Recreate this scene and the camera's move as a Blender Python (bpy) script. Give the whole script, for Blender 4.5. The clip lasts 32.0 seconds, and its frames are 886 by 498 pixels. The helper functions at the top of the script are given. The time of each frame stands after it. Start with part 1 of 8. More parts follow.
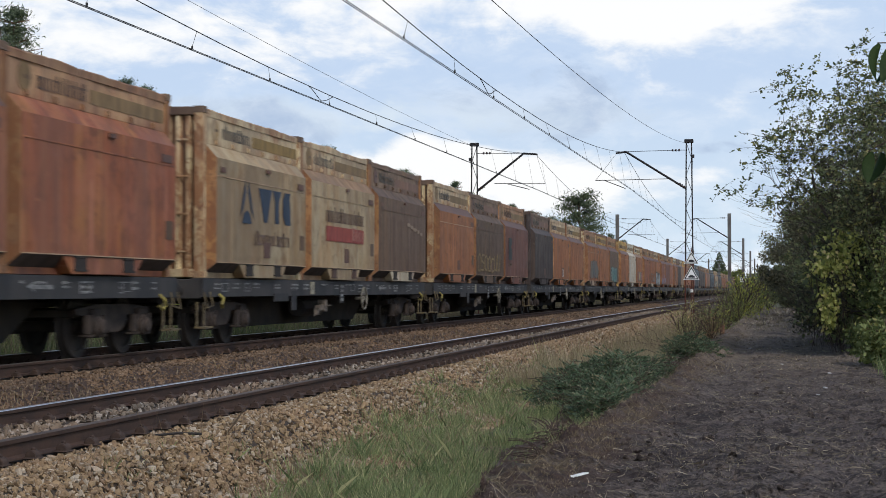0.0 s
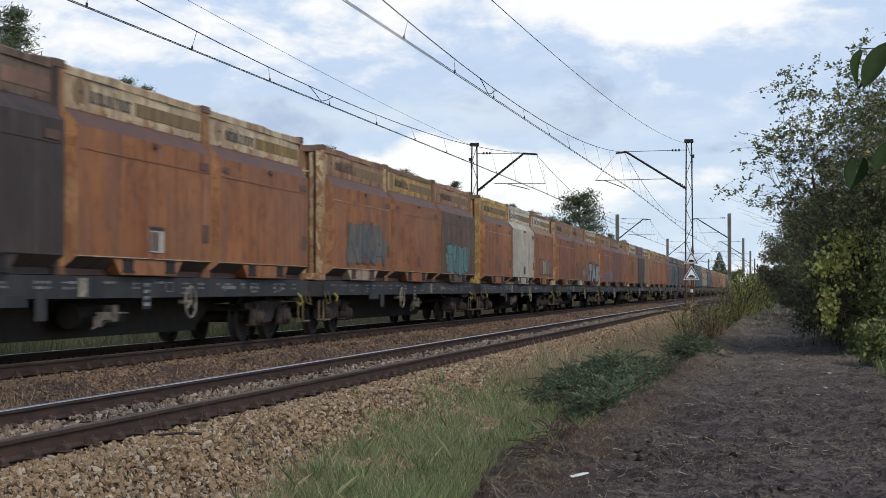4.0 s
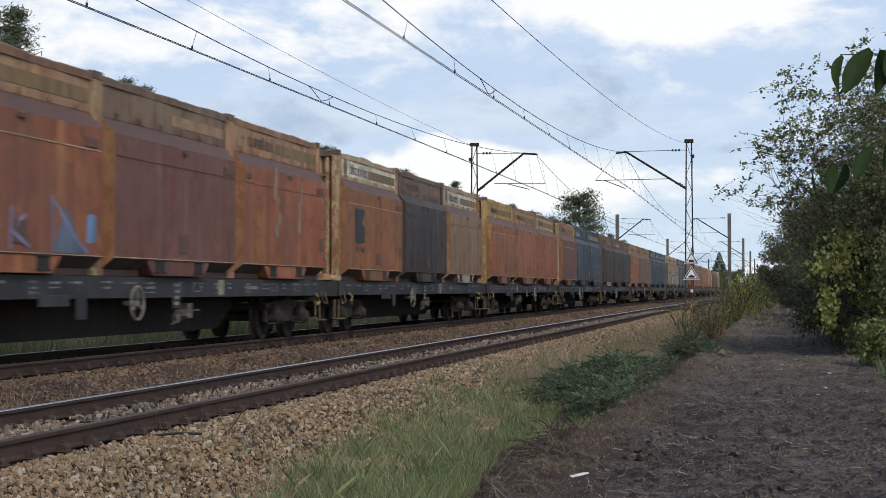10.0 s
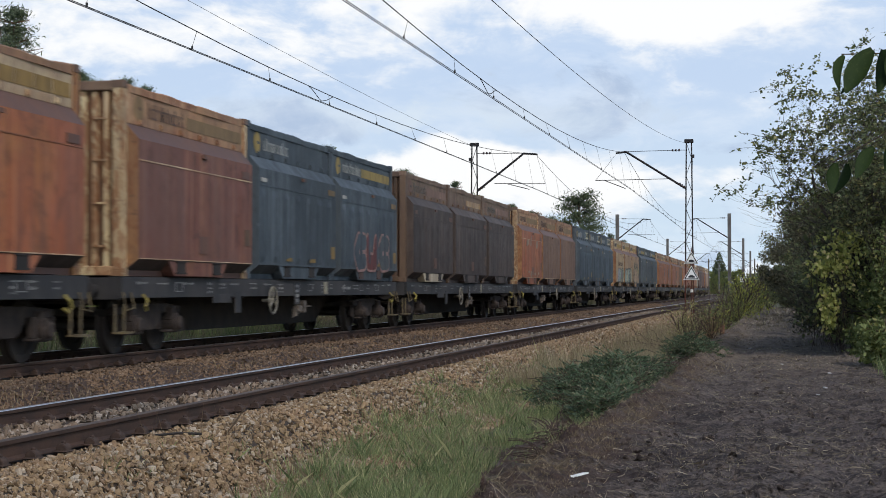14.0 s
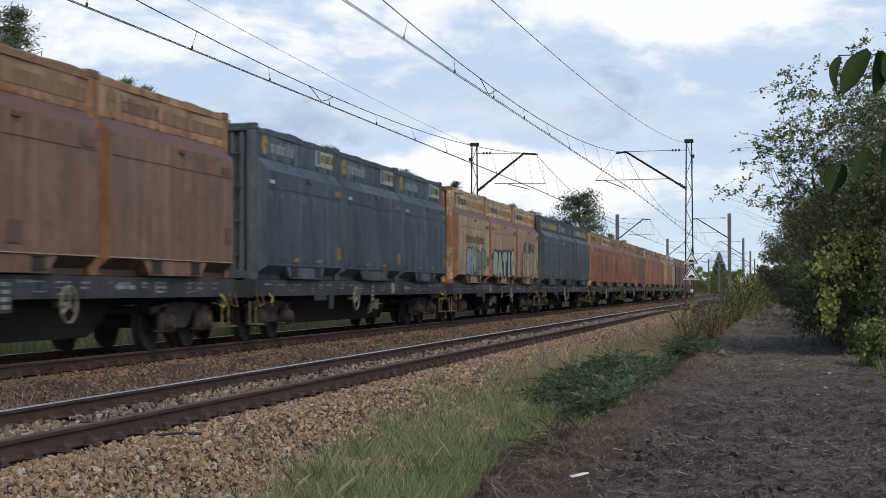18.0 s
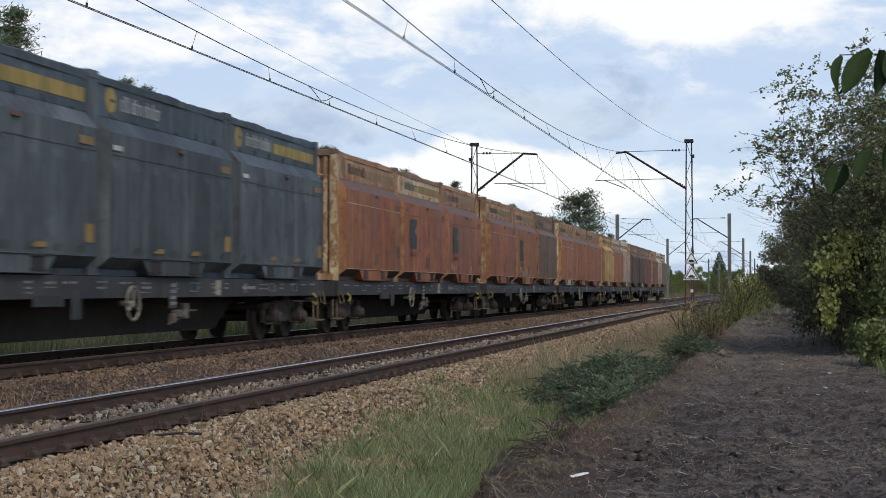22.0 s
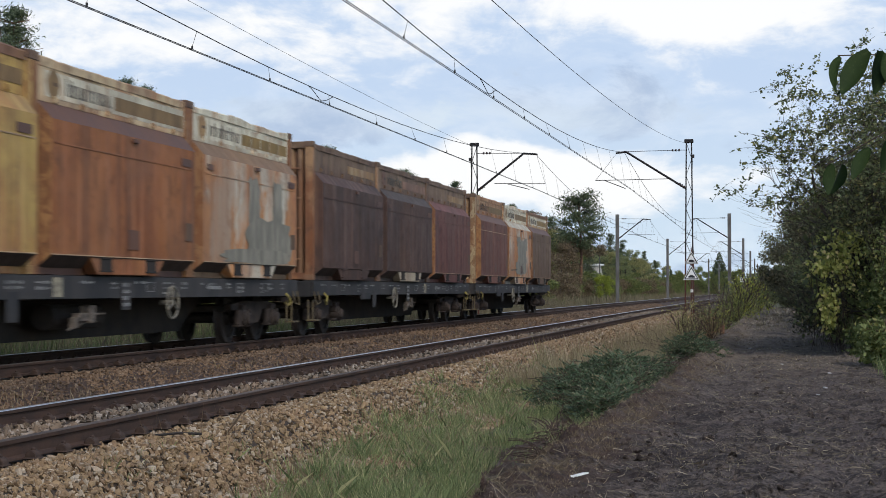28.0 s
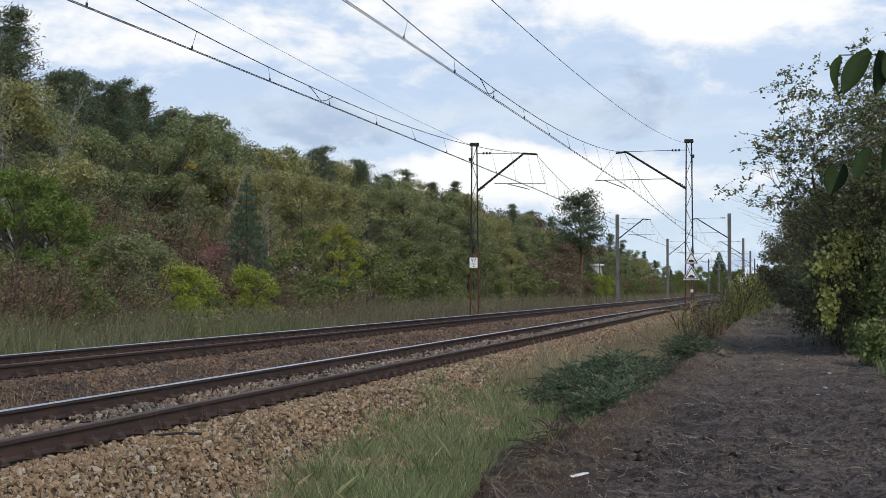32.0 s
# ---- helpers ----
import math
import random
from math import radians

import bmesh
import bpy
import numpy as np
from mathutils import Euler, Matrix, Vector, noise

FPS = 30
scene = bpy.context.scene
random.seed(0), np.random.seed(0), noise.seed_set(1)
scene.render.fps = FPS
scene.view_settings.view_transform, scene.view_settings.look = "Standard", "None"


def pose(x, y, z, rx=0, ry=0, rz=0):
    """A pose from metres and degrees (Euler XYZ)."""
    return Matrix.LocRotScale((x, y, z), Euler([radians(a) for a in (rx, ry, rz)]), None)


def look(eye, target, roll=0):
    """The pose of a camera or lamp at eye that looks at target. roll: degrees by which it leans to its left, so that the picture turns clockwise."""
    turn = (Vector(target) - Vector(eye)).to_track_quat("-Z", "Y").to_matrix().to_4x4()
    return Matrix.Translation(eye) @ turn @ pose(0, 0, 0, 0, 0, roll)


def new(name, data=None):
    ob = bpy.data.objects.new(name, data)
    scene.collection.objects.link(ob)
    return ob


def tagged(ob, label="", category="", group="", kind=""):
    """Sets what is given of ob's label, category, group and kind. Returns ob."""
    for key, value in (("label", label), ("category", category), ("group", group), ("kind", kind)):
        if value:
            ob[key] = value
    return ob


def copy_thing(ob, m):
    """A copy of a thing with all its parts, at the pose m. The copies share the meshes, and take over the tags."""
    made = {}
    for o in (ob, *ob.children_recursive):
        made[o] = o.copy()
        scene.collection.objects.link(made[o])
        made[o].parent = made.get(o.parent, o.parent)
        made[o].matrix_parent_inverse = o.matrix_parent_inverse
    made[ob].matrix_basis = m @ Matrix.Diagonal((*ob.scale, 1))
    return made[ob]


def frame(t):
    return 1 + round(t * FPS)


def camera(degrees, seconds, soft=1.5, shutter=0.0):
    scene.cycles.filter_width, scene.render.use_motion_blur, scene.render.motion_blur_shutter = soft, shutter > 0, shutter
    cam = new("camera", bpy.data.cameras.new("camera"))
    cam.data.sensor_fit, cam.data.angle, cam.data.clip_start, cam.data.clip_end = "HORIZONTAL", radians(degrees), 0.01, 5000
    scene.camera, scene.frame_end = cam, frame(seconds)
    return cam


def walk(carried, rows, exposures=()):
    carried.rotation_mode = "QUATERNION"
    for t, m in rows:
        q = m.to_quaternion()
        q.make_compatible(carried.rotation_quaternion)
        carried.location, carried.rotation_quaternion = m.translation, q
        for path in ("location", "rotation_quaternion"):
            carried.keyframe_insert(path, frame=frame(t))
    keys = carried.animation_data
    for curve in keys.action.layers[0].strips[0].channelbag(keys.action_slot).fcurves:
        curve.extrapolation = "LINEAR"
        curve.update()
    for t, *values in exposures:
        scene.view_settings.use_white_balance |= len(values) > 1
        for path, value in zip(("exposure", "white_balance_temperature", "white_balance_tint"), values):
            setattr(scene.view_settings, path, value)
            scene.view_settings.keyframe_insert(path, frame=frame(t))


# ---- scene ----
# Axes: y runs along the railway, x to the right of it; z = 0 is the top of the nearer track's rails.
cam = camera(29.77, 32.0, soft=0.5, shutter=0.4)
EYE = (0.0, 0.0, 1.21)
CAM = pose(*EYE, 91.39, 0, 11.16)
walk(cam, [(0.0, CAM), (32.0, CAM)], exposures=[(0.0, 0.40), (32.0, 0.40)])

# ---- light ----
SUN_EL, SUN_AZ = radians(43), radians(140)
world = bpy.data.worlds.new("sky_world")
scene.world = world
world.use_nodes = True
wn = world.node_tree
wn.nodes.clear()
sky = wn.nodes.new("ShaderNodeTexSky")
sky.sky_type, sky.sun_disc, sky.sun_elevation, sky.sun_rotation = "NISHITA", False, SUN_EL, SUN_AZ
bgn = wn.nodes.new("ShaderNodeBackground")
bgn.inputs["Strength"].default_value = 0.15
won = wn.nodes.new("ShaderNodeOutputWorld")
wn.links.new(sky.outputs[0], bgn.inputs[0])
wn.links.new(bgn.outputs[0], won.inputs[0])
sun = new("sun", bpy.data.lights.new("sun", "SUN"))
sun.data.energy, sun.data.angle, sun.data.color = 1.4, radians(16), (1.0, 0.95, 0.88)
sun.matrix_world = look((60 * math.sin(SUN_AZ), 60 * math.cos(SUN_AZ), 60 * math.tan(SUN_EL)), (0, 0, 0))

# ---- materials ----


class Net:
    """A small builder for node materials."""

    def __init__(self, name, rough=0.8, metal=0.0, spec=0.3):
        self.m = bpy.data.materials.new(name)
        self.m.use_nodes = True
        self.t = self.m.node_tree
        self.b = self.t.nodes["Principled BSDF"]
        self.b.inputs["Roughness"].default_value = rough
        self.b.inputs["Metallic"].default_value = metal
        self.b.inputs["Specular IOR Level"].default_value = spec

    def node(self, kind, **kw):
        n = self.t.nodes.new(kind)
        for k, v in kw.items():
            if k == "op":
                n.operation = v
            elif k == "mode":
                n.blend_type = v
        return n

    def put(self, socket, v):
        if isinstance(v, bpy.types.NodeSocket):
            self.t.links.new(v, socket)
        elif isinstance(v, tuple) and len(v) == 3 and socket.type == "RGBA":
            socket.default_value = (*v, 1)
        else:
            socket.default_value = v

    def coords(self, scale=(1, 1, 1), shift=True, which="Object"):
        tc = self.node("ShaderNodeTexCoord")
        out = tc.outputs[which]
        if shift:
            oi = self.node("ShaderNodeObjectInfo")
            mul = self.math("MULTIPLY", oi.outputs["Random"], 91.7)
            ad = self.node("ShaderNodeVectorMath", op="ADD")
            self.put(ad.inputs[0], out)
            self.put(ad.inputs[1], mul)
            out = ad.outputs[0]
        mp = self.node("ShaderNodeMapping")
        self.put(mp.inputs["Vector"], out)
        mp.inputs["Scale"].default_value = scale
        return mp.outputs[0]

    def math(self, op, a, b=0.0):
        n = self.node("ShaderNodeMath", op=op)
        self.put(n.inputs[0], a)
        self.put(n.inputs[1], b)
        return n.outputs[0]

    def noise(self, vec, scale, detail=4.0, rough=0.55, dist=0.0):
        n = self.node("ShaderNodeTexNoise")
        self.put(n.inputs["Vector"], vec)
        n.inputs["Scale"].default_value, n.inputs["Detail"].default_value = scale, detail
        n.inputs["Roughness"].default_value, n.inputs["Distortion"].default_value = rough, dist
        return n.outputs["Fac"]

    def ramp(self, fac, lo, hi):
        n = self.node("ShaderNodeMapRange")
        self.put(n.inputs["Value"], fac)
        n.inputs["From Min"].default_value, n.inputs["From Max"].default_value = lo, hi
        n.interpolation_type = "SMOOTHSTEP"
        return n.outputs[0]

    def mix(self, fac, a, b, mode="MIX"):
        n = self.node("ShaderNodeMixRGB", mode=mode)
        self.put(n.inputs[0], fac)
        self.put(n.inputs[1], a)
        self.put(n.inputs[2], b)
        return n.outputs[0]

    def bump(self, height, strength=0.3, dist=0.02):
        n = self.node("ShaderNodeBump")
        n.inputs["Strength"].default_value, n.inputs["Distance"].default_value = strength, dist
        self.put(n.inputs["Height"], height)
        self.t.links.new(n.outputs[0], self.b.inputs["Normal"])

    def color(self, v):
        self.put(self.b.inputs["Base Color"], v)
        return self

    def island(self):
        return self.node("ShaderNodeNewGeometry").outputs["Random Per Island"]

    def each(self):
        return self.node("ShaderNodeObjectInfo").outputs["Random"]


def plain(name, a, b, scale=6.0, rough=0.8, metal=0.0, bump=0.2, stretch=(1, 1, 1)):
    """Two tones mixed by coarse and fine noise, with fine relief."""
    n = Net(name, rough, metal)
    v = n.coords(stretch)
    big = n.ramp(n.noise(v, scale, 5), 0.35, 0.65)
    fine = n.noise(v, scale * 9, 3)
    c = n.mix(big, a, b)
    n.color(n.mix(0.35, c, n.mix(fine, (0.25, 0.25, 0.25), (1, 1, 1)), "MULTIPLY"))
    if bump:
        n.bump(fine, bump, 0.01)
    return n.m


def leafy(name, a, b, c, rough=0.55):
    """Leaves whose tone differs from one to the next."""
    n = Net(name, rough, spec=0.25)
    a, b, c = tuple(0.62 * k for k in a), tuple(1.18 * k for k in b), tuple(1.35 * k for k in c)
    i = n.island()
    v = n.coords((1, 1, 1))
    patch = n.ramp(n.noise(v, 0.7, 3), 0.35, 0.65)
    k = n.mix(n.ramp(i, 0.0, 0.75), a, b)
    k = n.mix(n.ramp(i, 0.82, 0.97), k, c)
    k = n.mix(n.math("MULTIPLY", patch, 0.45), k, n.mix(0.6, k, b))
    n.color(k)
    thin = n.node("ShaderNodeBsdfTranslucent")
    n.put(thin.inputs[0], n.mix(1.0, k, (1.0, 1.0, 0.72), "MULTIPLY"))
    both = n.node("ShaderNodeMixShader")
    both.inputs[0].default_value = 0.45
    n.t.links.new(n.b.outputs[0], both.inputs[1])
    n.t.links.new(thin.outputs[0], both.inputs[2])
    n.t.links.new(both.outputs[0], n.t.nodes["Material Output"].inputs[0])
    return n.m


def rust_paint(name, paint, rust, dark, amount=0.5, pale=None, edge=False, flake=False):
    """Weathered container paint: soft upright bands of fading, blots of rust, grime; edge adds rust along both rims, flake lets the paint peel in small scales."""
    n = Net(name, 0.62, spec=0.30)
    v = n.coords()
    band = n.noise(n.coords((1.0, 1.5, 0.09)), 1.25, 4, 0.55)
    blot = n.noise(v, 0.75, 7, 0.62, 0.8)
    fine = n.noise(v, 15, 4, 0.6)
    grime = n.noise(v, 2.3, 7, 0.70, 0.5)
    run = n.noise(n.coords((1.0, 4.2, 0.13)), 1.3, 5, 0.6)
    wide = n.noise(n.coords((1.0, 0.45, 0.9)), 0.9, 4, 0.6, 0.4)
    mixv = n.math("ADD", n.math("MULTIPLY", band, 0.45), n.math("MULTIPLY", blot, 0.55))
    c = n.mix(0.0, paint, paint)
    if pale:
        patch = n.noise(n.coords((1.0, 1.0, 0.5)), 0.75, 8, 0.62, 1.3)
        c = n.mix(n.math("MULTIPLY", n.ramp(patch, 0.45, 0.53), 0.88), c, pale)
    if edge:
        tc = n.node("ShaderNodeTexCoord")
        sep = n.node("ShaderNodeSeparateXYZ")
        n.put(sep.inputs[0], tc.outputs["Object"])
        rim = n.math("ABSOLUTE", n.math("SUBTRACT", sep.outputs[2], 2.68))
        mixv = n.math("ADD", mixv, n.math("MULTIPLY", n.math("SUBTRACT", rim, 0.14), 0.45))
        mixv = n.math("ADD", mixv, n.math("MULTIPLY", n.math("SUBTRACT", run, 0.5), 0.45))
    lo = 0.63 - 0.28 * amount
    c = n.mix(n.ramp(mixv, lo - 0.06, lo + 0.14), c, rust)
    faded = tuple(min(0.8, 1.25 * k + 0.015) for k in paint)
    c = n.mix(n.math("MULTIPLY", n.ramp(wide, 0.45, 0.68), 0.55), c, faded)
    c = n.mix(n.math("MULTIPLY", n.ramp(run, 0.50, 0.64), 0.46), c, dark)
    c = n.mix(n.math("MULTIPLY", n.ramp(grime, 0.48, 0.68), 0.62), c, dark)
    c = n.mix(n.math("MULTIPLY", n.ramp(fine, 0.5, 0.75), 0.22), c, dark)
    lighter = tuple(min(0.8, 1.5 * k + 0.025) for k in rust)
    trickle = n.noise(n.coords((1.0, 2.6, 0.10)), 1.5, 4, 0.55)
    c = n.mix(n.math("MULTIPLY", n.ramp(trickle, 0.54, 0.68), 0.45), c, lighter)
    scab = n.ramp(n.noise(v, 1.7, 8, 0.75, 1.2), 0.63, 0.68)
    c = n.mix(n.math("MULTIPLY", scab, 0.6), c, lighter)
    fog = n.noise(n.coords((1.0, 0.8, 0.42)), 0.62, 5, 0.6, 0.9)
    c = n.mix(n.math("MULTIPLY", n.ramp(fog, 0.43, 0.60), 0.66), c, tuple(0.45 * k + 0.55 * q for k, q in zip(paint, (0.080, 0.050, 0.040))) if max(paint) > 0.07 else dark)
    if flake:
        scale = n.noise(n.coords((1.0, 1.0, 0.55)), 5.0, 6, 0.7, 0.9)
        c = n.mix(n.math("MULTIPLY", n.ramp(scale, 0.49, 0.53), 0.80), c, tuple(0.85 * k for k in rust))
        c = n.mix(n.math("MULTIPLY", n.ramp(n.noise(v, 9, 5, 0.7), 0.58, 0.64), 0.6), c, dark)
    drip = n.noise(n.coords((1.0, 7.0, 0.16)), 1.1, 4, 0.6)
    c = n.mix(n.math("MULTIPLY", n.math("MULTIPLY", n.ramp(drip, 0.56, 0.66), n.ramp(blot, 0.46, 0.58)), 0.40), c, tuple(min(0.8, 1.5 * k + 0.05) for k in paint))
    tone = n.mix(n.each(), (1.10, 1.15, 1.18), (1.40, 1.47, 1.51))
    n.color(n.mix(1.0, c, tone, "MULTIPLY"))
    n.put(n.b.inputs["Roughness"], n.math("ADD", n.math("MULTIPLY", grime, 0.35), 0.48))
    n.bump(n.math("ADD", n.math("MULTIPLY", fine, 0.12), n.math("MULTIPLY", n.noise(n.coords((1, 1.2, 0.8)), 1.1, 3), 1.0)), 0.30, 0.035)
    return n.m


M = {}
def leaf_skin():
    """Dull leaf with paler veins."""
    n = Net("dark_green_near_leaf", 0.7, spec=0.12)
    v = n.coords((1, 1, 1), False)
    c = n.mix(n.noise(v, 30, 4, 0.6), (0.010, 0.021, 0.006), (0.026, 0.044, 0.011))
    n.color(n.mix(n.math("MULTIPLY", n.ramp(n.noise(v, 160, 3, 0.6), 0.58, 0.66), 0.35), c, (0.050, 0.070, 0.020)))
    return n.m


M["steel_head"] = plain("polished_rail_steel", (0.80, 0.80, 0.80), (0.66, 0.66, 0.66), 3, 0.34, 1.0, 0.02, (1, 0.1, 1))
M["dull_head"] = plain("dull_rail_head", (0.105, 0.082, 0.068), (0.07, 0.054, 0.045), 3, 0.75, 0.0, 0.1, (1, 0.1, 1))
M["rail_rust"] = plain("rusty_rail_steel", (0.0638, 0.0345, 0.0232), (0.0413, 0.0248, 0.0188), 5, 0.85, 0.0, 0.3, (1, 0.4, 1))
M["fastening"] = plain("rusty_fastening_steel", (0.062, 0.038, 0.028), (0.042, 0.027, 0.021), 12, 0.9)
M["concrete"] = plain("weathered_concrete", (0.12, 0.105, 0.09), (0.085, 0.072, 0.06), 4, 0.9)
M["mast_concrete"] = plain("pole_concrete", (0.15, 0.143, 0.135), (0.105, 0.0975, 0.09), 4, 0.9, 0, 0.2, (1, 1, 0.3))
M["mast_steel"] = plain("dark_mast_steel", (0.0263, 0.0225, 0.0225), (0.0165, 0.015, 0.015), 5, 0.7)
M["mast_red"] = plain("rusty_red_mast_base", (0.11, 0.035, 0.022), (0.07, 0.03, 0.022), 5, 0.8)
M["wire"] = plain("weathered_copper_wire", (0.035, 0.032, 0.03), (0.05, 0.045, 0.04), 2, 0.6, 0.3, 0)
M["insulator"] = plain("brown_insulator", (0.045, 0.022, 0.018), (0.03, 0.018, 0.016), 9, 0.35)
M["white_paint"] = plain("dirty_white_paint", (0.86, 0.86, 0.84), (0.74, 0.74, 0.71), 7, 0.6, 0, 0.05)
M["black_paint"] = plain("black_paint", (0.02, 0.02, 0.02), (0.03, 0.03, 0.03), 7, 0.5, 0, 0.0)
M["sill"] = plain("grey_black_wagon_paint", (0.025, 0.025, 0.027), (0.048, 0.044, 0.043), 1.6, 0.7, 0, 0.2, (1, 1, 0.5))
M["under"] = plain("grimy_underframe", (0.022, 0.020, 0.019), (0.036, 0.029, 0.025), 3, 0.9)
M["bogie"] = plain("brown_grimy_bogie_steel", (0.052, 0.038, 0.031), (0.023, 0.018, 0.016), 5, 0.9)
M["wheel"] = plain("dark_wheel_steel", (0.038, 0.030, 0.026), (0.024, 0.021, 0.020), 5, 0.75)
M["marking"] = plain("faded_white_marking", (0.26, 0.26, 0.25), (0.10, 0.10, 0.10), 9, 0.8, 0, 0)
M["yellow_rod"] = plain("dirty_yellow_handle", (0.17, 0.13, 0.065), (0.09, 0.07, 0.045), 8, 0.7)
M["plate_pale"] = plain("dirty_cream_plate", (0.34, 0.31, 0.22), (0.16, 0.14, 0.11), 9, 0.8, 0, 0)
M["valve"] = plain("dusty_pale_casting", (0.16, 0.13, 0.105), (0.06, 0.05, 0.042), 8, 0.8)
M["yellow_hook"] = plain("worn_yellow_hook", (0.30, 0.25, 0.06), (0.15, 0.12, 0.05), 8, 0.7)
M["handwheel"] = plain("pale_handwheel", (0.2232, 0.2046, 0.1612), (0.1240, 0.1116, 0.0930), 8, 0.7)

STONE_TONES = ((0.284, 0.197, 0.106), (0.157, 0.100, 0.054), (0.408, 0.342, 0.254))


def stone_material(name, tones, by_object=False):
    n = Net(name, 0.9)
    i = n.each() if by_object else n.island()
    v = n.coords((1, 1, 1))
    c = n.mix(n.ramp(i, 0.1, 0.6), tones[0], tones[1])
    c = n.mix(n.ramp(i, 0.65, 0.98), c, tones[2])
    c = n.mix(n.math("MULTIPLY", n.noise(v, 22, 4), 0.5), c, (0.10, 0.075, 0.055))
    wide = n.ramp(n.noise(v, 0.5, 3), 0.4, 0.6)
    c = n.mix(n.math("MULTIPLY", wide, 0.25), c, (0.32, 0.20, 0.11))
    n.color(c)
    n.bump(n.noise(v, 60, 3), 0.4, 0.01)
    return n.m


M["stone"] = stone_material("tan_ballast_stone", STONE_TONES)
M["stone_one"] = stone_material("tan_ballast_stone_single", STONE_TONES, True)
M["stone_brown"] = stone_material("rust_brown_ballast_stone", ((0.118, 0.074, 0.046), (0.066, 0.043, 0.030), (0.190, 0.140, 0.098)))
M["stone_grey"] = stone_material("grey_brown_ballast_stone", ((0.17, 0.14, 0.11), (0.10, 0.082, 0.064), (0.34, 0.31, 0.27)))
# much darker than its stones: shade of the gaps between them put in
M["bed_tan"] = plain("ballast_bed_tan", (0.070, 0.050, 0.034), (0.040, 0.029, 0.021), 16, 0.95, 0, 0.6)
M["bed_brown"] = plain("ballast_bed_brown", (0.075, 0.046, 0.033), (0.04, 0.027, 0.021), 16, 0.95, 0, 0.6)


def soil_material():
    n = Net("dark_dry_soil_path", 0.95, spec=0.15)
    v = n.coords((1, 1, 1), False)
    a = n.ramp(n.noise(v, 0.5, 6, 0.65, 0.8), 0.38, 0.62)
    b = n.ramp(n.noise(v, 2.6, 7, 0.7, 0.5), 0.44, 0.62)
    d = n.ramp(n.noise(v, 5.0, 8, 0.75, 0.8), 0.47, 0.58)
    f = n.noise(v, 24, 5, 0.75)
    c = n.mix(a, (0.078, 0.060, 0.053), (0.158, 0.127, 0.111))
    c = n.mix(n.math("MULTIPLY", b, 0.55), c, (0.232, 0.184, 0.143))
    c = n.mix(n.math("MULTIPLY", d, 0.80), c, (0.036, 0.028, 0.025))
    # shade of fine crevices put into the colour: darker where relief f dips
    c = n.mix(n.ramp(f, 0.38, 0.54), n.mix(0.70, c, (0.022, 0.017, 0.015)), c)
    across = n.node("ShaderNodeSeparateXYZ")
    n.put(across.inputs[0], v)
    root = n.math("MULTIPLY", n.ramp(across.outputs[0], -0.9, -1.7), n.ramp(n.noise(v, 1.8, 5, 0.7, 0.5), 0.36, 0.60))
    c = n.mix(n.math("MULTIPLY", root, 0.65), c, (0.085, 0.050, 0.037))
    c = n.mix(n.math("MULTIPLY", n.ramp(n.noise(v, 47, 3, 0.6), 0.63, 0.70), 0.8), c, (0.40, 0.33, 0.25))
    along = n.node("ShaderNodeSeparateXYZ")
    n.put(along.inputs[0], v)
    # paler with distance: straw dust, plus brightness added against the hedge's shade
    dusty_lift = n.math("MULTIPLY", n.ramp(along.outputs[1], 20, 52), n.ramp(n.noise(v, 1.3, 6, 0.7, 0.6), 0.30, 0.62))
    c = n.mix(n.math("MULTIPLY", dusty_lift, 0.68), c, (0.32, 0.255, 0.19))
    n.color(c)
    n.bump(n.math("ADD", n.math("MULTIPLY", f, 0.6), n.math("MULTIPLY", n.noise(v, 3.5, 6, 0.65), 2.4)), 1.0, 0.10)
    return n.m


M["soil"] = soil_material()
M["field"] = plain("rough_field_ground", (0.12, 0.115, 0.06), (0.10, 0.082, 0.055), 0.7, 0.95, 0, 0.5)
M["bark"] = plain("grey_brown_bark", (0.075, 0.060, 0.048), (0.045, 0.036, 0.030), 6, 0.9, 0, 0.5, (1, 1, 0.25))
M["pine_bark"] = plain("orange_brown_pine_bark", (0.17, 0.085, 0.048), (0.08, 0.048, 0.034), 5, 0.9, 0, 0.5, (1, 1, 0.3))
M["birch_bark"] = plain("white_birch_bark", (0.46, 0.45, 0.42), (0.12, 0.11, 0.10), 5, 0.8, 0, 0.2, (0.6, 0.6, 2.0))
M["twig"] = plain("dry_twig", (0.10, 0.068, 0.045), (0.06, 0.042, 0.032), 6, 0.9)
M["leaf_green"] = leafy("mid_green_leaf", (0.109, 0.147, 0.050), (0.164, 0.191, 0.070), (0.268, 0.244, 0.087))
M["leaf_dark"] = leafy("dark_green_leaf", (0.129, 0.162, 0.077), (0.207, 0.231, 0.111), (0.311, 0.287, 0.133))
M["leaf_hedge"] = leafy("shaded_hedge_leaf", (0.133, 0.157, 0.078), (0.200, 0.220, 0.106), (0.312, 0.258, 0.133))
# darker leaf for trees over the path, their shade put into its colour
M["leaf_shade"] = leafy("shaded_grey_brown_leaf", (0.082, 0.078, 0.052), (0.118, 0.112, 0.070), (0.165, 0.135, 0.085))
M["leaf_olive"] = leafy("olive_autumn_leaf", (0.224, 0.230, 0.100), (0.295, 0.285, 0.128), (0.407, 0.319, 0.146))
M["leaf_yellow"] = leafy("yellow_autumn_leaf", (0.235, 0.290, 0.050), (0.330, 0.370, 0.065), (0.200, 0.250, 0.055))
M["leaf_vine"] = leafy("yellow_vine_leaf", (0.272, 0.307, 0.087), (0.409, 0.409, 0.128), (0.491, 0.394, 0.194))
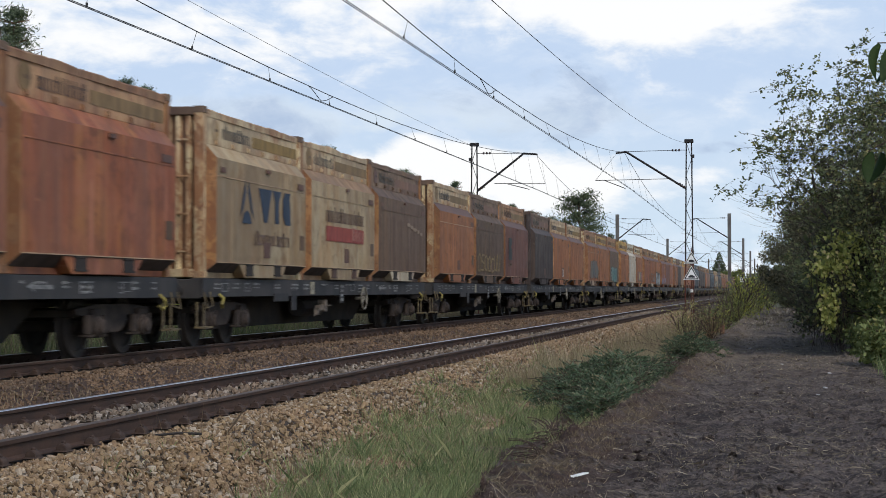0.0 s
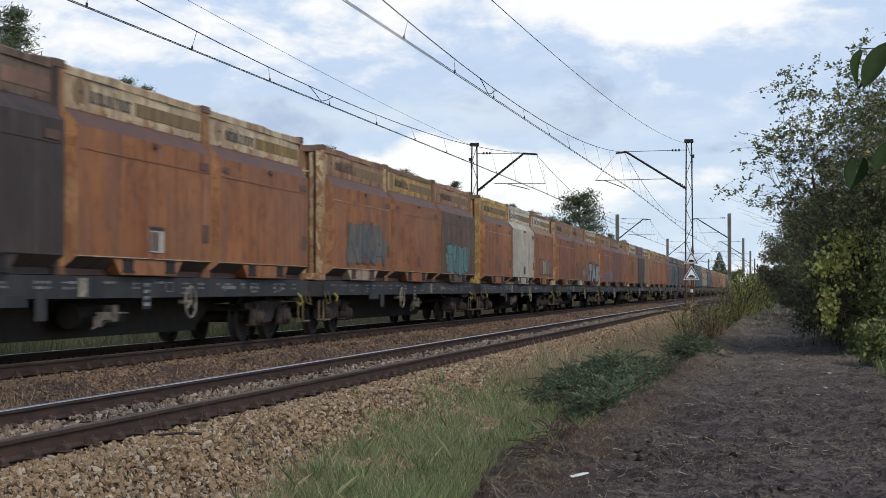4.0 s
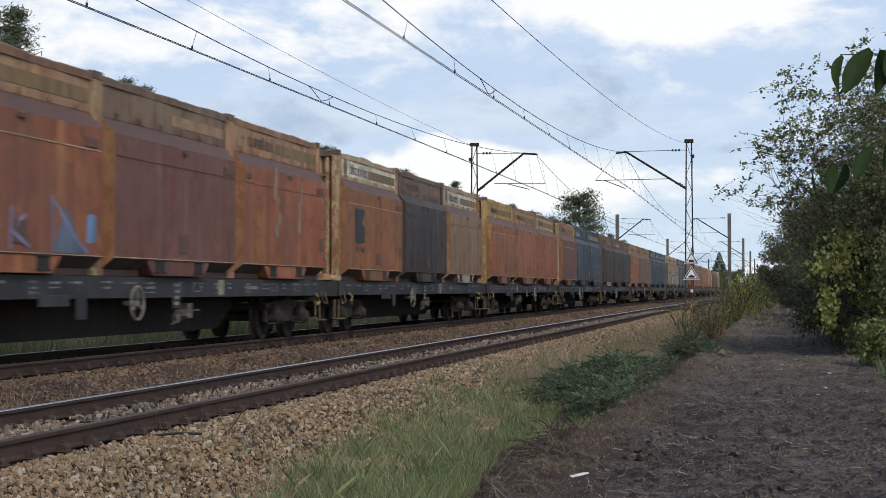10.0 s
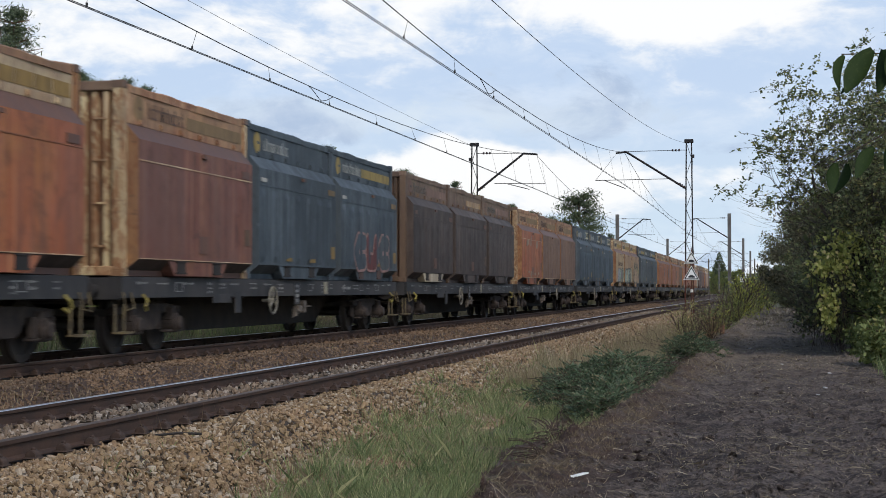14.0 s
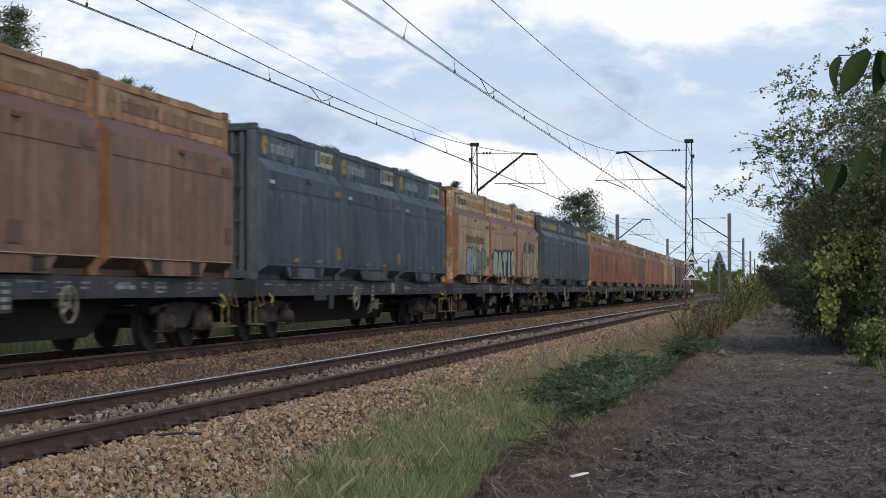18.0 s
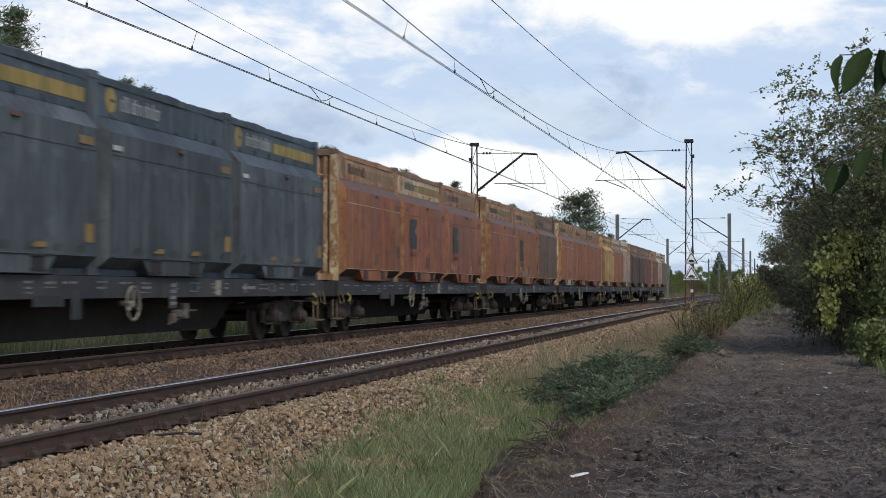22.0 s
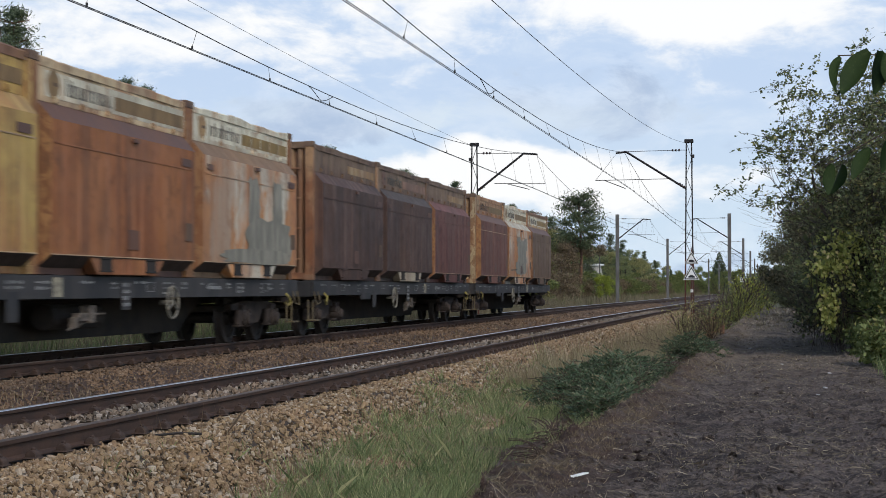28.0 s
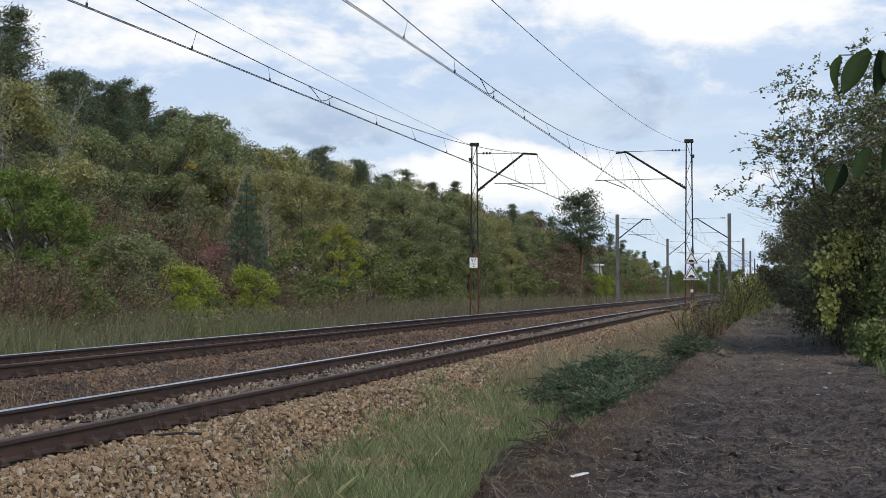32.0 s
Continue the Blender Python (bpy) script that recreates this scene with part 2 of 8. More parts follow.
M["leaf_brown"] = leafy("red_brown_autumn_leaf", (0.145, 0.104, 0.073), (0.184, 0.136, 0.089), (0.228, 0.177, 0.101))
M["leaf_dusk"] = leafy("dark_withered_leaf", (0.138, 0.097, 0.066), (0.203, 0.146, 0.087), (0.308, 0.154, 0.095))
M["leaf_maple"] = leafy("fresh_green_maple_leaf", (0.0956, 0.1482, 0.0382), (0.1530, 0.2009, 0.0526), (0.2581, 0.2677, 0.0574))
M["leaf_lime"] = leafy("lime_yellow_leaf", (0.22, 0.25, 0.045), (0.32, 0.33, 0.06), (0.40, 0.36, 0.07))
M["leaf_orange"] = leafy("orange_autumn_leaf", (0.338, 0.169, 0.0325), (0.26, 0.182, 0.039), (0.13, 0.117, 0.039))
M["leaf_walnut"] = leafy("grey_green_tree_leaf", (0.110, 0.136, 0.068), (0.170, 0.190, 0.093), (0.279, 0.239, 0.093))
M["leaf_willow"] = leafy("pale_willow_leaf", (0.144, 0.167, 0.0805), (0.218, 0.23, 0.115), (0.253, 0.241, 0.127))
M["leaf_near"] = leaf_skin()
M["needle"] = leafy("blue_green_pine_needle", (0.071, 0.097, 0.060), (0.108, 0.135, 0.080), (0.143, 0.156, 0.084))
M["needle_cut"] = leafy("dark_cut_needle", (0.061, 0.094, 0.058), (0.104, 0.143, 0.084), (0.210, 0.176, 0.107))
M["needle_blue"] = leafy("dull_spruce_needle", (0.085, 0.125, 0.088), (0.130, 0.172, 0.115), (0.185, 0.205, 0.125))
M["grass"] = leafy("green_grass_blade", (0.108, 0.160, 0.067), (0.212, 0.253, 0.116), (0.406, 0.376, 0.210), 0.7)
M["grass_dry"] = leafy("dry_grass_blade", (0.396, 0.319, 0.215), (0.297, 0.242, 0.160), (0.242, 0.242, 0.127), 0.8)
M["weed"] = leafy("field_weed", (0.1394, 0.1107, 0.0722), (0.2050, 0.1681, 0.1107), (0.0861, 0.1025, 0.0476), 0.8)
M["weed_head"] = leafy("white_weed_flower", (0.6, 0.588, 0.54), (0.432, 0.42, 0.36), (0.24, 0.216, 0.144), 0.8)
M["dead_root"] = leafy("brown_dead_roots", (0.135, 0.098, 0.070), (0.200, 0.148, 0.100), (0.36, 0.28, 0.18), 0.9)
M["straw"] = leafy("straw_litter", (0.17, 0.135, 0.105), (0.25, 0.205, 0.155), (0.40, 0.34, 0.255), 0.9)

PALETTE = {  # paint, rust, dark, amount, pale
    "red": ((0.176, 0.050, 0.021), (0.215, 0.083, 0.025), (0.058, 0.027, 0.020), 0.45, None),
    "orange": ((0.228, 0.082, 0.026), (0.168, 0.054, 0.018), (0.064, 0.031, 0.019), 0.5, None),
    "redbrown": ((0.104, 0.037, 0.025), (0.134, 0.053, 0.027), (0.040, 0.021, 0.018), 0.4, None),
    "brown": ((0.074, 0.042, 0.023), (0.094, 0.050, 0.025), (0.037, 0.024, 0.017), 0.4, None),
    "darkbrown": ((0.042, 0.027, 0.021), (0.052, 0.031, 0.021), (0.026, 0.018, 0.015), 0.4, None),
    "rustbrown": ((0.056, 0.027, 0.019), (0.075, 0.035, 0.019), (0.029, 0.017, 0.014), 0.45, None),
    "maroon": ((0.085, 0.028, 0.021), (0.099, 0.038, 0.023), (0.036, 0.018, 0.016), 0.4, None),
    "tan": ((0.178, 0.105, 0.053), (0.155, 0.078, 0.036), (0.080, 0.047, 0.031), 0.45, None),
    "sand": ((0.253, 0.158, 0.083), (0.216, 0.118, 0.055), (0.115, 0.068, 0.043), 0.50, None),
    "cream": ((0.24, 0.165, 0.085), (0.205, 0.115, 0.050), (0.110, 0.064, 0.038), 0.50, (0.285, 0.225, 0.14)),
    "umber": ((0.104, 0.056, 0.034), (0.120, 0.061, 0.032), (0.058, 0.034, 0.025), 0.45, None),
    "yellow": ((0.30, 0.195, 0.055), (0.205, 0.080, 0.030), (0.105, 0.056, 0.031), 0.62, None),
    "whitepatch": ((0.31, 0.135, 0.05), (0.25, 0.09, 0.035), (0.128, 0.072, 0.048), 0.30, (0.33, 0.31, 0.25)),
    "white": ((0.33, 0.31, 0.250), (0.27, 0.145, 0.065), (0.17, 0.12, 0.08), 0.44, None),
    "redorange": ((0.200, 0.066, 0.025), (0.185, 0.066, 0.022), (0.062, 0.029, 0.020), 0.48, None),
    "redpatch": ((0.200, 0.056, 0.023), (0.230, 0.090, 0.029), (0.064, 0.030, 0.021), 0.45, None),
    "slate": ((0.039, 0.048, 0.056), (0.050, 0.057, 0.063), (0.021, 0.025, 0.029), 0.4, None),
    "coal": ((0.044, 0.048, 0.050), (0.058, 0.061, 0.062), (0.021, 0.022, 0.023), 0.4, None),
    "band_cream": ((0.37, 0.275, 0.165), (0.215, 0.108, 0.050), (0.090, 0.052, 0.038), 0.46, None),
    "band_orange": ((0.27, 0.150, 0.075), (0.168, 0.066, 0.030), (0.070, 0.038, 0.028), 0.50, None),
    "band_brown": ((0.136, 0.084, 0.048), (0.079, 0.041, 0.026), (0.037, 0.025, 0.019), 0.60, None),
    "band_white": ((0.46, 0.42, 0.32), (0.27, 0.130, 0.055), (0.13, 0.075, 0.045), 0.30, None),
    "band_yellow": ((0.36, 0.23, 0.060), (0.215, 0.090, 0.030), (0.105, 0.056, 0.031), 0.42, None),
    "post_cream": ((0.47, 0.36, 0.20), (0.175, 0.072, 0.030), (0.085, 0.043, 0.027), 0.62, None),
    "post_orange": ((0.224, 0.107, 0.039), (0.150, 0.060, 0.026), (0.069, 0.034, 0.022), 0.5, None),
    "post_yellow": ((0.42, 0.285, 0.090), (0.20, 0.090, 0.033), (0.105, 0.055, 0.028), 0.60, None),
    "shoulder": ((0.105, 0.051, 0.035), (0.122, 0.057, 0.033), (0.056, 0.034, 0.028), 0.45, None),
    "stripe": ((0.22, 0.13, 0.048), (0.165, 0.078, 0.042), (0.08, 0.048, 0.034), 0.5, (0.28, 0.215, 0.135)),
    "stripe_brown": ((0.125, 0.068, 0.046), (0.165, 0.078, 0.045), (0.07, 0.042, 0.034), 0.45, None),
    "rail_top": ((0.165, 0.085, 0.042), (0.105, 0.048, 0.028), (0.05, 0.030, 0.022), 0.6, None),
    # darkened rust for end walls: the recess's shade is put into the paint
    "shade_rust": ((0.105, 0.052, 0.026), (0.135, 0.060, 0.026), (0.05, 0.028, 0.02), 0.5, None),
    "pale_lip": ((0.34, 0.24, 0.15), (0.20, 0.105, 0.05), (0.10, 0.06, 0.035), 0.55, None),
    "pocket_pale": ((0.32, 0.264, 0.184), (0.224, 0.136, 0.08), (0.104, 0.064, 0.048), 0.4, None),
}
for key, args in PALETTE.items():
    M[key] = rust_paint("weathered_" + key + "_paint", *args, edge=key.startswith("band"), flake=key.startswith("post"))
M["shoulder"] = plain("dusty_brown_shoulder", (0.100, 0.055, 0.044), (0.128, 0.062, 0.040), 1.3, 0.6, 0, 0.15, (1, 1, 0.5))

# ---- building helpers ----


class Geo:
    """Collects boxes, tubes and prisms for one mesh."""

    def __init__(self):
        self.v, self.f = [], []

    def add(self, verts, faces):
        o = len(self.v)
        self.v += [tuple(p) for p in verts]
        self.f += [tuple(i + o for i in q) for q in faces]
        return self

    def box(self, cx, cy, cz, sx, sy, sz):
        x, y, z = sx / 2, sy / 2, sz / 2
        c = [(cx + a * x, cy + b * y, cz + d * z) for a in (-1, 1) for b in (-1, 1) for d in (-1, 1)]
        return self.add(c, [(0, 1, 3, 2), (4, 6, 7, 5), (0, 4, 5, 1), (2, 3, 7, 6), (0, 2, 6, 4), (1, 5, 7, 3)])

    def tube(self, p, q, r0, r1=None, n=6):
        r1 = r0 if r1 is None else r1
        p, q = Vector(p), Vector(q)
        d = (q - p).normalized()
        a = d.orthogonal().normalized()
        b = d.cross(a)
        ring = [a * math.cos(6.2832 * i / n) + b * math.sin(6.2832 * i / n) for i in range(n)]
        vs = [p + k * r0 for k in ring] + [q + k * r1 for k in ring]
        fs = [(i, (i + 1) % n, n + (i + 1) % n, n + i) for i in range(n)]
        return self.add(vs, fs + [tuple(range(n))[::-1], tuple(range(n, 2 * n))])

    def wire(self, pts, r, n=5):
        """One bent tube through the points."""
        pts = [Vector(p) for p in pts]
        o = len(self.v)
        for i, p in enumerate(pts):
            d = (pts[min(i + 1, len(pts) - 1)] - pts[max(i - 1, 0)]).normalized()
            a = d.cross(Vector((0.31, 0.17, 0.94))).normalized()
            b = d.cross(a)
            self.v += [tuple(p + (a * math.cos(6.2832 * k / n) + b * math.sin(6.2832 * k / n)) * r) for k in range(n)]
            if i:
                q = o + (i - 1) * n
                self.f += [(q + k, q + (k + 1) % n, q + n + (k + 1) % n, q + n + k) for k in range(n)]
        return self

    def prism(self, poly, lo, hi, axis="y"):
        """A closed outline of (a, b) swept along an axis: y takes (x, z), x takes (y, z), z takes (x, y)."""
        place = {"y": lambda a, b, k: (a, k, b), "x": lambda a, b, k: (k, a, b), "z": lambda a, b, k: (a, b, k)}[axis]
        n = len(poly)
        vs = [place(a, b, lo) for a, b in poly] + [place(a, b, hi) for a, b in poly]
        fs = [(i, (i + 1) % n, n + (i + 1) % n, n + i) for i in range(n)]
        return self.add(vs, fs + [tuple(range(n))[::-1], tuple(range(n, 2 * n))])

    def mesh(self, name, bevel=0.0, smooth=False):
        me = bpy.data.meshes.new(name)
        me.from_pydata(self.v, [], self.f)
        bm = bmesh.new()
        bm.from_mesh(me)
        bmesh.ops.recalc_face_normals(bm, faces=bm.faces)
        if bevel:
            bmesh.ops.bevel(bm, geom=bm.edges[:], offset=bevel, segments=1, affect="EDGES", clamp_overlap=True)
        if smooth:
            for f in bm.faces:
                f.smooth = True
        bm.to_mesh(me)
        bm.free()
        me.materials.append(None)
        return me


def raw_mesh(name, verts, faces):
    """A mesh from arrays: verts n x 3, faces m x k, all of k corners."""
    verts, faces = np.asarray(verts, dtype=np.float32), np.asarray(faces, dtype=np.int32)
    me = bpy.data.meshes.new(name)
    me.vertices.add(len(verts))
    me.vertices.foreach_set("co", verts.ravel())
    k = faces.shape[1]
    me.loops.add(faces.size)
    me.loops.foreach_set("vertex_index", faces.ravel())
    me.polygons.add(len(faces))
    me.polygons.foreach_set("loop_start", np.arange(0, faces.size, k, dtype=np.int32))
    me.update(calc_edges=True)
    me.validate()
    me.shade_flat()
    me.materials.append(None)
    return me


def part(name, mesh, material, parent, label=""):
    """Links a mesh as one object under a thing or a part."""
    ob = new(name, mesh)
    ob.material_slots[0].link = "OBJECT"
    ob.material_slots[0].material = material
    ob.parent = parent
    return tagged(ob, label)


def thing(name, label, category, group="", at=None, mesh=None, material=None, kind=""):
    ob = part(name, mesh, material, None) if mesh else new(name)
    if at:
        ob.matrix_basis = at
    return tagged(ob, label, category, group, kind)


rng = np.random.default_rng(7)


def cards(centers, size, spread=0.35, up=0.3, aspect=1.7, g=rng, flat=None):
    """Leaf-shaped four-cornered blades at the given places, each turned its own way."""
    n = len(centers)
    d = g.normal(size=(n, 3))
    d[:, 2] = d[:, 2] * 0.7 + up
    if flat is not None:
        d = d * 0.5 + flat
    d /= np.linalg.norm(d, axis=1)[:, None]
    s = g.normal(size=(n, 3))
    s -= (s * d).sum(1)[:, None] * d
    s /= np.linalg.norm(s, axis=1)[:, None]
    h = size * (1 + spread * g.normal(size=n)).clip(0.4, 2)[:, None]
    w = h / aspect * 0.5
    a = centers - d * h * 0.5
    b = centers + s * w
    c = centers + d * h * 0.5
    e = centers - s * w
    verts = np.stack([a, b, c, e], 1).reshape(-1, 3)
    return verts, np.arange(n * 4).reshape(-1, 4)


# ---- ground ----
RAILS = {"near": (-6.07, -7.57, 0.0), "far": (-10.23, -11.73, 0.19)}


def level(x, y):
    """Height of the ground sheet."""
    pts = [(-4000, -0.3), (-60, 0.2), (-20, -0.35), (-14.2, -0.42), (-12.5, -0.5), (-5.5, -0.62), (-3.6, -0.66), (-2.7, -0.64), (-2.2, -0.52), (-1.7, -0.41), (2.0, -0.40), (5, -0.2), (4000, -0.2)]
    return float(np.interp(x, [p[0] for p in pts], [p[1] for p in pts]))


def sheet(name, xs, ys, height, material, kind_label, category):
    vs = [(x, y, height(x, y)) for y in ys for x in xs]
    n = len(xs)
    fs = [(j * n + i, j * n + i + 1, (j + 1) * n + i + 1, (j + 1) * n + i) for j in range(len(ys) - 1) for i in range(n - 1)]
    me = raw_mesh(name, vs, fs)
    for p in me.polygons:
        p.use_smooth = True
    return thing(name, kind_label, category, mesh=me, material=material, kind="structure")


def bank_top(y):
    """Where the bank along the path's broken edge is highest."""
    return float(np.interp(y, [12, 18, 25, 35, 60, 160], [-2.15, -2.02, -1.80, -1.50, -1.42, -1.40]))


def rough_path(x, y):
    k = noise.noise((x * 0.8, y * 0.35, 0.0)) * 0.07 + noise.noise((x * 2.6, y * 1.8, 4.0)) * 0.055
    k += noise.noise((x * 7.5, y * 6.0, 8.0)) * 0.050 + noise.noise((x * 17, y * 13, 1.0)) * 0.028
    d = x - bank_top(y)
    bank = 0.15 * (0.75 + 0.8 * noise.noise((x * 1.4, y * 0.8, 2.0)) + 0.6 * noise.noise((x * 4.0, y * 3.1, 6.0)) + 0.5 * noise.noise((x * 9.0, y * 6.5, 3.0)))
    k += bank * math.exp(-(d / (0.42 if d > 0 else 0.22)) ** 2)
    k -= 0.03 * min(1.0, max(0.0, -d - 0.12) / 0.5)
    k -= 0.05 * math.exp(-((x - 0.55) / 0.30) ** 2) + 0.04 * math.exp(-((x + 0.75) / 0.30) ** 2)
    return level(x, y) + k - 0.35 * max(0.0, -3.25 - x) - 0.6 * max(0.0, x - 2.7)


xs = [-4000, -900, -300, -120, -60, -40, -30, -24, -20, -17, -14.2, -12.5, -9, -5.5, -4.4, -3.6, -3.0, -2.6, -2.2, -1.9, -1, 0, 1, 2, 3, 5, 10, 30, 120, 500, 4000]
ys = [-800, -200, -50, -10, 5, 15, 30, 50, 80, 120, 200, 350, 600, 1200, 4500]
sheet("ground", xs, ys, lambda x, y: level(x, y) - (0.36 if -2.5 < x < 2.5 else 0.16 if -4.0 < x < -2.5 else 0.05), M["field"], "rough grassy ground beside the railway", "ground")
path_ys = list(np.arange(-30, -3, 1.5)) + list(np.arange(-3, 11, 0.4)) + list(np.arange(11, 42, 0.085)) + list(np.arange(42, 78, 0.2)) + list(np.arange(78, 120, 0.7)) + [125, 140, 160]
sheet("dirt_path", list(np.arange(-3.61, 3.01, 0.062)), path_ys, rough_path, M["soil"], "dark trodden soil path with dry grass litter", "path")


def ballast(name, poly, material, label):
    g = Geo().prism(poly, -40, 700)
    return thing(name, label, "ballast", mesh=g.mesh(name), material=material, kind="structure")


bed_near = ballast("ballast_bed_near", [(-4.75, -0.75), (-4.75, -0.60), (-5.35, -0.22), (-8.6, -0.20), (-8.6, -0.75)], M["bed_tan"], "bed of tan crushed stone under the nearer track")
bed_far = ballast("ballast_bed_far", [(-8.604, -0.75), (-8.604, -0.20), (-9.3, -0.02), (-12.9, -0.02), (-13.7, -0.42), (-13.7, -0.75)], M["bed_brown"], "bed of rust-brown crushed stone under the farther track")


def build_track(name, label, x0, x1, top):
    """Two flat-bottomed rails on rib plates and concrete sleepers."""
    track = thing(name, label, "railway track", "railway tracks", at=pose(0, 0, 0))
    foot = [(-0.075, -0.172), (0.075, -0.172), (0.075, -0.160), (0.012, -0.142), (0.010, -0.05), (0.034, -0.040), (0.036, -0.008), (-0.036, -0.008), (-0.034, -0.040), (-0.010, -0.05), (-0.012, -0.142), (-0.075, -0.160)]
    head = [(-0.036, -0.0078), (0.036, -0.0078), (0.030, 0.0), (-0.030, 0.0)]
    for x in (x0, x1):
        rail = part("rail", Geo().prism([(x + a, top + b) for a, b in foot], -40, 600).mesh("rail"), M["rail_rust"], track, "rust-brown steel rail")
        # matt brown head on the nearer rail, bright metal on the farther one
        part("rail_head", Geo().prism([(x + a, top + b) for a, b in head], -40, 600).mesh("rail_head"), M["steel_head"] if x == x1 else M["dull_head"], rail, "polished running surface" if x == x1 else "dull brown running surface")
    sleeper = Geo().prism([(-1.3, -0.10), (1.3, -0.10), (1.3, 0.0), (1.22, 0.025), (-1.22, 0.025), (-1.3, 0.0)], -0.13, 0.13).mesh("sleeper")
    plate = Geo()
    plate.box(0, 0, 0.008, 0.36, 0.16, 0.016)
    for s in (-1, 1):
        plate.prism([(s * 0.12 - 0.055, 0.0), (s * 0.12 + 0.055, 0.0), (s * 0.12 + 0.045, 0.05), (s * 0.12 + 0.015, 0.075), (s * 0.12 - 0.02, 0.075), (s * 0.12 - 0.05, 0.05)], -0.055, 0.055)
        plate.tube((s * 0.12, 0, 0.07), (s * 0.12, 0, 0.095), 0.026, 0.022, 6)
    plate = plate.mesh("fastening", 0.012)
    mid = (x0 + x1) / 2
    far = Geo()
    for i in range(330):
        y = 8 + i * 0.6
        if i < 70:
            s = part("sleeper", sleeper, M["concrete"], track)
            s.location = (mid, y, top - 0.240)
            for x in (x0, x1):
                f = part("fastening", plate, M["fastening"], track)
                f.location = (x, y, top - 0.180)
        else:
            for x in (x0, x1):
                far.box(x, y, top - 0.15, 0.30, 0.14, 0.07)
            far.box(mid, y, top - 0.22, 2.5, 0.24, 0.06)
    tagged(part("distant_fastening", far.mesh("distant_fastening"), M["fastening"], track), kind="stuff")
    return track


build_track("railway_track", "railway track with polished rails on concrete sleepers in tan ballast", *RAILS["near"])
build_track("railway_track", "railway track with dark rusty rails in brown ballast", *RAILS["far"])

# ---- ballast stones ----
ICO_V = np.array([(0, 0, 1), (0.89, 0, 0.45), (0.28, 0.85, 0.45), (-0.72, 0.53, 0.45), (-0.72, -0.53, 0.45), (0.28, -0.85, 0.45), (0.72, 0.53, -0.45), (-0.28, 0.85, -0.45), (-0.89, 0, -0.45), (-0.28, -0.85, -0.45), (0.72, -0.53, -0.45), (0, 0, -1)])
ICO_F = np.array([(0, 1, 2), (0, 2, 3), (0, 3, 4), (0, 4, 5), (0, 5, 1), (1, 6, 2), (2, 7, 3), (3, 8, 4), (4, 9, 5), (5, 10, 1), (6, 7, 2), (7, 8, 3), (8, 9, 4), (9, 10, 5), (10, 6, 1), (11, 7, 6), (11, 8, 7), (11, 9, 8), (11, 10, 9), (11, 6, 10)])


def stones(name, places, sizes, g):
    n = len(places)
    v = ICO_V[None] * (1 + 0.36 * g.normal(size=(n, 12, 1)).clip(-1.4, 1.4)) * g.uniform(0.5, 1.35, size=(n, 1, 3))
    a = g.uniform(0, 6.283, n)
    c, s = np.cos(a)[:, None], np.sin(a)[:, None]
    x, y = v[..., 0] * c - v[..., 1] * s, v[..., 0] * s + v[..., 1] * c
    tilt = g.normal(size=(n, 1)) * 0.5
    z = v[..., 2] * np.cos(tilt) + y * np.sin(tilt)
    v = np.stack([x, y, z], -1) * sizes[:, None, None] + places[:, None, :]
    f = ICO_F[None] + (np.arange(n) * 12)[:, None, None]
    return raw_mesh(name, v.reshape(-1, 3), f.reshape(-1, 3))


def bed_height(x):
    return np.interp(x, [-13.7, -12.9, -9.3, -8.6, -5.35, -4.75, -4.2], [-0.42, -0.02, -0.02, -0.2, -0.22, -0.58, -0.62])


def scatter_y(n, lo, hi, g):
    """Denser towards the near end."""
    return lo * (hi / lo) ** g.uniform(0, 1, n)


def lay(name, label, x0, x1, lo, hi, n, size, material, g):
    x, y = g.uniform(x0, x1, n), scatter_y(n, lo, hi, g)
    keep = np.ones(n, bool)
    for r in (-6.07, -7.57, -10.23, -11.73):
        keep &= np.abs(x - r) > 0.10
    x, y = x[keep], y[keep]
    s = size * g.uniform(0.55, 1.35, len(x)) * np.clip(1 + (y - 25) / 60, 1, 2.2)
    z = bed_height(x) + s * g.uniform(-0.2, 0.7, len(x)) + (0.03 if x0 < -6.1 and x1 > -7.6 else 0.0)
    return thing(name, label, "ballast stones", mesh=stones(name, np.stack([x, y, z], 1), s, g), material=material, kind="stuff")


gs = np.random.default_rng(11)
lay("ballast_stones", "tan and grey crushed stones on the track shoulder", -6.0, -3.6, 10, 110, 58000, 0.0225, M["stone"], gs)
lay("ballast_stones", "grey-brown crushed stones between the rails", -7.5, -6.15, 13, 110, 7000, 0.026, M["stone_grey"], gs)
lay("ballast_stones", "rust-brown crushed stones between the tracks", -10.2, -7.65, 14, 140, 30000, 0.020, M["stone_brown"], gs)

STONE_SHAPES = [stones("ballast_stone", np.zeros((1, 3)), np.ones(1), gs) for _ in range(8)]
for k in range(290):
    x, y = gs.uniform(-5.6, -4.4), gs.uniform(12.0, 15.5)
    p = part("ballast_stone", STONE_SHAPES[k % 8], M["stone_one"], bed_near)
    size = gs.uniform(0.022, 0.045)
    p.matrix_basis = pose(x, y, float(bed_height(x)) + size * 0.6, gs.uniform(-30, 30), gs.uniform(-30, 30), gs.uniform(0, 360)) @ Matrix.Scale(size, 4)

# ---- overhead line ----
SPAN, FIRST = 75.0, 78.2
LINES = {"near": (-6.77, 0.0), "far": (-10.98, 0.0)}


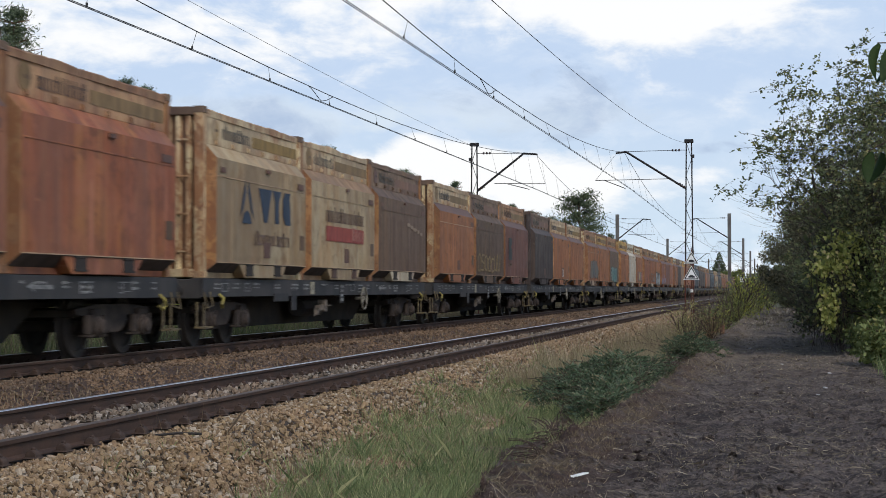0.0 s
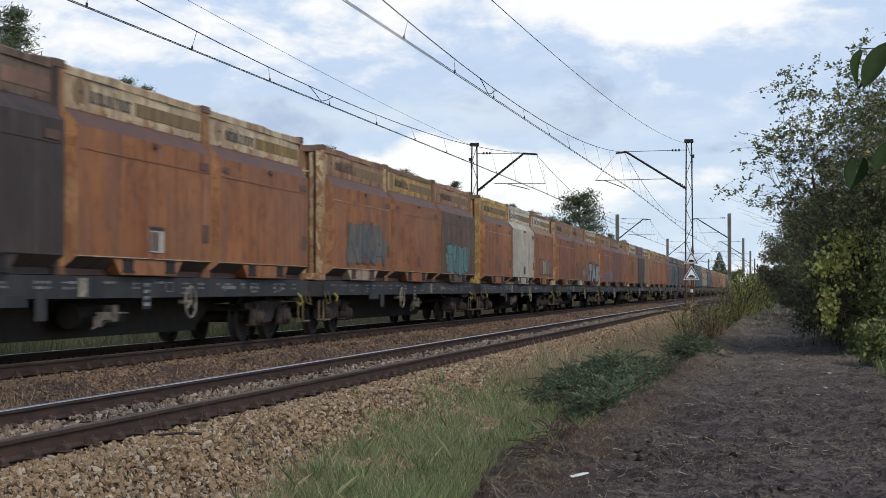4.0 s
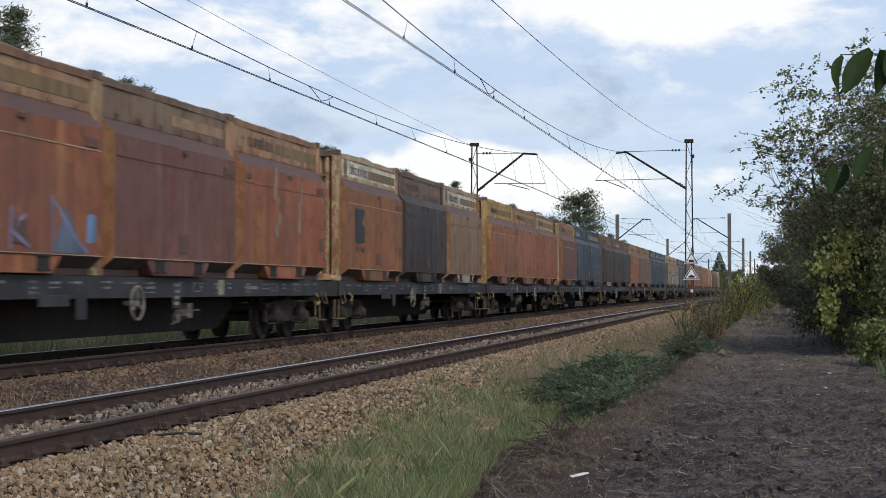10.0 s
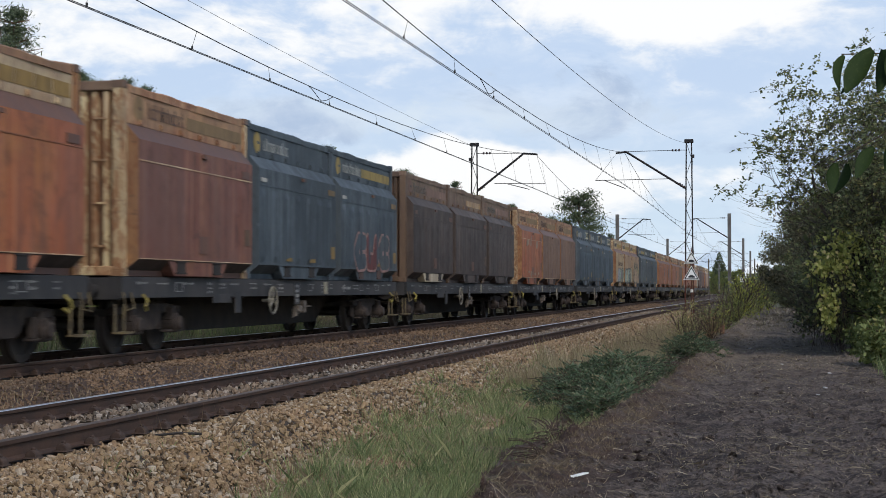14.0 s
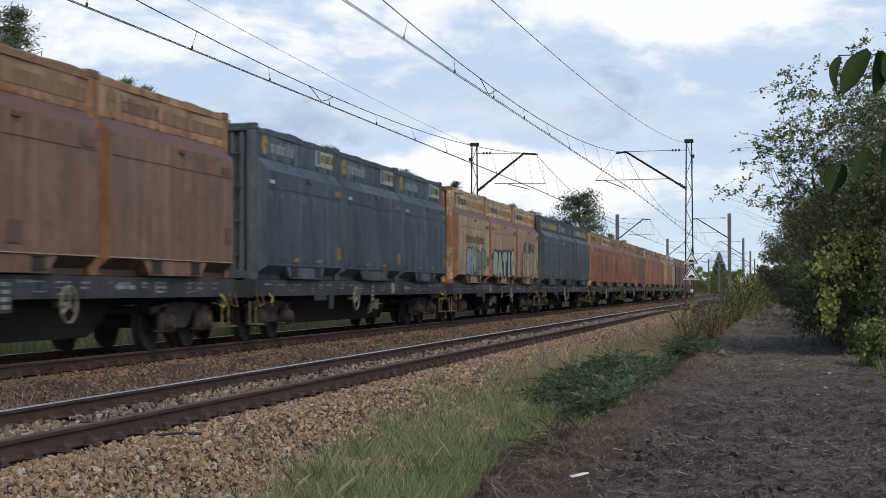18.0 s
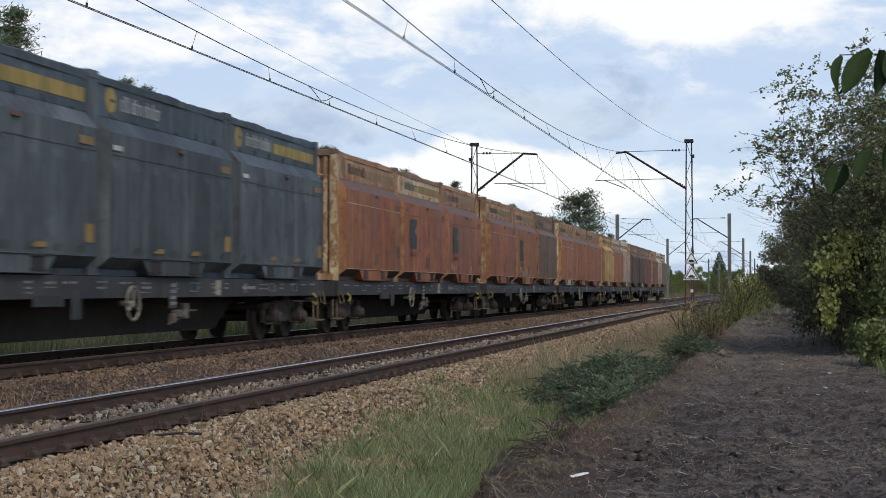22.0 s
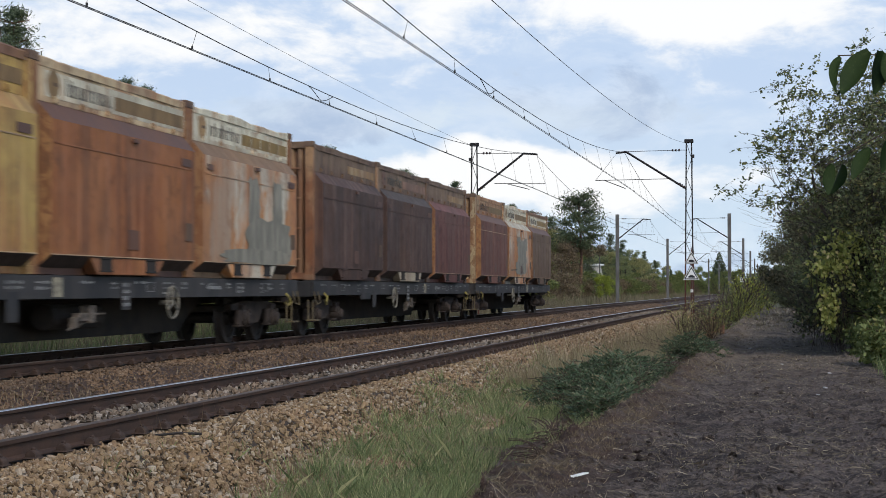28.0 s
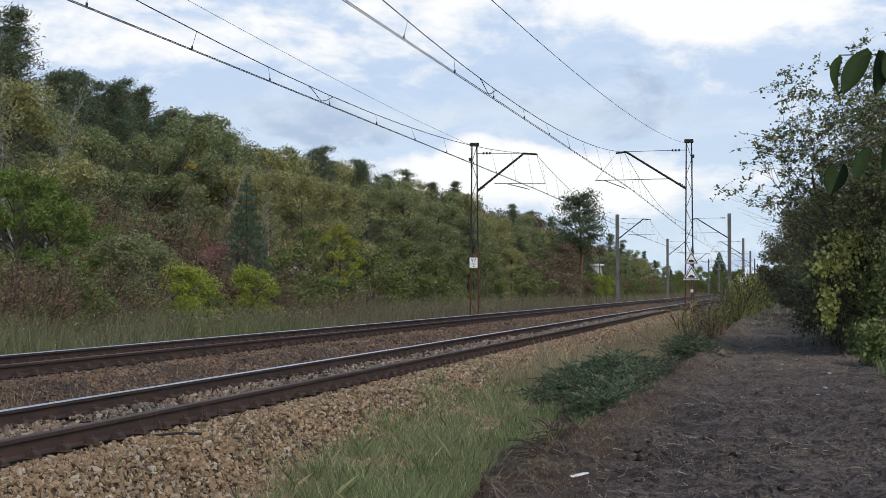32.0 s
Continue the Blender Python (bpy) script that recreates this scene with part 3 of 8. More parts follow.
def lattice(g, x, y, z0, z1, w0, w1, r=0.045):
    """Two channel legs with zigzag bars."""
    for s in (-1, 1):
        g.tube((x + s * w0, y, z0), (x + s * w1, y, z1), r, r * 0.9, 4)
    n = int((z1 - z0) / 0.75)
    for i in range(n):
        a, b = i / n, (i + 1) / n
        wa, wb = w0 + (w1 - w0) * a, w0 + (w1 - w0) * b
        s = 1 if i % 2 else -1
        g.tube((x - s * wa, y, z0 + (z1 - z0) * a), (x + s * wb, y, z0 + (z1 - z0) * b), 0.016, 0.016, 4)


def contact_mast(x, y, side, base, steel):
    """A catenary mast with a bracket over the track; side is the way to the track."""
    mast = thing("catenary_mast", "rusty lattice steel catenary mast with a bracket arm" if steel else "grey concrete catenary mast with a bracket arm", "catenary mast", "catenary masts", at=pose(x, y, base))
    top = 8.05 - base
    if steel:
        g = Geo()
        lattice(g, 0, 0, 3.2, top, 0.17, 0.12)
        part("lattice_shaft", g.mesh("lattice_shaft"), M["mast_steel"], mast, "dark lattice shaft")
        g = Geo()
        lattice(g, 0, 0, -0.2, 3.2, 0.20, 0.17, 0.052)
        part("shaft_base", g.mesh("shaft_base"), M["mast_red"], mast, "rust-red lattice foot")
        part("head_plate", Geo().box(0, 0, top + 0.07, 0.42, 0.26, 0.16).mesh("head_plate", 0.02), M["mast_steel"], mast)
    else:
        g = Geo().prism([(-0.16, -0.13), (0.16, -0.13), (0.16, 0.13), (-0.16, 0.13)], -0.2, top + 0.05, "z")
        part("pole", g.mesh("pole", 0.02), M["mast_concrete"], mast)
    s = side
    knee, tip = (2.92, 3.40) if side < 0 else (2.38, 3.04)
    up, out = (0.12, 0.15) if side < 0 else (0.0, 0.0)
    g = Geo().tube((s * 0.14, 0, 5.90 - base), (s * knee, 0, 7.66 - base), 0.055, 0.05, 6)
    g.tube((s * (knee - 0.02), 0, 7.66 - base), (s * tip, 0, 7.60 - base), 0.05, 0.045, 6)
    part("bracket_arm", g.mesh("bracket_arm"), M["mast_steel"], mast)
    g = Geo().tube((s * 0.12, 0, 7.70 - base), (s * knee, 0, 7.67 - base), 0.014, 0.014, 5)
    part("tie_rod", g.mesh("tie_rod"), M["mast_steel"], mast)
    for k in range(3):
        g = Geo().tube((s * (0.42 + k * 0.15), 0, 7.70 - base), (s * (0.49 + k * 0.15), 0, 7.70 - base), 0.062, 0.05, 8)
        part("insulator", g.mesh("insulator"), M["insulator"], mast)
        g = Geo().tube((s * (0.22 + k * 0.1), 0, 5.96 + k * 0.07 - base), (s * (0.27 + k * 0.1), 0, 5.995 + k * 0.07 - base), 0.075, 0.07, 8)
        part("insulator", g.mesh("insulator"), M["insulator"], mast)
    a, b = (0.92, 4.36) if side < 0 else (0.97, 3.40)
    g = Geo().tube((s * a, 0, 6.25 + up - base), (s * b, 0, 6.21 + up - base), 0.016, 0.016, 5)
    part("steady_tube", g.mesh("steady_tube"), M["mast_steel"], mast)
    c = 3.95 if side < 0 else 1.62
    d = 3.05 if side < 0 else 2.55
    g = Geo().tube((s * c, 0, 6.22 + up - base), (s * d, 0, 5.98 - base), 0.02, 0.02, 5)
    g.tube((s * d, 0, 5.98 - base), (s * (d - 0.1 if side < 0 else d + 0.1), 0, 5.93 - base), 0.016, 0.016, 5)
    part("steady_arm", g.mesh("steady_arm"), M["mast_steel"], mast)
    g = Geo().tube((s * (tip - 0.05), 0, 7.60 - base), (s * b, 0, 6.21 + up - base), 0.008, 0.008, 4)
    part("stay_wire", g.mesh("stay_wire"), M["wire"], mast)
    if steel:
        g = Geo().box(-s * 0.20, -0.05, 7.40 - base, 0.10, 0.14, 0.16).tube((-s * 0.18, 0, 7.4 - base), (-s * 0.14, 0, 6.4 - base), 0.012, 0.012, 4)
        part("terminal_box", g.mesh("terminal_box"), M["mast_steel"], mast)
    return mast


LEFT_MASTS = [contact_mast(-13.9, FIRST + SPAN * k, 1, 0.0, k == 0) for k in range(6)]
RIGHT_MASTS = [contact_mast(-3.76, FIRST + SPAN * k, -1, -0.55, k == 0) for k in range(6)]


def catenary(name, label, x, contact, carrier, sag):
    line = thing(name, label, "overhead wires", "overhead lines")
    for k in range(-1, 5):
        y0 = FIRST + SPAN * k
        n = 18
        ease = lambda u: carrier - sag * 4 * u * (1 - u)
        pts = [(x, y0 + SPAN * i / n, ease(i / n)) for i in range(n + 1)]
        part("carrier_wire", Geo().wire(pts, 0.011).mesh("carrier_wire"), M["wire"], line)
        za, zb = (-0.22, 0.27) if k % 2 else (0.27, -0.22)
        for off in (-0.025, 0.025):
            part("contact_wire", Geo().tube((x + za + off, y0, contact), (x + zb + off, y0 + SPAN, contact), 0.0085, 0.0085, 5).mesh("contact_wire"), M["wire"], line)
        drops = [(i + 0.5) / 15 for i in range(15 if k < 1 else 0)] or [(i + 0.5) / 9 for i in range(9)]
        for u in drops:
            y = y0 + SPAN * u
            lean = 0.16 * math.sin(y * 1.7)
            foot = x + za + (zb - za) * u
            g = Geo().tube((x, y + lean, ease(u)), (foot, y, contact + 0.06), 0.005, 0.005, 4)
            g.box(foot, y, contact + 0.04, 0.03, 0.03, 0.07)
            part("dropper", g.mesh("dropper"), M["wire"], line)
        if k == -1:
            u = 0.49
            y = y0 + SPAN * u
            foot = x + za + (zb - za) * u
            pts = [(x, y - 1.1, ease(u - 0.015)), (x, y - 0.75, ease(u) - 0.05), (foot, y - 0.2, contact + 0.06), (foot, y, contact + 0.03), (x, y + 0.6, contact + 0.12), (x, y + 1.2, ease(u + 0.016))]
            part("current_link", Geo().wire(pts, 0.010).mesh("current_link"), M["wire"], line, "looped current connector")
    return line


catenary("catenary_line", "sagging carrier wire with droppers and twin contact wires", LINES["near"][0], 5.94, 7.65, 1.44)
catenary("catenary_line", "sagging carrier wire with droppers and twin contact wires", LINES["far"][0], 5.86, 7.66, 1.53)


def earth_wire(x0, y0, z0, x1, y1, z1, sag):
    n = 16
    pts = [(x0 + (x1 - x0) * i / n, y0 + (y1 - y0) * i / n, z0 + (z1 - z0) * i / n - sag * 4 * (i / n) * (1 - i / n)) for i in range(n + 1)]
    return thing("earth_wire", "thin dark earth wire strung from mast to mast", "cable", "earth wires", mesh=Geo().wire(pts, 0.006).mesh("earth_wire"), material=M["wire"])


earth_wire(-13.9, FIRST, 8.02, -13.9, FIRST - SPAN, 9.3, 0.46)
earth_wire(-3.76, FIRST, 8.0, -3.76, FIRST - SPAN, 4.95, 0.72)

# kilometre plate on the far mast, warning signs beside the near mast


def lettering(name, text, size, material, parent, at):
    cu = bpy.data.curves.new(name, "FONT")
    cu.body, cu.size, cu.align_x, cu.extrude = text, size, "CENTER", 0.002
    tmp = bpy.data.objects.new(name, cu)
    me = bpy.data.meshes.new_from_object(tmp)
    bpy.data.objects.remove(tmp)
    me.materials.clear()
    me.materials.append(None)
    ob = part(name, me, material, parent)
    ob.matrix_basis = at
    return ob


plate = part("kilometre_plate", Geo().box(0, -0.24, 2.48, 0.38, 0.015, 0.48).mesh("kilometre_plate", 0.004), M["white_paint"], LEFT_MASTS[0], "white kilometre plate with black figures")
lettering("figures", "97", 0.25, M["black_paint"], plate, pose(0, -0.252, 2.50, 90))
lettering("figures", "2", 0.25, M["black_paint"], plate, pose(0, -0.252, 2.28, 90))

post = thing("warning_sign", "post with two triangular white warning signs with black borders", "sign", at=pose(-3.42, 73.0, -0.60))
part("post", Geo().tube((0, 0, -0.1), (0, 0, 3.6), 0.03, 0.03, 8).mesh("post"), M["mast_red"], post)
part("label", Geo().box(0.02, -0.04, 1.75, 0.12, 0.012, 0.13).mesh("label", 0.003), M["white_paint"], post, "small white label")


def triangle(z, w, k):
    h = w * 0.87
    tri = lambda q: [(-w / 2 * q, -h / 3 * q), (w / 2 * q, -h / 3 * q), (0, h * 2 / 3 * q)]
    sign = part("sign_plate", Geo().prism([(a, z + b) for a, b in tri(1.0)], -0.055, -0.04, "y").mesh("sign_plate"), M["white_paint"], post, "white triangular plate")
    part("border", Geo().prism([(a, z + b) for a, b in tri(0.90)], -0.060, -0.055, "y").mesh("border"), M["black_paint"], sign, "black border")
    part("field", Geo().prism([(a, z + b) for a, b in tri(0.70)], -0.065, -0.060, "y").mesh("field"), M["white_paint"], sign)
    g = Geo().prism([(-0.12 * k, z - 0.10 * k), (0.13 * k, z - 0.10 * k), (0.13 * k, z - 0.05 * k), (0.05 * k, z + 0.0), (-0.03 * k, z), (-0.12 * k, z - 0.04 * k)], -0.070, -0.065, "y")
    part("pictogram", g.mesh("pictogram"), M["black_paint"], sign, "black vehicle shape")


triangle(3.10, 0.62, 1.0)
triangle(2.43, 0.70, 1.1)

# small buildings and posts by the woods


def gabled(name, label, x, y, w, d, h, roof_h, wall, roof, turn):
    house = thing(name, label, "building", at=pose(x, y, level(x, y), 0, 0, turn))
    part("wall", Geo().box(0, 0, h / 2, w, d, h).mesh("wall"), wall, house)
    g = Geo().prism([(-w / 2 - 0.3, h), (w / 2 + 0.3, h), (0, h + roof_h)], -d / 2 - 0.3, d / 2 + 0.3)
    part("roof", g.mesh("roof"), roof, house)
    win = part("window", Geo().box(w / 2 + 0.01, 0, h * 0.55, 0.05, 1.0, 1.0).mesh("window"), M["white_paint"], house)
    part("pane", Geo().box(w / 2 + 0.035, 0, h * 0.55, 0.02, 0.84, 0.84).mesh("pane"), M["black_paint"], win)
    return house


M["roof_red"] = plain("faded_red_roof_sheet", (0.20, 0.070, 0.066), (0.14, 0.052, 0.048), 3, 0.7)
M["plaster"] = plain("pale_plaster", (0.55, 0.53, 0.50), (0.44, 0.42, 0.40), 2, 0.9)
gabled("garden_house", "small house with a faded red roof among trees", -25.6, 76.2, 1.5, 2.2, 2.75, 0.80, M["bark"], M["roof_red"], 60)
shed = thing("station_shelter", "low pale building with a flat roof", "building", at=pose(-33.0, 303.0, -0.2))
part("wall", Geo().box(0, 0, 2.85, 5.0, 6.0, 5.7).mesh("wall"), M["plaster"], shed)
part("roof", Geo().box(0, 0, 5.87, 5.6, 6.6, 0.35).mesh("roof", 0.03), M["white_paint"], shed, "white roof edge")
part("window", Geo().box(0, -3.02, 4.7, 3.0, 0.06, 0.9).mesh("window"), M["black_paint"], shed)
mast = thing("lamp_post", "slim grey lamp post beside the far track", "lamp post", at=pose(-29.0, 286.0, -0.2))
part("pole", Geo().tube((0, 0, 0), (0, 0, 7.6), 0.10, 0.07, 8).mesh("pole"), M["mast_concrete"], mast)
part("lamp_head", Geo().box(0.4, 0, 7.6, 0.9, 0.25, 0.15).mesh("lamp_head", 0.03), M["mast_steel"], mast)
cab = thing("cabinet", "small green metal cabinet among the weeds", "cabinet", at=pose(-20.0, 47.4, -0.05))
part("body", Geo().box(0, 0, 0.55, 0.8, 0.5, 1.1).mesh("body", 0.02), plain("green_cabinet_paint", (0.06, 0.13, 0.08), (0.045, 0.10, 0.06), 3, 0.6), cab)
part("lid", Geo().box(0, 0, 1.13, 0.9, 0.6, 0.06).mesh("lid", 0.01), M["mast_steel"], cab)
signal = thing("track_sign", "small white track sign on a thin post", "sign", at=pose(-2.6, 150.0, -0.4))
part("post", Geo().tube((0, 0, 0), (0, 0, 2.6), 0.04, 0.04, 6).mesh("post"), M["mast_concrete"], signal)
part("board", Geo().box(0, -0.05, 2.45, 0.34, 0.03, 0.45).mesh("board", 0.005), M["white_paint"], signal)
stump = thing("tree_stump", "small reddish cut tree stump beside the path", "stump", at=pose(-1.75, 60.0, -0.45))
part("bole", Geo().tube((0, 0, -0.1), (0.02, 0.0, 0.40), 0.10, 0.08, 9).mesh("bole"), M["pine_bark"], stump)
part("cut_face", Geo().tube((0.02, 0, 0.40), (0.02, 0, 0.406), 0.075, 0.075, 9).mesh("cut_face"), plain("fresh_cut_wood", (0.36, 0.22, 0.12), (0.28, 0.16, 0.09), 9), stump)

# ---- the train ----
TRACK_X = -10.98
PITCH = 20.037
RAIL_TOP = 0.19


def wheelset_mesh():
    g = Geo()
    n = 28
    for s in (-1, 1):
        prof = [(0.66, 0.0), (0.66, 0.11), (0.69, 0.13), (0.70, 0.34), (0.665, 0.36), (0.665, 0.50), (0.695, 0.485), (0.70, 0.462), (0.80, 0.455), (0.80, 0.36), (0.76, 0.34), (0.75, 0.13), (0.82, 0.11), (0.82, 0.0)]
        vs = [(s * a, r * math.cos(6.2832 * i / n), r * math.sin(6.2832 * i / n)) for i in range(n) for a, r in prof]
        m = len(prof)
        fs = [(i * m + j, ((i + 1) % n) * m + j, ((i + 1) % n) * m + j + 1, i * m + j + 1) for i in range(n) for j in range(m - 1)]
        g.add(vs, fs)
    g.tube((-1.0, 0, 0), (1.0, 0, 0), 0.085, 0.085, 12)
    return g.mesh("wheelset")


def bogie_parts(wagon, y, mesh):
    bogie = new("bogie")
    bogie.parent = wagon
    bogie.location = (0, y, 0)
    for s in (-1, 1):
        part("side_frame", mesh["side_frame"], M["bogie"], bogie).matrix_basis = pose(s * 1.0, 0, 0, 0, 0, 0 if s > 0 else 180)
        for k in (-0.9, 0.9):
            part("axle_box", mesh["axle_box"], M["bogie"], bogie).matrix_basis = pose(s * 1.0, k, 0.46, 0, 0, 0 if s > 0 else 180)
            for d in (-0.29, 0.29):
                part("spring", mesh["spring"], M["bogie"], bogie).matrix_basis = pose(s * 1.0, k + d, 0.46)
    part("bolster", mesh["bolster"], M["under"], bogie)
    for k in (-1.3, 1.3):
        part("headstock", mesh["headstock"], M["under"], bogie).location = (0, k, 0)
    sets = []
    for k in (-0.9, 0.9):
        w = part("wheelset", mesh["wheelset"], M["wheel"], bogie)
        w.location = (0, k, 0.46)
        sets.append(w)
    return sets


def side_fittings(wagon, s, wheel_y, valve_y, white_y, seed):
    """Plates, valve, handwheel, steps and stencils on one side of a wagon."""
    at = lambda x, y: (s * x, s * y)

    def plate(name, x, y, z, depth, w, h, material, label=""):
        a, b = at(x, y)
        return part(name, Geo().box(a, b, z, depth, w, h).mesh(name, min(0.004, depth * 0.3)), material, wagon, label)

    plate("marking_plate", 1.335, -4.72, 0.86, 0.02, 0.98, 0.16, M["sill"])
    plate("bracket", 1.325, -3.78, 0.79, 0.02, 0.34, 0.40, M["sill"])
    plate("number_plate", 1.338, 0.06, 0.93, 0.012, 0.34, 0.44, M["sill"])
    g = Geo()
    for k in range(4):
        a, b = at(1.347, 0.06)
        g.box(a, b, 1.09 - k * 0.10, 0.004, 0.26, 0.055)
    tagged(part("marking", g.mesh("marking"), M["marking"], wagon, "faded white stencil bars"), label="faded white stencil bars", kind="stuff")
    plate("white_plate", 1.335, white_y, 1.05, 0.008, 0.30, 0.27, M["plate_pale"], "pale inspection plate")
    g = Geo().prism([(s * (4.0 + a), b) for a, b in ((-0.28, 1.055), (-0.05, 1.135), (-0.09, 1.08), (0.52, 1.085), (0.52, 1.02), (-0.09, 1.025), (-0.05, 0.985))], s * 1.332, s * 1.3365, "x")
    part("emblem", g.mesh("emblem"), M["marking"], wagon, "small white emblem")
    a, b = at(1.18, valve_y)
    g = Geo().box(a, b, 0.66, 0.16, 0.20, 0.26).box(a, b - s * 0.26, 0.62, 0.12, 0.34, 0.12).box(a, b - s * 0.5, 0.54, 0.10, 0.12, 0.16)
    g.tube((a, b + s * 0.05, 0.66), (a + s * 0.06, b + s * 0.50, 0.66), 0.022, 0.016).tube((a, b - s * 0.1, 0.55), (a, b - s * 0.7, 0.44), 0.02, 0.02)
    part("brake_valve", g.mesh("brake_valve", 0.01), M["valve"], wagon, "dirty pale brake changeover valve")
    a, b = at(1.42, wheel_y)
    wheel = Geo()
    wheel.wire([(a, b + 0.26 * math.cos(q * 0.3927), 0.81 + 0.26 * math.sin(q * 0.3927)) for q in range(17)], 0.021, 6)
    for q in range(3):
        c, d = math.cos(q * 2.0944 + 1.571), math.sin(q * 2.0944 + 1.571)
        wheel.tube((a, b, 0.81), (a, b + 0.25 * c, 0.81 + 0.25 * d), 0.018, 0.018, 5)
    wheel.tube((s * 1.2, b, 0.81), (a + s * 0.02, b, 0.81), 0.04, 0.04, 8)
    part("handwheel", wheel.mesh("handwheel"), M["handwheel"], wagon, "pale round brake handwheel")
    for e in (-1, 1):
        g = Geo().wire([(s * 1.34, e * 9.05, 0.98), (s * 1.40, e * 9.05, 0.74), (s * 1.40, e * 9.36, 0.70), (s * 1.34, e * 9.36, 0.98)], 0.013, 6)
        part("shunter_handle", g.mesh("shunter_handle"), M["yellow_rod"], wagon, "dirty yellow shunter's handle")
        g = Geo().box(s * 1.28, e * 9.2, 0.36, 0.20, 0.40, 0.03).box(s * 1.22, e * 9.02, 0.58, 0.02, 0.05, 0.44).box(s * 1.22, e * 9.38, 0.58, 0.02, 0.05, 0.44)
        part("step", g.mesh("step"), M["yellow_rod"], wagon, "dirty yellowish footstep")
        g = Geo().wire([(s * 1.34, e * 8.55, 0.94), (s * 1.42, e * 8.55, 0.86), (s * 1.42, e * 8.62, 0.76), (s * 1.40, e * 8.55, 0.70), (s * 1.36, e * 8.48, 0.76)], 0.026, 6)
        part("rope_hook", g.mesh("rope_hook"), M["yellow_hook"], wagon, "yellow rope hook")
    bars = random.Random(seed)
    g = Geo()
    y = -8.8
    while y < 8.9:
        w = bars.uniform(0.12, 0.55)
        rows = bars.choice((1, 2, 2, 3))
        for r in range(rows):
            z = 1.13 - r * 0.075 - bars.uniform(0, 0.02)
            q = y
            while q < y + w:
                e = min(y + w, q + bars.uniform(0.04, 0.12))
                g.box(s * 1.334, s * (q + e) / 2, z, 0.004, (e - q) * bars.uniform(0.5, 0.85), bars.choice((0.02, 0.03, 0.045)))
                q = e
        y += w + bars.uniform(0.25, 1.0)
    tagged(part("marking", g.mesh("marking"), M["marking"], wagon, "faded white stencil bars"), label="faded white stencil bars", kind="stuff")
    for y in (-8.2, -6.9, 1.1, 5.6, 7.2):
        if bars.random() < 0.8:
            a, b = at(1.334, y)
            g = Geo()
            for dz in (-0.07, 0.07):
                g.box(a, b, 1.06 + dz, 0.005, 0.34, 0.016)
            for dy in (-0.17, 0.17):
                g.box(a, b + dy, 1.06, 0.005, 0.016, 0.14)
            tagged(part("marking_frame", g.mesh("marking_frame"), M["marking"], wagon), label="white painted frame", kind="stuff")


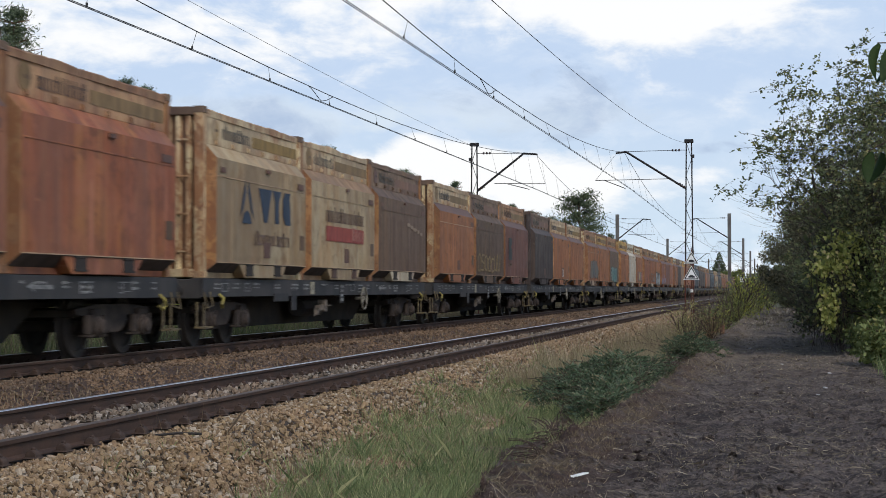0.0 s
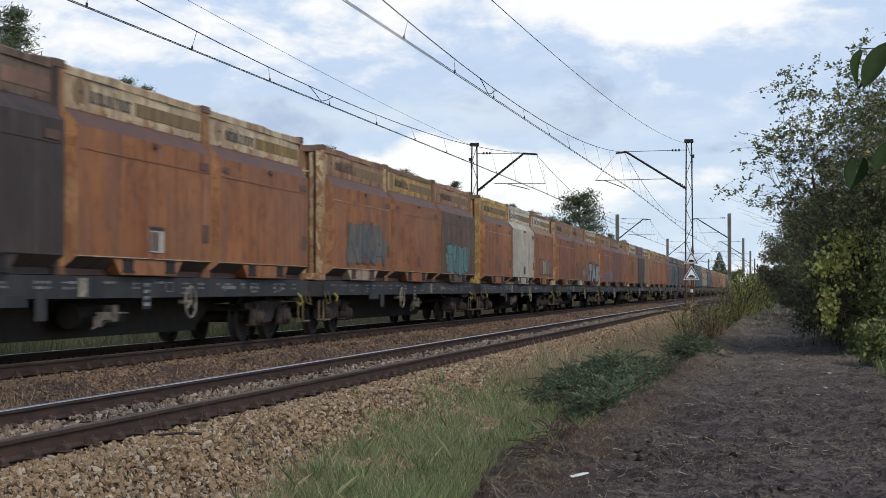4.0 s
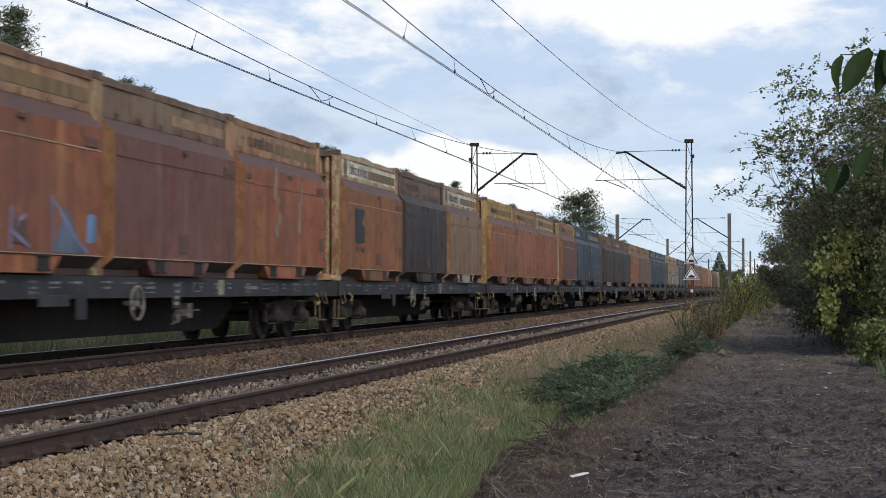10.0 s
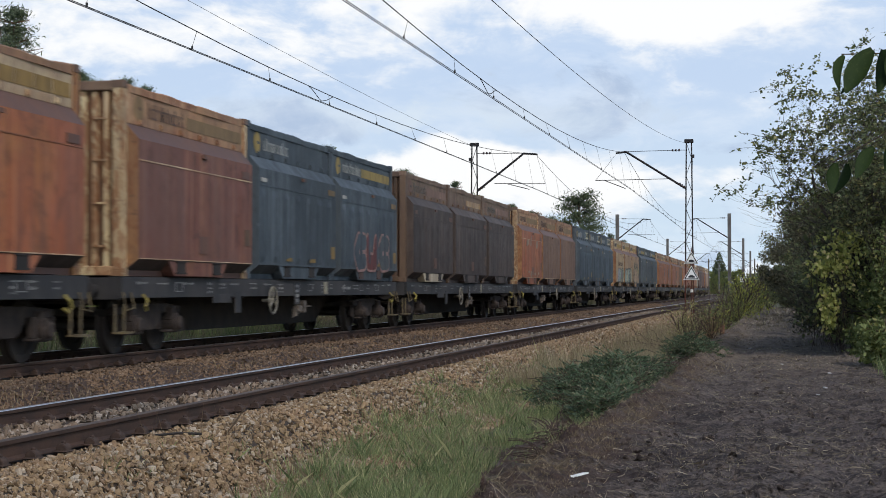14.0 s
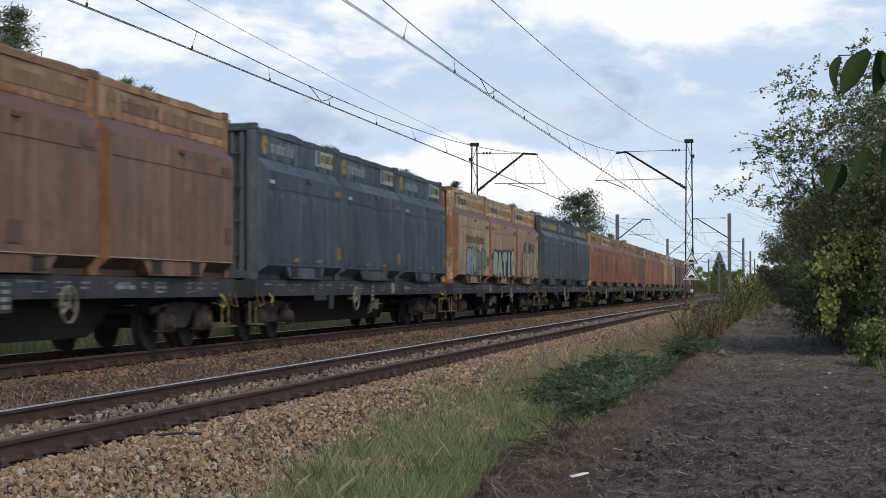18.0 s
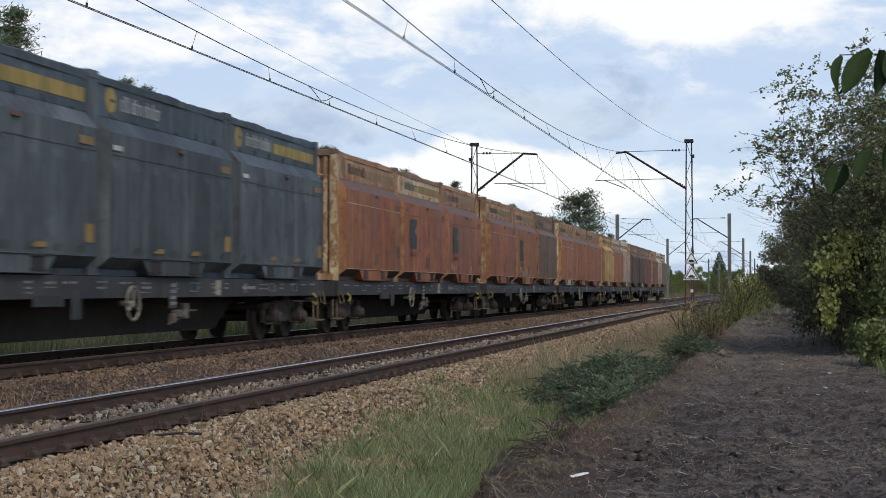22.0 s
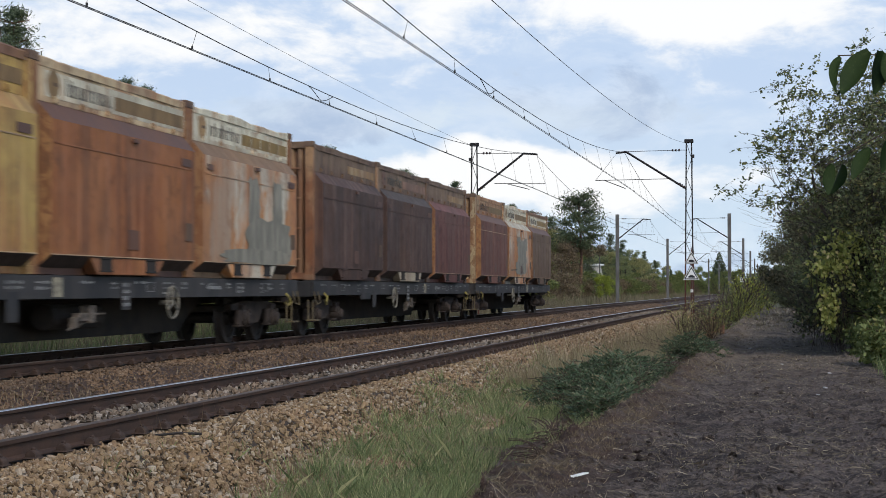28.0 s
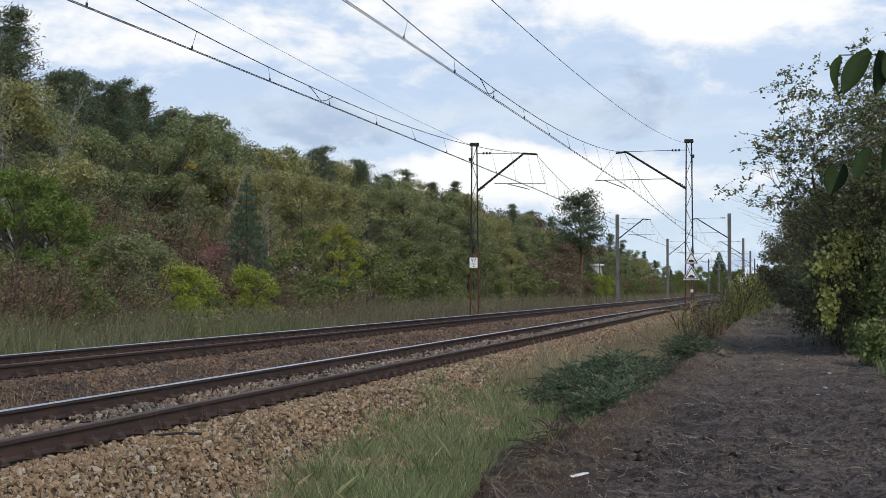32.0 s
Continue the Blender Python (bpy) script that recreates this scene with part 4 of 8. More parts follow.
def build_wagon():
    wagon = thing("flat_wagon", "grey-black four-axle container flat wagon with white markings", "railway wagon", "wagons of the train")
    half = 9.38
    top, low = 1.215, 0.89
    for s in (-1, 1):
        prof = [(s * 1.33, top), (s * 1.33, low), (s * 1.23, low), (s * 1.23, low + 0.03), (s * 1.30, low + 0.03), (s * 1.30, top - 0.03), (s * 1.10, top - 0.03), (s * 1.10, top)]
        part("side_sill", Geo().prism(prof, -half, half).mesh("side_sill"), M["sill"], wagon, "grey-black channel sill")
        part("end_beam", Geo().box(0, s * (half - 0.06), 1.03, 2.56, 0.12, 0.34).mesh("end_beam", 0.012), M["sill"], wagon)
        for q in (-1, 1):
            g = Geo().tube((q * 0.875, s * half, 1.0), (q * 0.875, s * (half + 0.42), 1.0), 0.10, 0.10, 12)
            g.tube((q * 0.875, s * (half + 0.42), 1.0), (q * 0.875, s * (half + 0.60), 1.0), 0.075, 0.075, 12)
            g.tube((q * 0.875, s * (half + 0.60), 1.0), (q * 0.875, s * (half + 0.635), 1.0), 0.25, 0.25, 16)
            part("buffer", g.mesh("buffer"), M["under"], wagon)
        g = Geo().box(0, s * (half + 0.2), 1.0, 0.09, 0.42, 0.10).box(0, s * (half + 0.42), 0.98, 0.07, 0.10, 0.26)
        part("drawhook", g.mesh("drawhook", 0.01), M["under"], wagon)
    g = Geo().prism([(-9.2, 1.02), (9.2, 1.02), (9.2, 0.80), (6.1, 0.74), (5.1, 0.26), (-5.1, 0.26), (-6.1, 0.74), (-9.2, 0.80)], -0.32, 0.32, "x")
    part("centre_sill", g.mesh("centre_sill"), M["under"], wagon)
    g = Geo()
    for y in (-6.0, -3.0, 0.0, 3.0, 6.0):
        g.box(0, y, 0.98, 2.4, 0.16, 0.22)
    g.box(0, 0, 1.118, 2.2, 18.7, 0.02)
    part("cross_members", g.mesh("cross_members"), M["under"], wagon)
    for y in (-9.12, -3.14, -3.0, 3.0, 3.14, 9.12):
        for s in (-1, 1):
            part("twist_lock", Geo().box(s * 1.15, y, 1.203, 0.16, 0.14, 0.03).mesh("twist_lock", 0.004), M["bogie"], wagon)
    # fittings of both sides; along is measured as an onlooker of that side sees it
    for s, wheel_y, valve_y, white_y, seed in ((1, 1.87, -1.0, -2.4, 5), (-1, -1.87, 0.97, 2.35, 6)):
        side_fittings(wagon, s, wheel_y, valve_y, white_y, seed)
    # bogies
    mesh = {}
    g = Geo().prism([(-1.42, 0.64), (-1.22, 0.62), (-0.56, 0.64), (-0.38, 0.44), (-0.20, 0.36), (0.20, 0.36), (0.38, 0.44), (0.56, 0.64), (1.22, 0.62), (1.42, 0.64), (1.42, 0.74), (0.6, 0.80), (-0.6, 0.80), (-1.42, 0.74)], -0.09, 0.03, "x")
    mesh["side_frame"] = g.mesh("side_frame", 0.012)
    g = Geo().tube((-0.06, 0, 0), (0.18, 0, 0), 0.165, 0.165, 14).tube((0.18, 0, 0), (0.25, 0, 0), 0.135, 0.10, 14).box(0.06, 0, -0.13, 0.15, 0.70, 0.045).prism([(-0.17, 0.05), (0.17, 0.05), (0.10, 0.27), (-0.10, 0.27)], -0.02, 0.13, "x")
    mesh["axle_box"] = g.mesh("axle_box", 0.015)
    mesh["spring"] = Geo().tube((0.08, 0, -0.10), (0.08, 0, 0.18), 0.072, 0.072, 10).mesh("spring")
    mesh["bolster"] = Geo().box(0, 0, 0.62, 1.9, 0.36, 0.22).mesh("bolster", 0.01)
    mesh["headstock"] = Geo().box(0, 0, 0.66, 1.9, 0.10, 0.12).mesh("headstock", 0.01)
    mesh["wheelset"] = wheelset_mesh()
    part("air_tank", Geo().tube((0.75, -1.6, 0.62), (0.75, 0.2, 0.62), 0.19, 0.19, 14).mesh("air_tank"), M["under"], wagon)
    for y in (-7.45, 7.45):
        bogie_parts(wagon, y, mesh)
    return wagon


# Container of 20 feet with bulged sides: x across, y along from -3.06 (leading end), z from its base.
CH, CL = 3.01, 3.06
SPACING = 6.142
POST_X, BULGE_X = 1.26, 1.43
BAND_Z, SHOULDER_Z, SEAM_Z, BOTTOM_Z = 2.37, 2.12, 1.80, 0.27
Y0, Y1 = -2.83, 2.87


def pressed_panel(depth):
    """The bulge's outer sheet with shallow upright pressings between its seam and its foot."""
    ys = np.linspace(Y0, Y1, 97)
    zs = [BOTTOM_Z, BOTTOM_Z + 0.05, BOTTOM_Z + 0.16, 1.60, 1.72, SEAM_Z, SHOULDER_Z]
    on = [0, 0, 1, 1, 0, 0, 0]
    wave = [depth * max(0.0, math.sin(6.2832 * (y - Y0) / 0.815)) ** 0.7 for y in ys]
    n, g = len(ys), Geo()
    for z, k in zip(zs, on):
        g.v += [(BULGE_X + k * w, y, z) for y, w in zip(ys, wave)]
    g.f += [(r * n + i, r * n + i + 1, (r + 1) * n + i + 1, (r + 1) * n + i) for r in range(len(zs) - 1) for i in range(n - 1)]
    o = len(g.v)
    x = BULGE_X - 0.03
    g.v += [(x, Y0, BOTTOM_Z), (x, Y1, BOTTOM_Z), (x, Y1, SHOULDER_Z), (x, Y0, SHOULDER_Z)]
    g.f += [(o, o + 3, o + 2, o + 1)]
    top = (len(zs) - 1) * n
    g.f += [(o, o + 1) + tuple(range(n - 1, -1, -1)), (o + 3,) + tuple(range(top, top + n)) + (o + 2,)]
    g.f += [(o, 0) + tuple(r * n for r in range(1, len(zs))) + (o + 3,), (o + 1, o + 2) + tuple(r * n + n - 1 for r in range(len(zs) - 1, -1, -1))]
    return g.mesh("side_panel")


def container_meshes():
    mesh = {}
    X, P = BULGE_X, POST_X - 0.04
    a, b = Y0 - 0.03, Y1 + 0.02
    mesh["side_panel"] = pressed_panel(0.010)
    mesh["ribbed_panel"] = pressed_panel(0.024)
    face = lambda name, *q: Geo().add(q, [(0, 1, 2, 3)]).mesh(name)
    mesh["shoulder"] = face("shoulder", (X, Y0, SHOULDER_Z), (X, Y1, SHOULDER_Z), (P, b, BAND_Z), (P, a, BAND_Z))
    mesh["front_step"] = face("front_step", (P, a, 0.10), (X, Y0, BOTTOM_Z), (X, Y0, SHOULDER_Z), (P, a, BAND_Z))
    mesh["bottom_slope"] = face("bottom_slope", (P, a, 0.10), (P, b, 0.10), (X, Y1, BOTTOM_Z), (X, Y0, BOTTOM_Z))
    mesh["seam_strip"] = Geo().box(X, (Y0 + Y1) / 2, SEAM_Z, 0.018, Y1 - Y0 - 0.12, 0.020).mesh("seam_strip")
    mesh["foot_strip"] = Geo().box(X, (Y0 + Y1) / 2, BOTTOM_Z + 0.008, 0.012, Y1 - Y0 - 0.02, 0.016).mesh("foot_strip")
    g = Geo().box(POST_X - 0.06, 0.03, (BAND_Z + CH) / 2 - 0.06, 0.05, 2 * CL - 0.36, CH - BAND_Z - 0.12)
    mesh["upper_panel"] = g.mesh("upper_panel", 0.006)
    # far side, never seen apart from its outline: one closed shell
    g = Geo().prism([(-P, 0.10), (-X, BOTTOM_Z), (-X, SHOULDER_Z), (-P, BAND_Z), (-P, CH - 0.03), (-P + 0.05, CH - 0.03), (-P + 0.05, 0.10)], a, b)
    mesh["far_side"] = g.mesh("far_side")
    g = Geo()
    for k in range(6):
        y = -2.3 + k * 0.93
        g.prism([(POST_X - 0.04, BAND_Z + 0.01), (POST_X + 0.012, BAND_Z + 0.03), (POST_X + 0.012, BAND_Z + 0.09), (POST_X - 0.04, BAND_Z + 0.11)], y - 0.03, y + 0.03)
    mesh["hook_strip"] = g.mesh("hook_strip")
    for j in range(5):
        r = random.Random(40 + j)
        g = Geo()
        n = 40
        ps = [-CL + 0.14 + (2 * CL - 0.26) * i / n for i in range(n + 1)]
        p1, p2, amp = r.uniform(0, 6), r.uniform(0, 6), r.uniform(0.006, 0.022)
        for i, y in enumerate(ps):
            top = CH - 0.03 + amp * (math.sin(1.6 * y + p1) + 0.6 * math.sin(3.7 * y + p2)) - 0.012 * (r.random() < 0.15)
            out = 0.012 * math.sin(2.3 * y + p2)
            g.v += [(POST_X - 0.09, y, CH - 0.16), (POST_X - 0.018 + out, y, CH - 0.16), (POST_X - 0.014 + out, y, top - 0.02), (POST_X - 0.03 + out, y, top), (POST_X - 0.09, y, top - 0.01)]
            if i:
                o = 5 * (i - 1)
                g.f += [(o + q, o + (q + 1) % 5, o + 5 + (q + 1) % 5, o + 5 + q) for q in range(5)]
        g.f += [(0, 4, 3, 2, 1), tuple(5 * n + q for q in range(5))]
        mesh["top_rail%d" % j] = g.mesh("top_rail")
    mesh["corner_post"] = Geo().box(0, 0, CH / 2, 0.17, 0.17, CH - 0.004).box(-0.01, -0.082, CH / 2, 0.09, 0.012, CH - 0.26).mesh("corner_post", 0.01)
    mesh["corner_casting"] = Geo().box(0, 0, 0, 0.19, 0.19, 0.118).tube((0.09, 0, 0), (0.098, 0, 0), 0.03, 0.03, 8).tube((0, -0.09, 0), (0, -0.098, 0), 0.035, 0.035, 8).mesh("corner_casting", 0.01)
    mesh["end_wall"] = Geo().box(0, 0, CH / 2, 2 * POST_X - 0.18, 0.03, CH - 0.12).mesh("end_wall")
    mesh["end_rib"] = Geo().prism([(-0.055, 0.0), (-0.035, -0.07), (0.035, -0.07), (0.055, 0.0)], 0.16, CH - 0.15, "z").mesh("end_rib")
    mesh["end_header"] = Geo().box(0, -0.03, CH - 0.085, 2 * POST_X - 0.34, 0.12, 0.15).mesh("end_header", 0.015)
    mesh["end_sill"] = Geo().box(0, -0.03, 0.085, 2 * POST_X - 0.34, 0.12, 0.15).mesh("end_sill", 0.012)
    mesh["rung"] = Geo().box(0.88, -0.075, 0, 0.20, 0.03, 0.035).mesh("rung", 0.006)
    mesh["floor_frame"] = Geo().box(0, 0, 0.075, 2 * POST_X - 0.10, 2 * CL - 0.20, 0.14).mesh("floor_frame")
    g = Geo().prism([(-1.19, 0.012), (1.19, 0.012), (1.49, 0.268), (-1.49, 0.268)], POST_X - 0.04, POST_X + 0.155, "x")
    mesh["fork_plate"] = g.mesh("fork_plate", 0.006)
    # flat dark plate whose colour stands in for the pocket's shaded hollow
    g = Geo().box(POST_X + 0.157, 0, 0.15, 0.006, 0.42, 0.20).box(POST_X + 0.163, 0, 0.065, 0.02, 0.46, 0.03).box(POST_X + 0.163, 0, 0.255, 0.02, 0.46, 0.03)
    mesh["fork_pocket"] = g.mesh("fork_pocket")
    mesh["load"] = Geo().box(0, 0, CH - 0.42, 2 * POST_X - 0.16, 2 * CL - 0.4, 0.06).mesh("load")
    return mesh


CM = container_meshes()
DARK = ("slate", "coal", "darkbrown", "rustbrown")


def container(paint, band, post, shoulder, label, seed):
    c = thing("freight_container", label, "container", "containers on the train")
    steel = paint in ("slate", "coal")
    # amber front step; brightness from facing the light is put into its paint
    edge = paint if paint in DARK else "post_orange"
    part("side_panel", CM["ribbed_panel" if steel else "side_panel"], M[paint], c)
    # darker bottom slope: grime, plus the overhang's shade put into the paint
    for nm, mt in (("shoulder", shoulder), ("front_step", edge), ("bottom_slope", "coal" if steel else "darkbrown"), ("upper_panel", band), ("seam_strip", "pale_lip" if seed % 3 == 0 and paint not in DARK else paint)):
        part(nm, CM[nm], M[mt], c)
    tagged(part("hook_strip", CM["hook_strip"], M[band], c), label="small hook lugs", kind="stuff")
    part("foot_strip", CM["foot_strip"], M[paint if paint in DARK else "pale_lip"], c)
    part("top_rail", CM["top_rail%d" % (seed % 5)], M["slate" if steel else ("rail_top" if seed % 4 == 1 and band != "band_brown" else band)], c)
    part("far_side", CM["far_side"], M[paint], c)
    plate = part("fork_plate", CM["fork_plate"], M["pocket_pale" if seed % 7 == 5 and not steel else paint], c)
    for y in (-0.90, 0.90):
        part("fork_pocket", CM["fork_pocket"], M["under" if seed % 4 else "rustbrown"], plate).location = (0, y, 0)
    for s in (1, -1):
        for e in (-1, 1):
            part("corner_post", CM["corner_post"], M[post], c).location = (s * (POST_X - 0.085), e * (CL - 0.085), 0)
            for z in (0.061, CH - 0.061):
                part("corner_casting", CM["corner_casting"], M[post if z < 1 or steel else "band_brown"], c).matrix_basis = pose(s * (POST_X - 0.085), e * (CL - 0.085), z, 0, 0, 0 if s > 0 else 180)
    if seed % 3 == 0:
        # wall behind the ribs takes the rust with recess shade in its colour
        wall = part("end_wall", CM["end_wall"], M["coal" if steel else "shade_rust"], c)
        wall.location = (0, -CL + 0.12, 0)
        part("end_header", CM["end_header"], M["coal" if steel else "band_brown"], c).location = (0, -CL + 0.09, 0)
        part("end_sill", CM["end_sill"], M[post], c).location = (0, -CL + 0.09, 0)
        for k in range(11):
            part("end_rib", CM["end_rib"], M[post], c).location = (0.97 - k * 0.19, -CL + 0.105, 0)
        for z in (0.46, 1.12, 1.78, 2.42):
            part("rung", CM["rung"], M[post], c).location = (0, -CL + 0.09, z)
    else:
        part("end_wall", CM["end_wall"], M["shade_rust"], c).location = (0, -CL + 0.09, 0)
    part("end_wall", CM["end_wall"], M[paint], c).location = (0, CL - 0.09, 0)
    part("floor_frame", CM["floor_frame"], M[shoulder], c)
    part("load", CM["load"], M["twig"], c, "dark bark and wood load")
    return c


def decal(parent, name, material, outline, label="", lift=0.004, upper=False):
    """A flat painted shape on the near side; outline of (y, z) on the panel."""
    x = (POST_X - 0.035 if upper else BULGE_X) + (0.002 if upper else 0.013)
    g = Geo().prism(outline, x, x + lift, "x")
    return part(name, g.mesh(name), material, parent, label)


# paint, band, post, shoulder for each container, wagon by wagon from the head
ORANGE = ("orange", "band_orange", "post_orange", "shoulder")
RED = ("red", "band_orange", "post_orange", "shoulder")
TRAIN = [
    (RED, RED, ("red", "band_orange", "post_orange", "red")),
    (("cream", "band_cream", "post_cream", "cream"), ("cream", "band_cream", "post_cream", "tan"), ("brown", "band_brown", "post_orange", "brown")),
    (("orange", "band_cream", "post_cream", "shoulder"), ("brown", "band_brown", "band_orange", "brown"), ("redbrown", "band_orange", "band_brown", "shoulder")),
    (("darkbrown", "band_brown", "darkbrown", "darkbrown"), ("orange", "band_cream", "post_orange", "shoulder"), ("orange", "band_cream", "post_orange", "shoulder")),
    (("orange", "band_orange", "post_orange", "shoulder"), ("orange", "band_yellow", "post_orange", "shoulder"), ("brown", "band_orange", "post_cream", "shoulder")),
    (("orange", "band_yellow", "post_yellow", "shoulder"), ("white", "band_white", "post_cream", "white"), ("orange", "band_cream", "post_orange", "tan")),
    (("red", "band_orange", "post_orange", "shoulder"), ("redorange", "band_orange", "post_orange", "shoulder"), ("orange", "band_cream", "post_orange", "shoulder")),
    (("red", "band_orange", "post_cream", "shoulder"), ("redbrown", "band_brown", "band_orange", "shoulder"), ("redpatch", "band_orange", "band_orange", "shoulder")),
    (("orange", "band_cream", "post_cream", "shoulder"), ("darkbrown", "band_brown", "darkbrown", "darkbrown"), ("tan", "band_cream", "post_orange", "shoulder")),
    (("redorange", "band_yellow", "post_yellow", "shoulder"), ("redorange", "band_orange", "post_orange", "shoulder"), ("redpatch", "band_cream", "post_orange", "shoulder")),
    (("redbrown", "band_orange", "post_cream", "shoulder"), ("slate", "slate", "slate", "slate"), ("slate", "slate", "slate", "slate")),
    (("darkbrown", "band_brown", "brown", "darkbrown"), ("darkbrown", "band_brown", "brown", "darkbrown"), ("darkbrown", "band_brown", "brown", "darkbrown")),
    (("redpatch", "band_orange", "post_orange", "shoulder"), ("umber", "band_orange", "post_orange", "shoulder"), ("umber", "band_orange", "post_orange", "shoulder")),
    (("slate", "slate", "coal", "slate"), ("slate", "slate", "coal", "slate"), ("slate", "slate", "coal", "slate")),
    (("cream", "band_cream", "post_cream", "shoulder"), ("sand", "band_cream", "post_orange", "shoulder"), ("sand", "band_cream", "post_orange", "shoulder")),
    (("coal", "slate", "coal", "coal"), ("coal", "slate", "coal", "slate"), ("coal", "slate", "coal", "slate")),
    (("red", "band_orange", "post_cream", "shoulder"), ("red", "band_cream", "post_orange", "shoulder"), ("red", "band_orange", "post_orange", "shoulder")),
    (("red", "band_orange", "post_orange", "shoulder"), ("orange", "band_orange", "post_orange", "shoulder"), ("brown", "band_brown", "brown", "brown")),
    (("red", "band_orange", "post_cream", "shoulder"), ("red", "band_orange", "post_orange", "shoulder"), ("red", "band_orange", "post_orange", "shoulder")),
    (("yellow", "band_yellow", "post_yellow", "yellow"), ("orange", "band_cream", "post_orange", "shoulder"), ("whitepatch", "band_white", "post_orange", "tan")),
    (("rustbrown", "band_brown", "band_orange", "rustbrown"), ("rustbrown", "band_brown", "band_brown", "darkbrown"), ("maroon", "band_brown", "band_brown", "maroon")),
    (("redbrown", "band_orange", "band_orange", "shoulder"), ("whitepatch", "band_white", "post_cream", "white"), ("brown", "band_cream", "band_orange", "shoulder")),
]
SAY = {"red": "rust-red", "orange": "rusty orange", "redbrown": "red-brown", "brown": "brown", "darkbrown": "dark brown", "rustbrown": "rusty dark brown", "umber": "orange-brown", "redorange": "rusty red-orange", "maroon": "maroon", "tan": "tan", "sand": "sandy tan", "cream": "dirty cream", "yellow": "rusty yellow",
       "whitepatch": "orange rusted, white-patched", "white": "dirty white", "redpatch": "bright rust-red", "slate": "blue-grey", "coal": "dark grey"}
BOXES = {}
WAGONS = []
first_wagon = build_wagon()
for i, row in enumerate(TRAIN):
    w = first_wagon if i == 0 else copy_thing(first_wagon, pose(0, 0, 0))
    WAGONS.append(w)
    for j, kinds in enumerate(row):
        label = "weathered " + SAY[kinds[0]] + " bulk container standing on a flat wagon"
        if j and kinds[2] in ("post_cream", "post_yellow"):
            kinds = (kinds[0], kinds[1], "post_orange", kinds[3])
        if not j and i != 20 and kinds[2] in ("post_orange", "band_orange"):
            kinds = (kinds[0], kinds[1], "post_cream", kinds[3])
        BOXES[i, j] = container(*kinds, label, i * 3 + j)

PAINT = {}


def spray(name, c, rough=0.6):
    if name not in PAINT:
        d = tuple(k * 0.62 for k in c)
        PAINT[name] = plain(name + "_spray_paint", c, d, 2.5, rough, 0, 0.0, (1, 2, 0.6))
    return PAINT[name]


def rect(y, z, w, h):
    return [(y - w / 2, z - h / 2), (y + w / 2, z - h / 2), (y + w / 2, z + h / 2), (y - w / 2, z + h / 2)]


def disc(y, z, r, n=14):
    return [(y + r * math.cos(6.2832 * i / n), z + r * math.sin(6.2832 * i / n)) for i in range(n)]


def blob(y, z, w, h, rnd, n=16):
    """A rounded, uneven block shape."""
    pts = []
    for i in range(n):
        a = 6.2832 * i / n
        c, q = math.cos(a), math.sin(a)
        k = 1 / max(abs(c), abs(q)) ** 0.72 * rnd.uniform(0.84, 1.10)
        pts.append((y + 0.5 * w * c * k, z + 0.5 * h * q * k))
    return pts


def word_bars(g, x, y, z, length, h, rnd, thin=0.03):
    """A row of thin upright bars and short links that stands for a worn word."""
    end = y + length
    while y < end:
        tall = h * rnd.choice((1.0, 1.0, 1.35))
        g.prism(rect(y, z + (tall - h) / 2, thin, tall), x, x + 0.004, "x")
        gap = rnd.uniform(0.07, 0.11)
        if rnd.random() < 0.6:
            g.prism(rect(y + gap / 2, z + h / 2 - 0.018, gap - thin, 0.032), x, x + 0.0036, "x")
        if rnd.random() < 0.35:
            g.prism(rect(y + gap / 2, z - h / 2 + 0.016, gap - thin, 0.030), x, x + 0.0036, "x")
        y += gap + (rnd.uniform(0.03, 0.05) if rnd.random() < 0.4 else 0)


def ring(y, z, r0, r1, n=22):
    """Quads of a flat ring in the y-z plane."""
    g = Geo()
    x = POST_X - 0.033
    for i in range(n):
        p, q = 6.2832 * i / n, 6.2832 * (i + 1) / n
        g.prism([(y + r * math.cos(t), z + r * math.sin(t)) for r, t in ((r0, p), (r1, p), (r1, q), (r0, q))], x, x + 0.004, "x")
    return g


def crest(box, disc_paint, ring_paint, word, stripe, seed, field=None, striped=True, blocks=1):
    """Round badge, worn word and stripe on the upper panel."""
    z = 2.64
    rnd = random.Random(seed)
    if field:
        decal(box, "field", field, rect(0.12, z - 0.01, 5.5, 0.36), "faded pale field", 0.003, True)
    decal(box, "badge", disc_paint, disc(-2.34, z, 0.205, 20), "round painted badge", 0.005, True)
    part("badge_ring", ring(-2.34, z, 0.125, 0.175).mesh("badge_ring"), ring_paint, box, "dark ring")
    decal(box, "badge_bar", ring_paint, rect(-2.27, z, 0.16, 0.05), "", 0.0075, True)
    g = Geo()
    word_bars(g, POST_X - 0.029, -1.92, z - 0.03, 1.62, 0.18, rnd, 0.045)
    tagged(part("lettering", g.mesh("lettering"), word, box), label="row of worn upright bars", kind="stuff")
    if striped:
        y, end = -0.15, 2.82
        step = (end - y) / blocks
        for k in range(blocks):
            decal(box, "stripe", stripe, rect(y + step * (k + 0.5), z - 0.03, step - (0.04 if blocks > 1 else 0), 0.21), "faded stripe", 0.005, True)


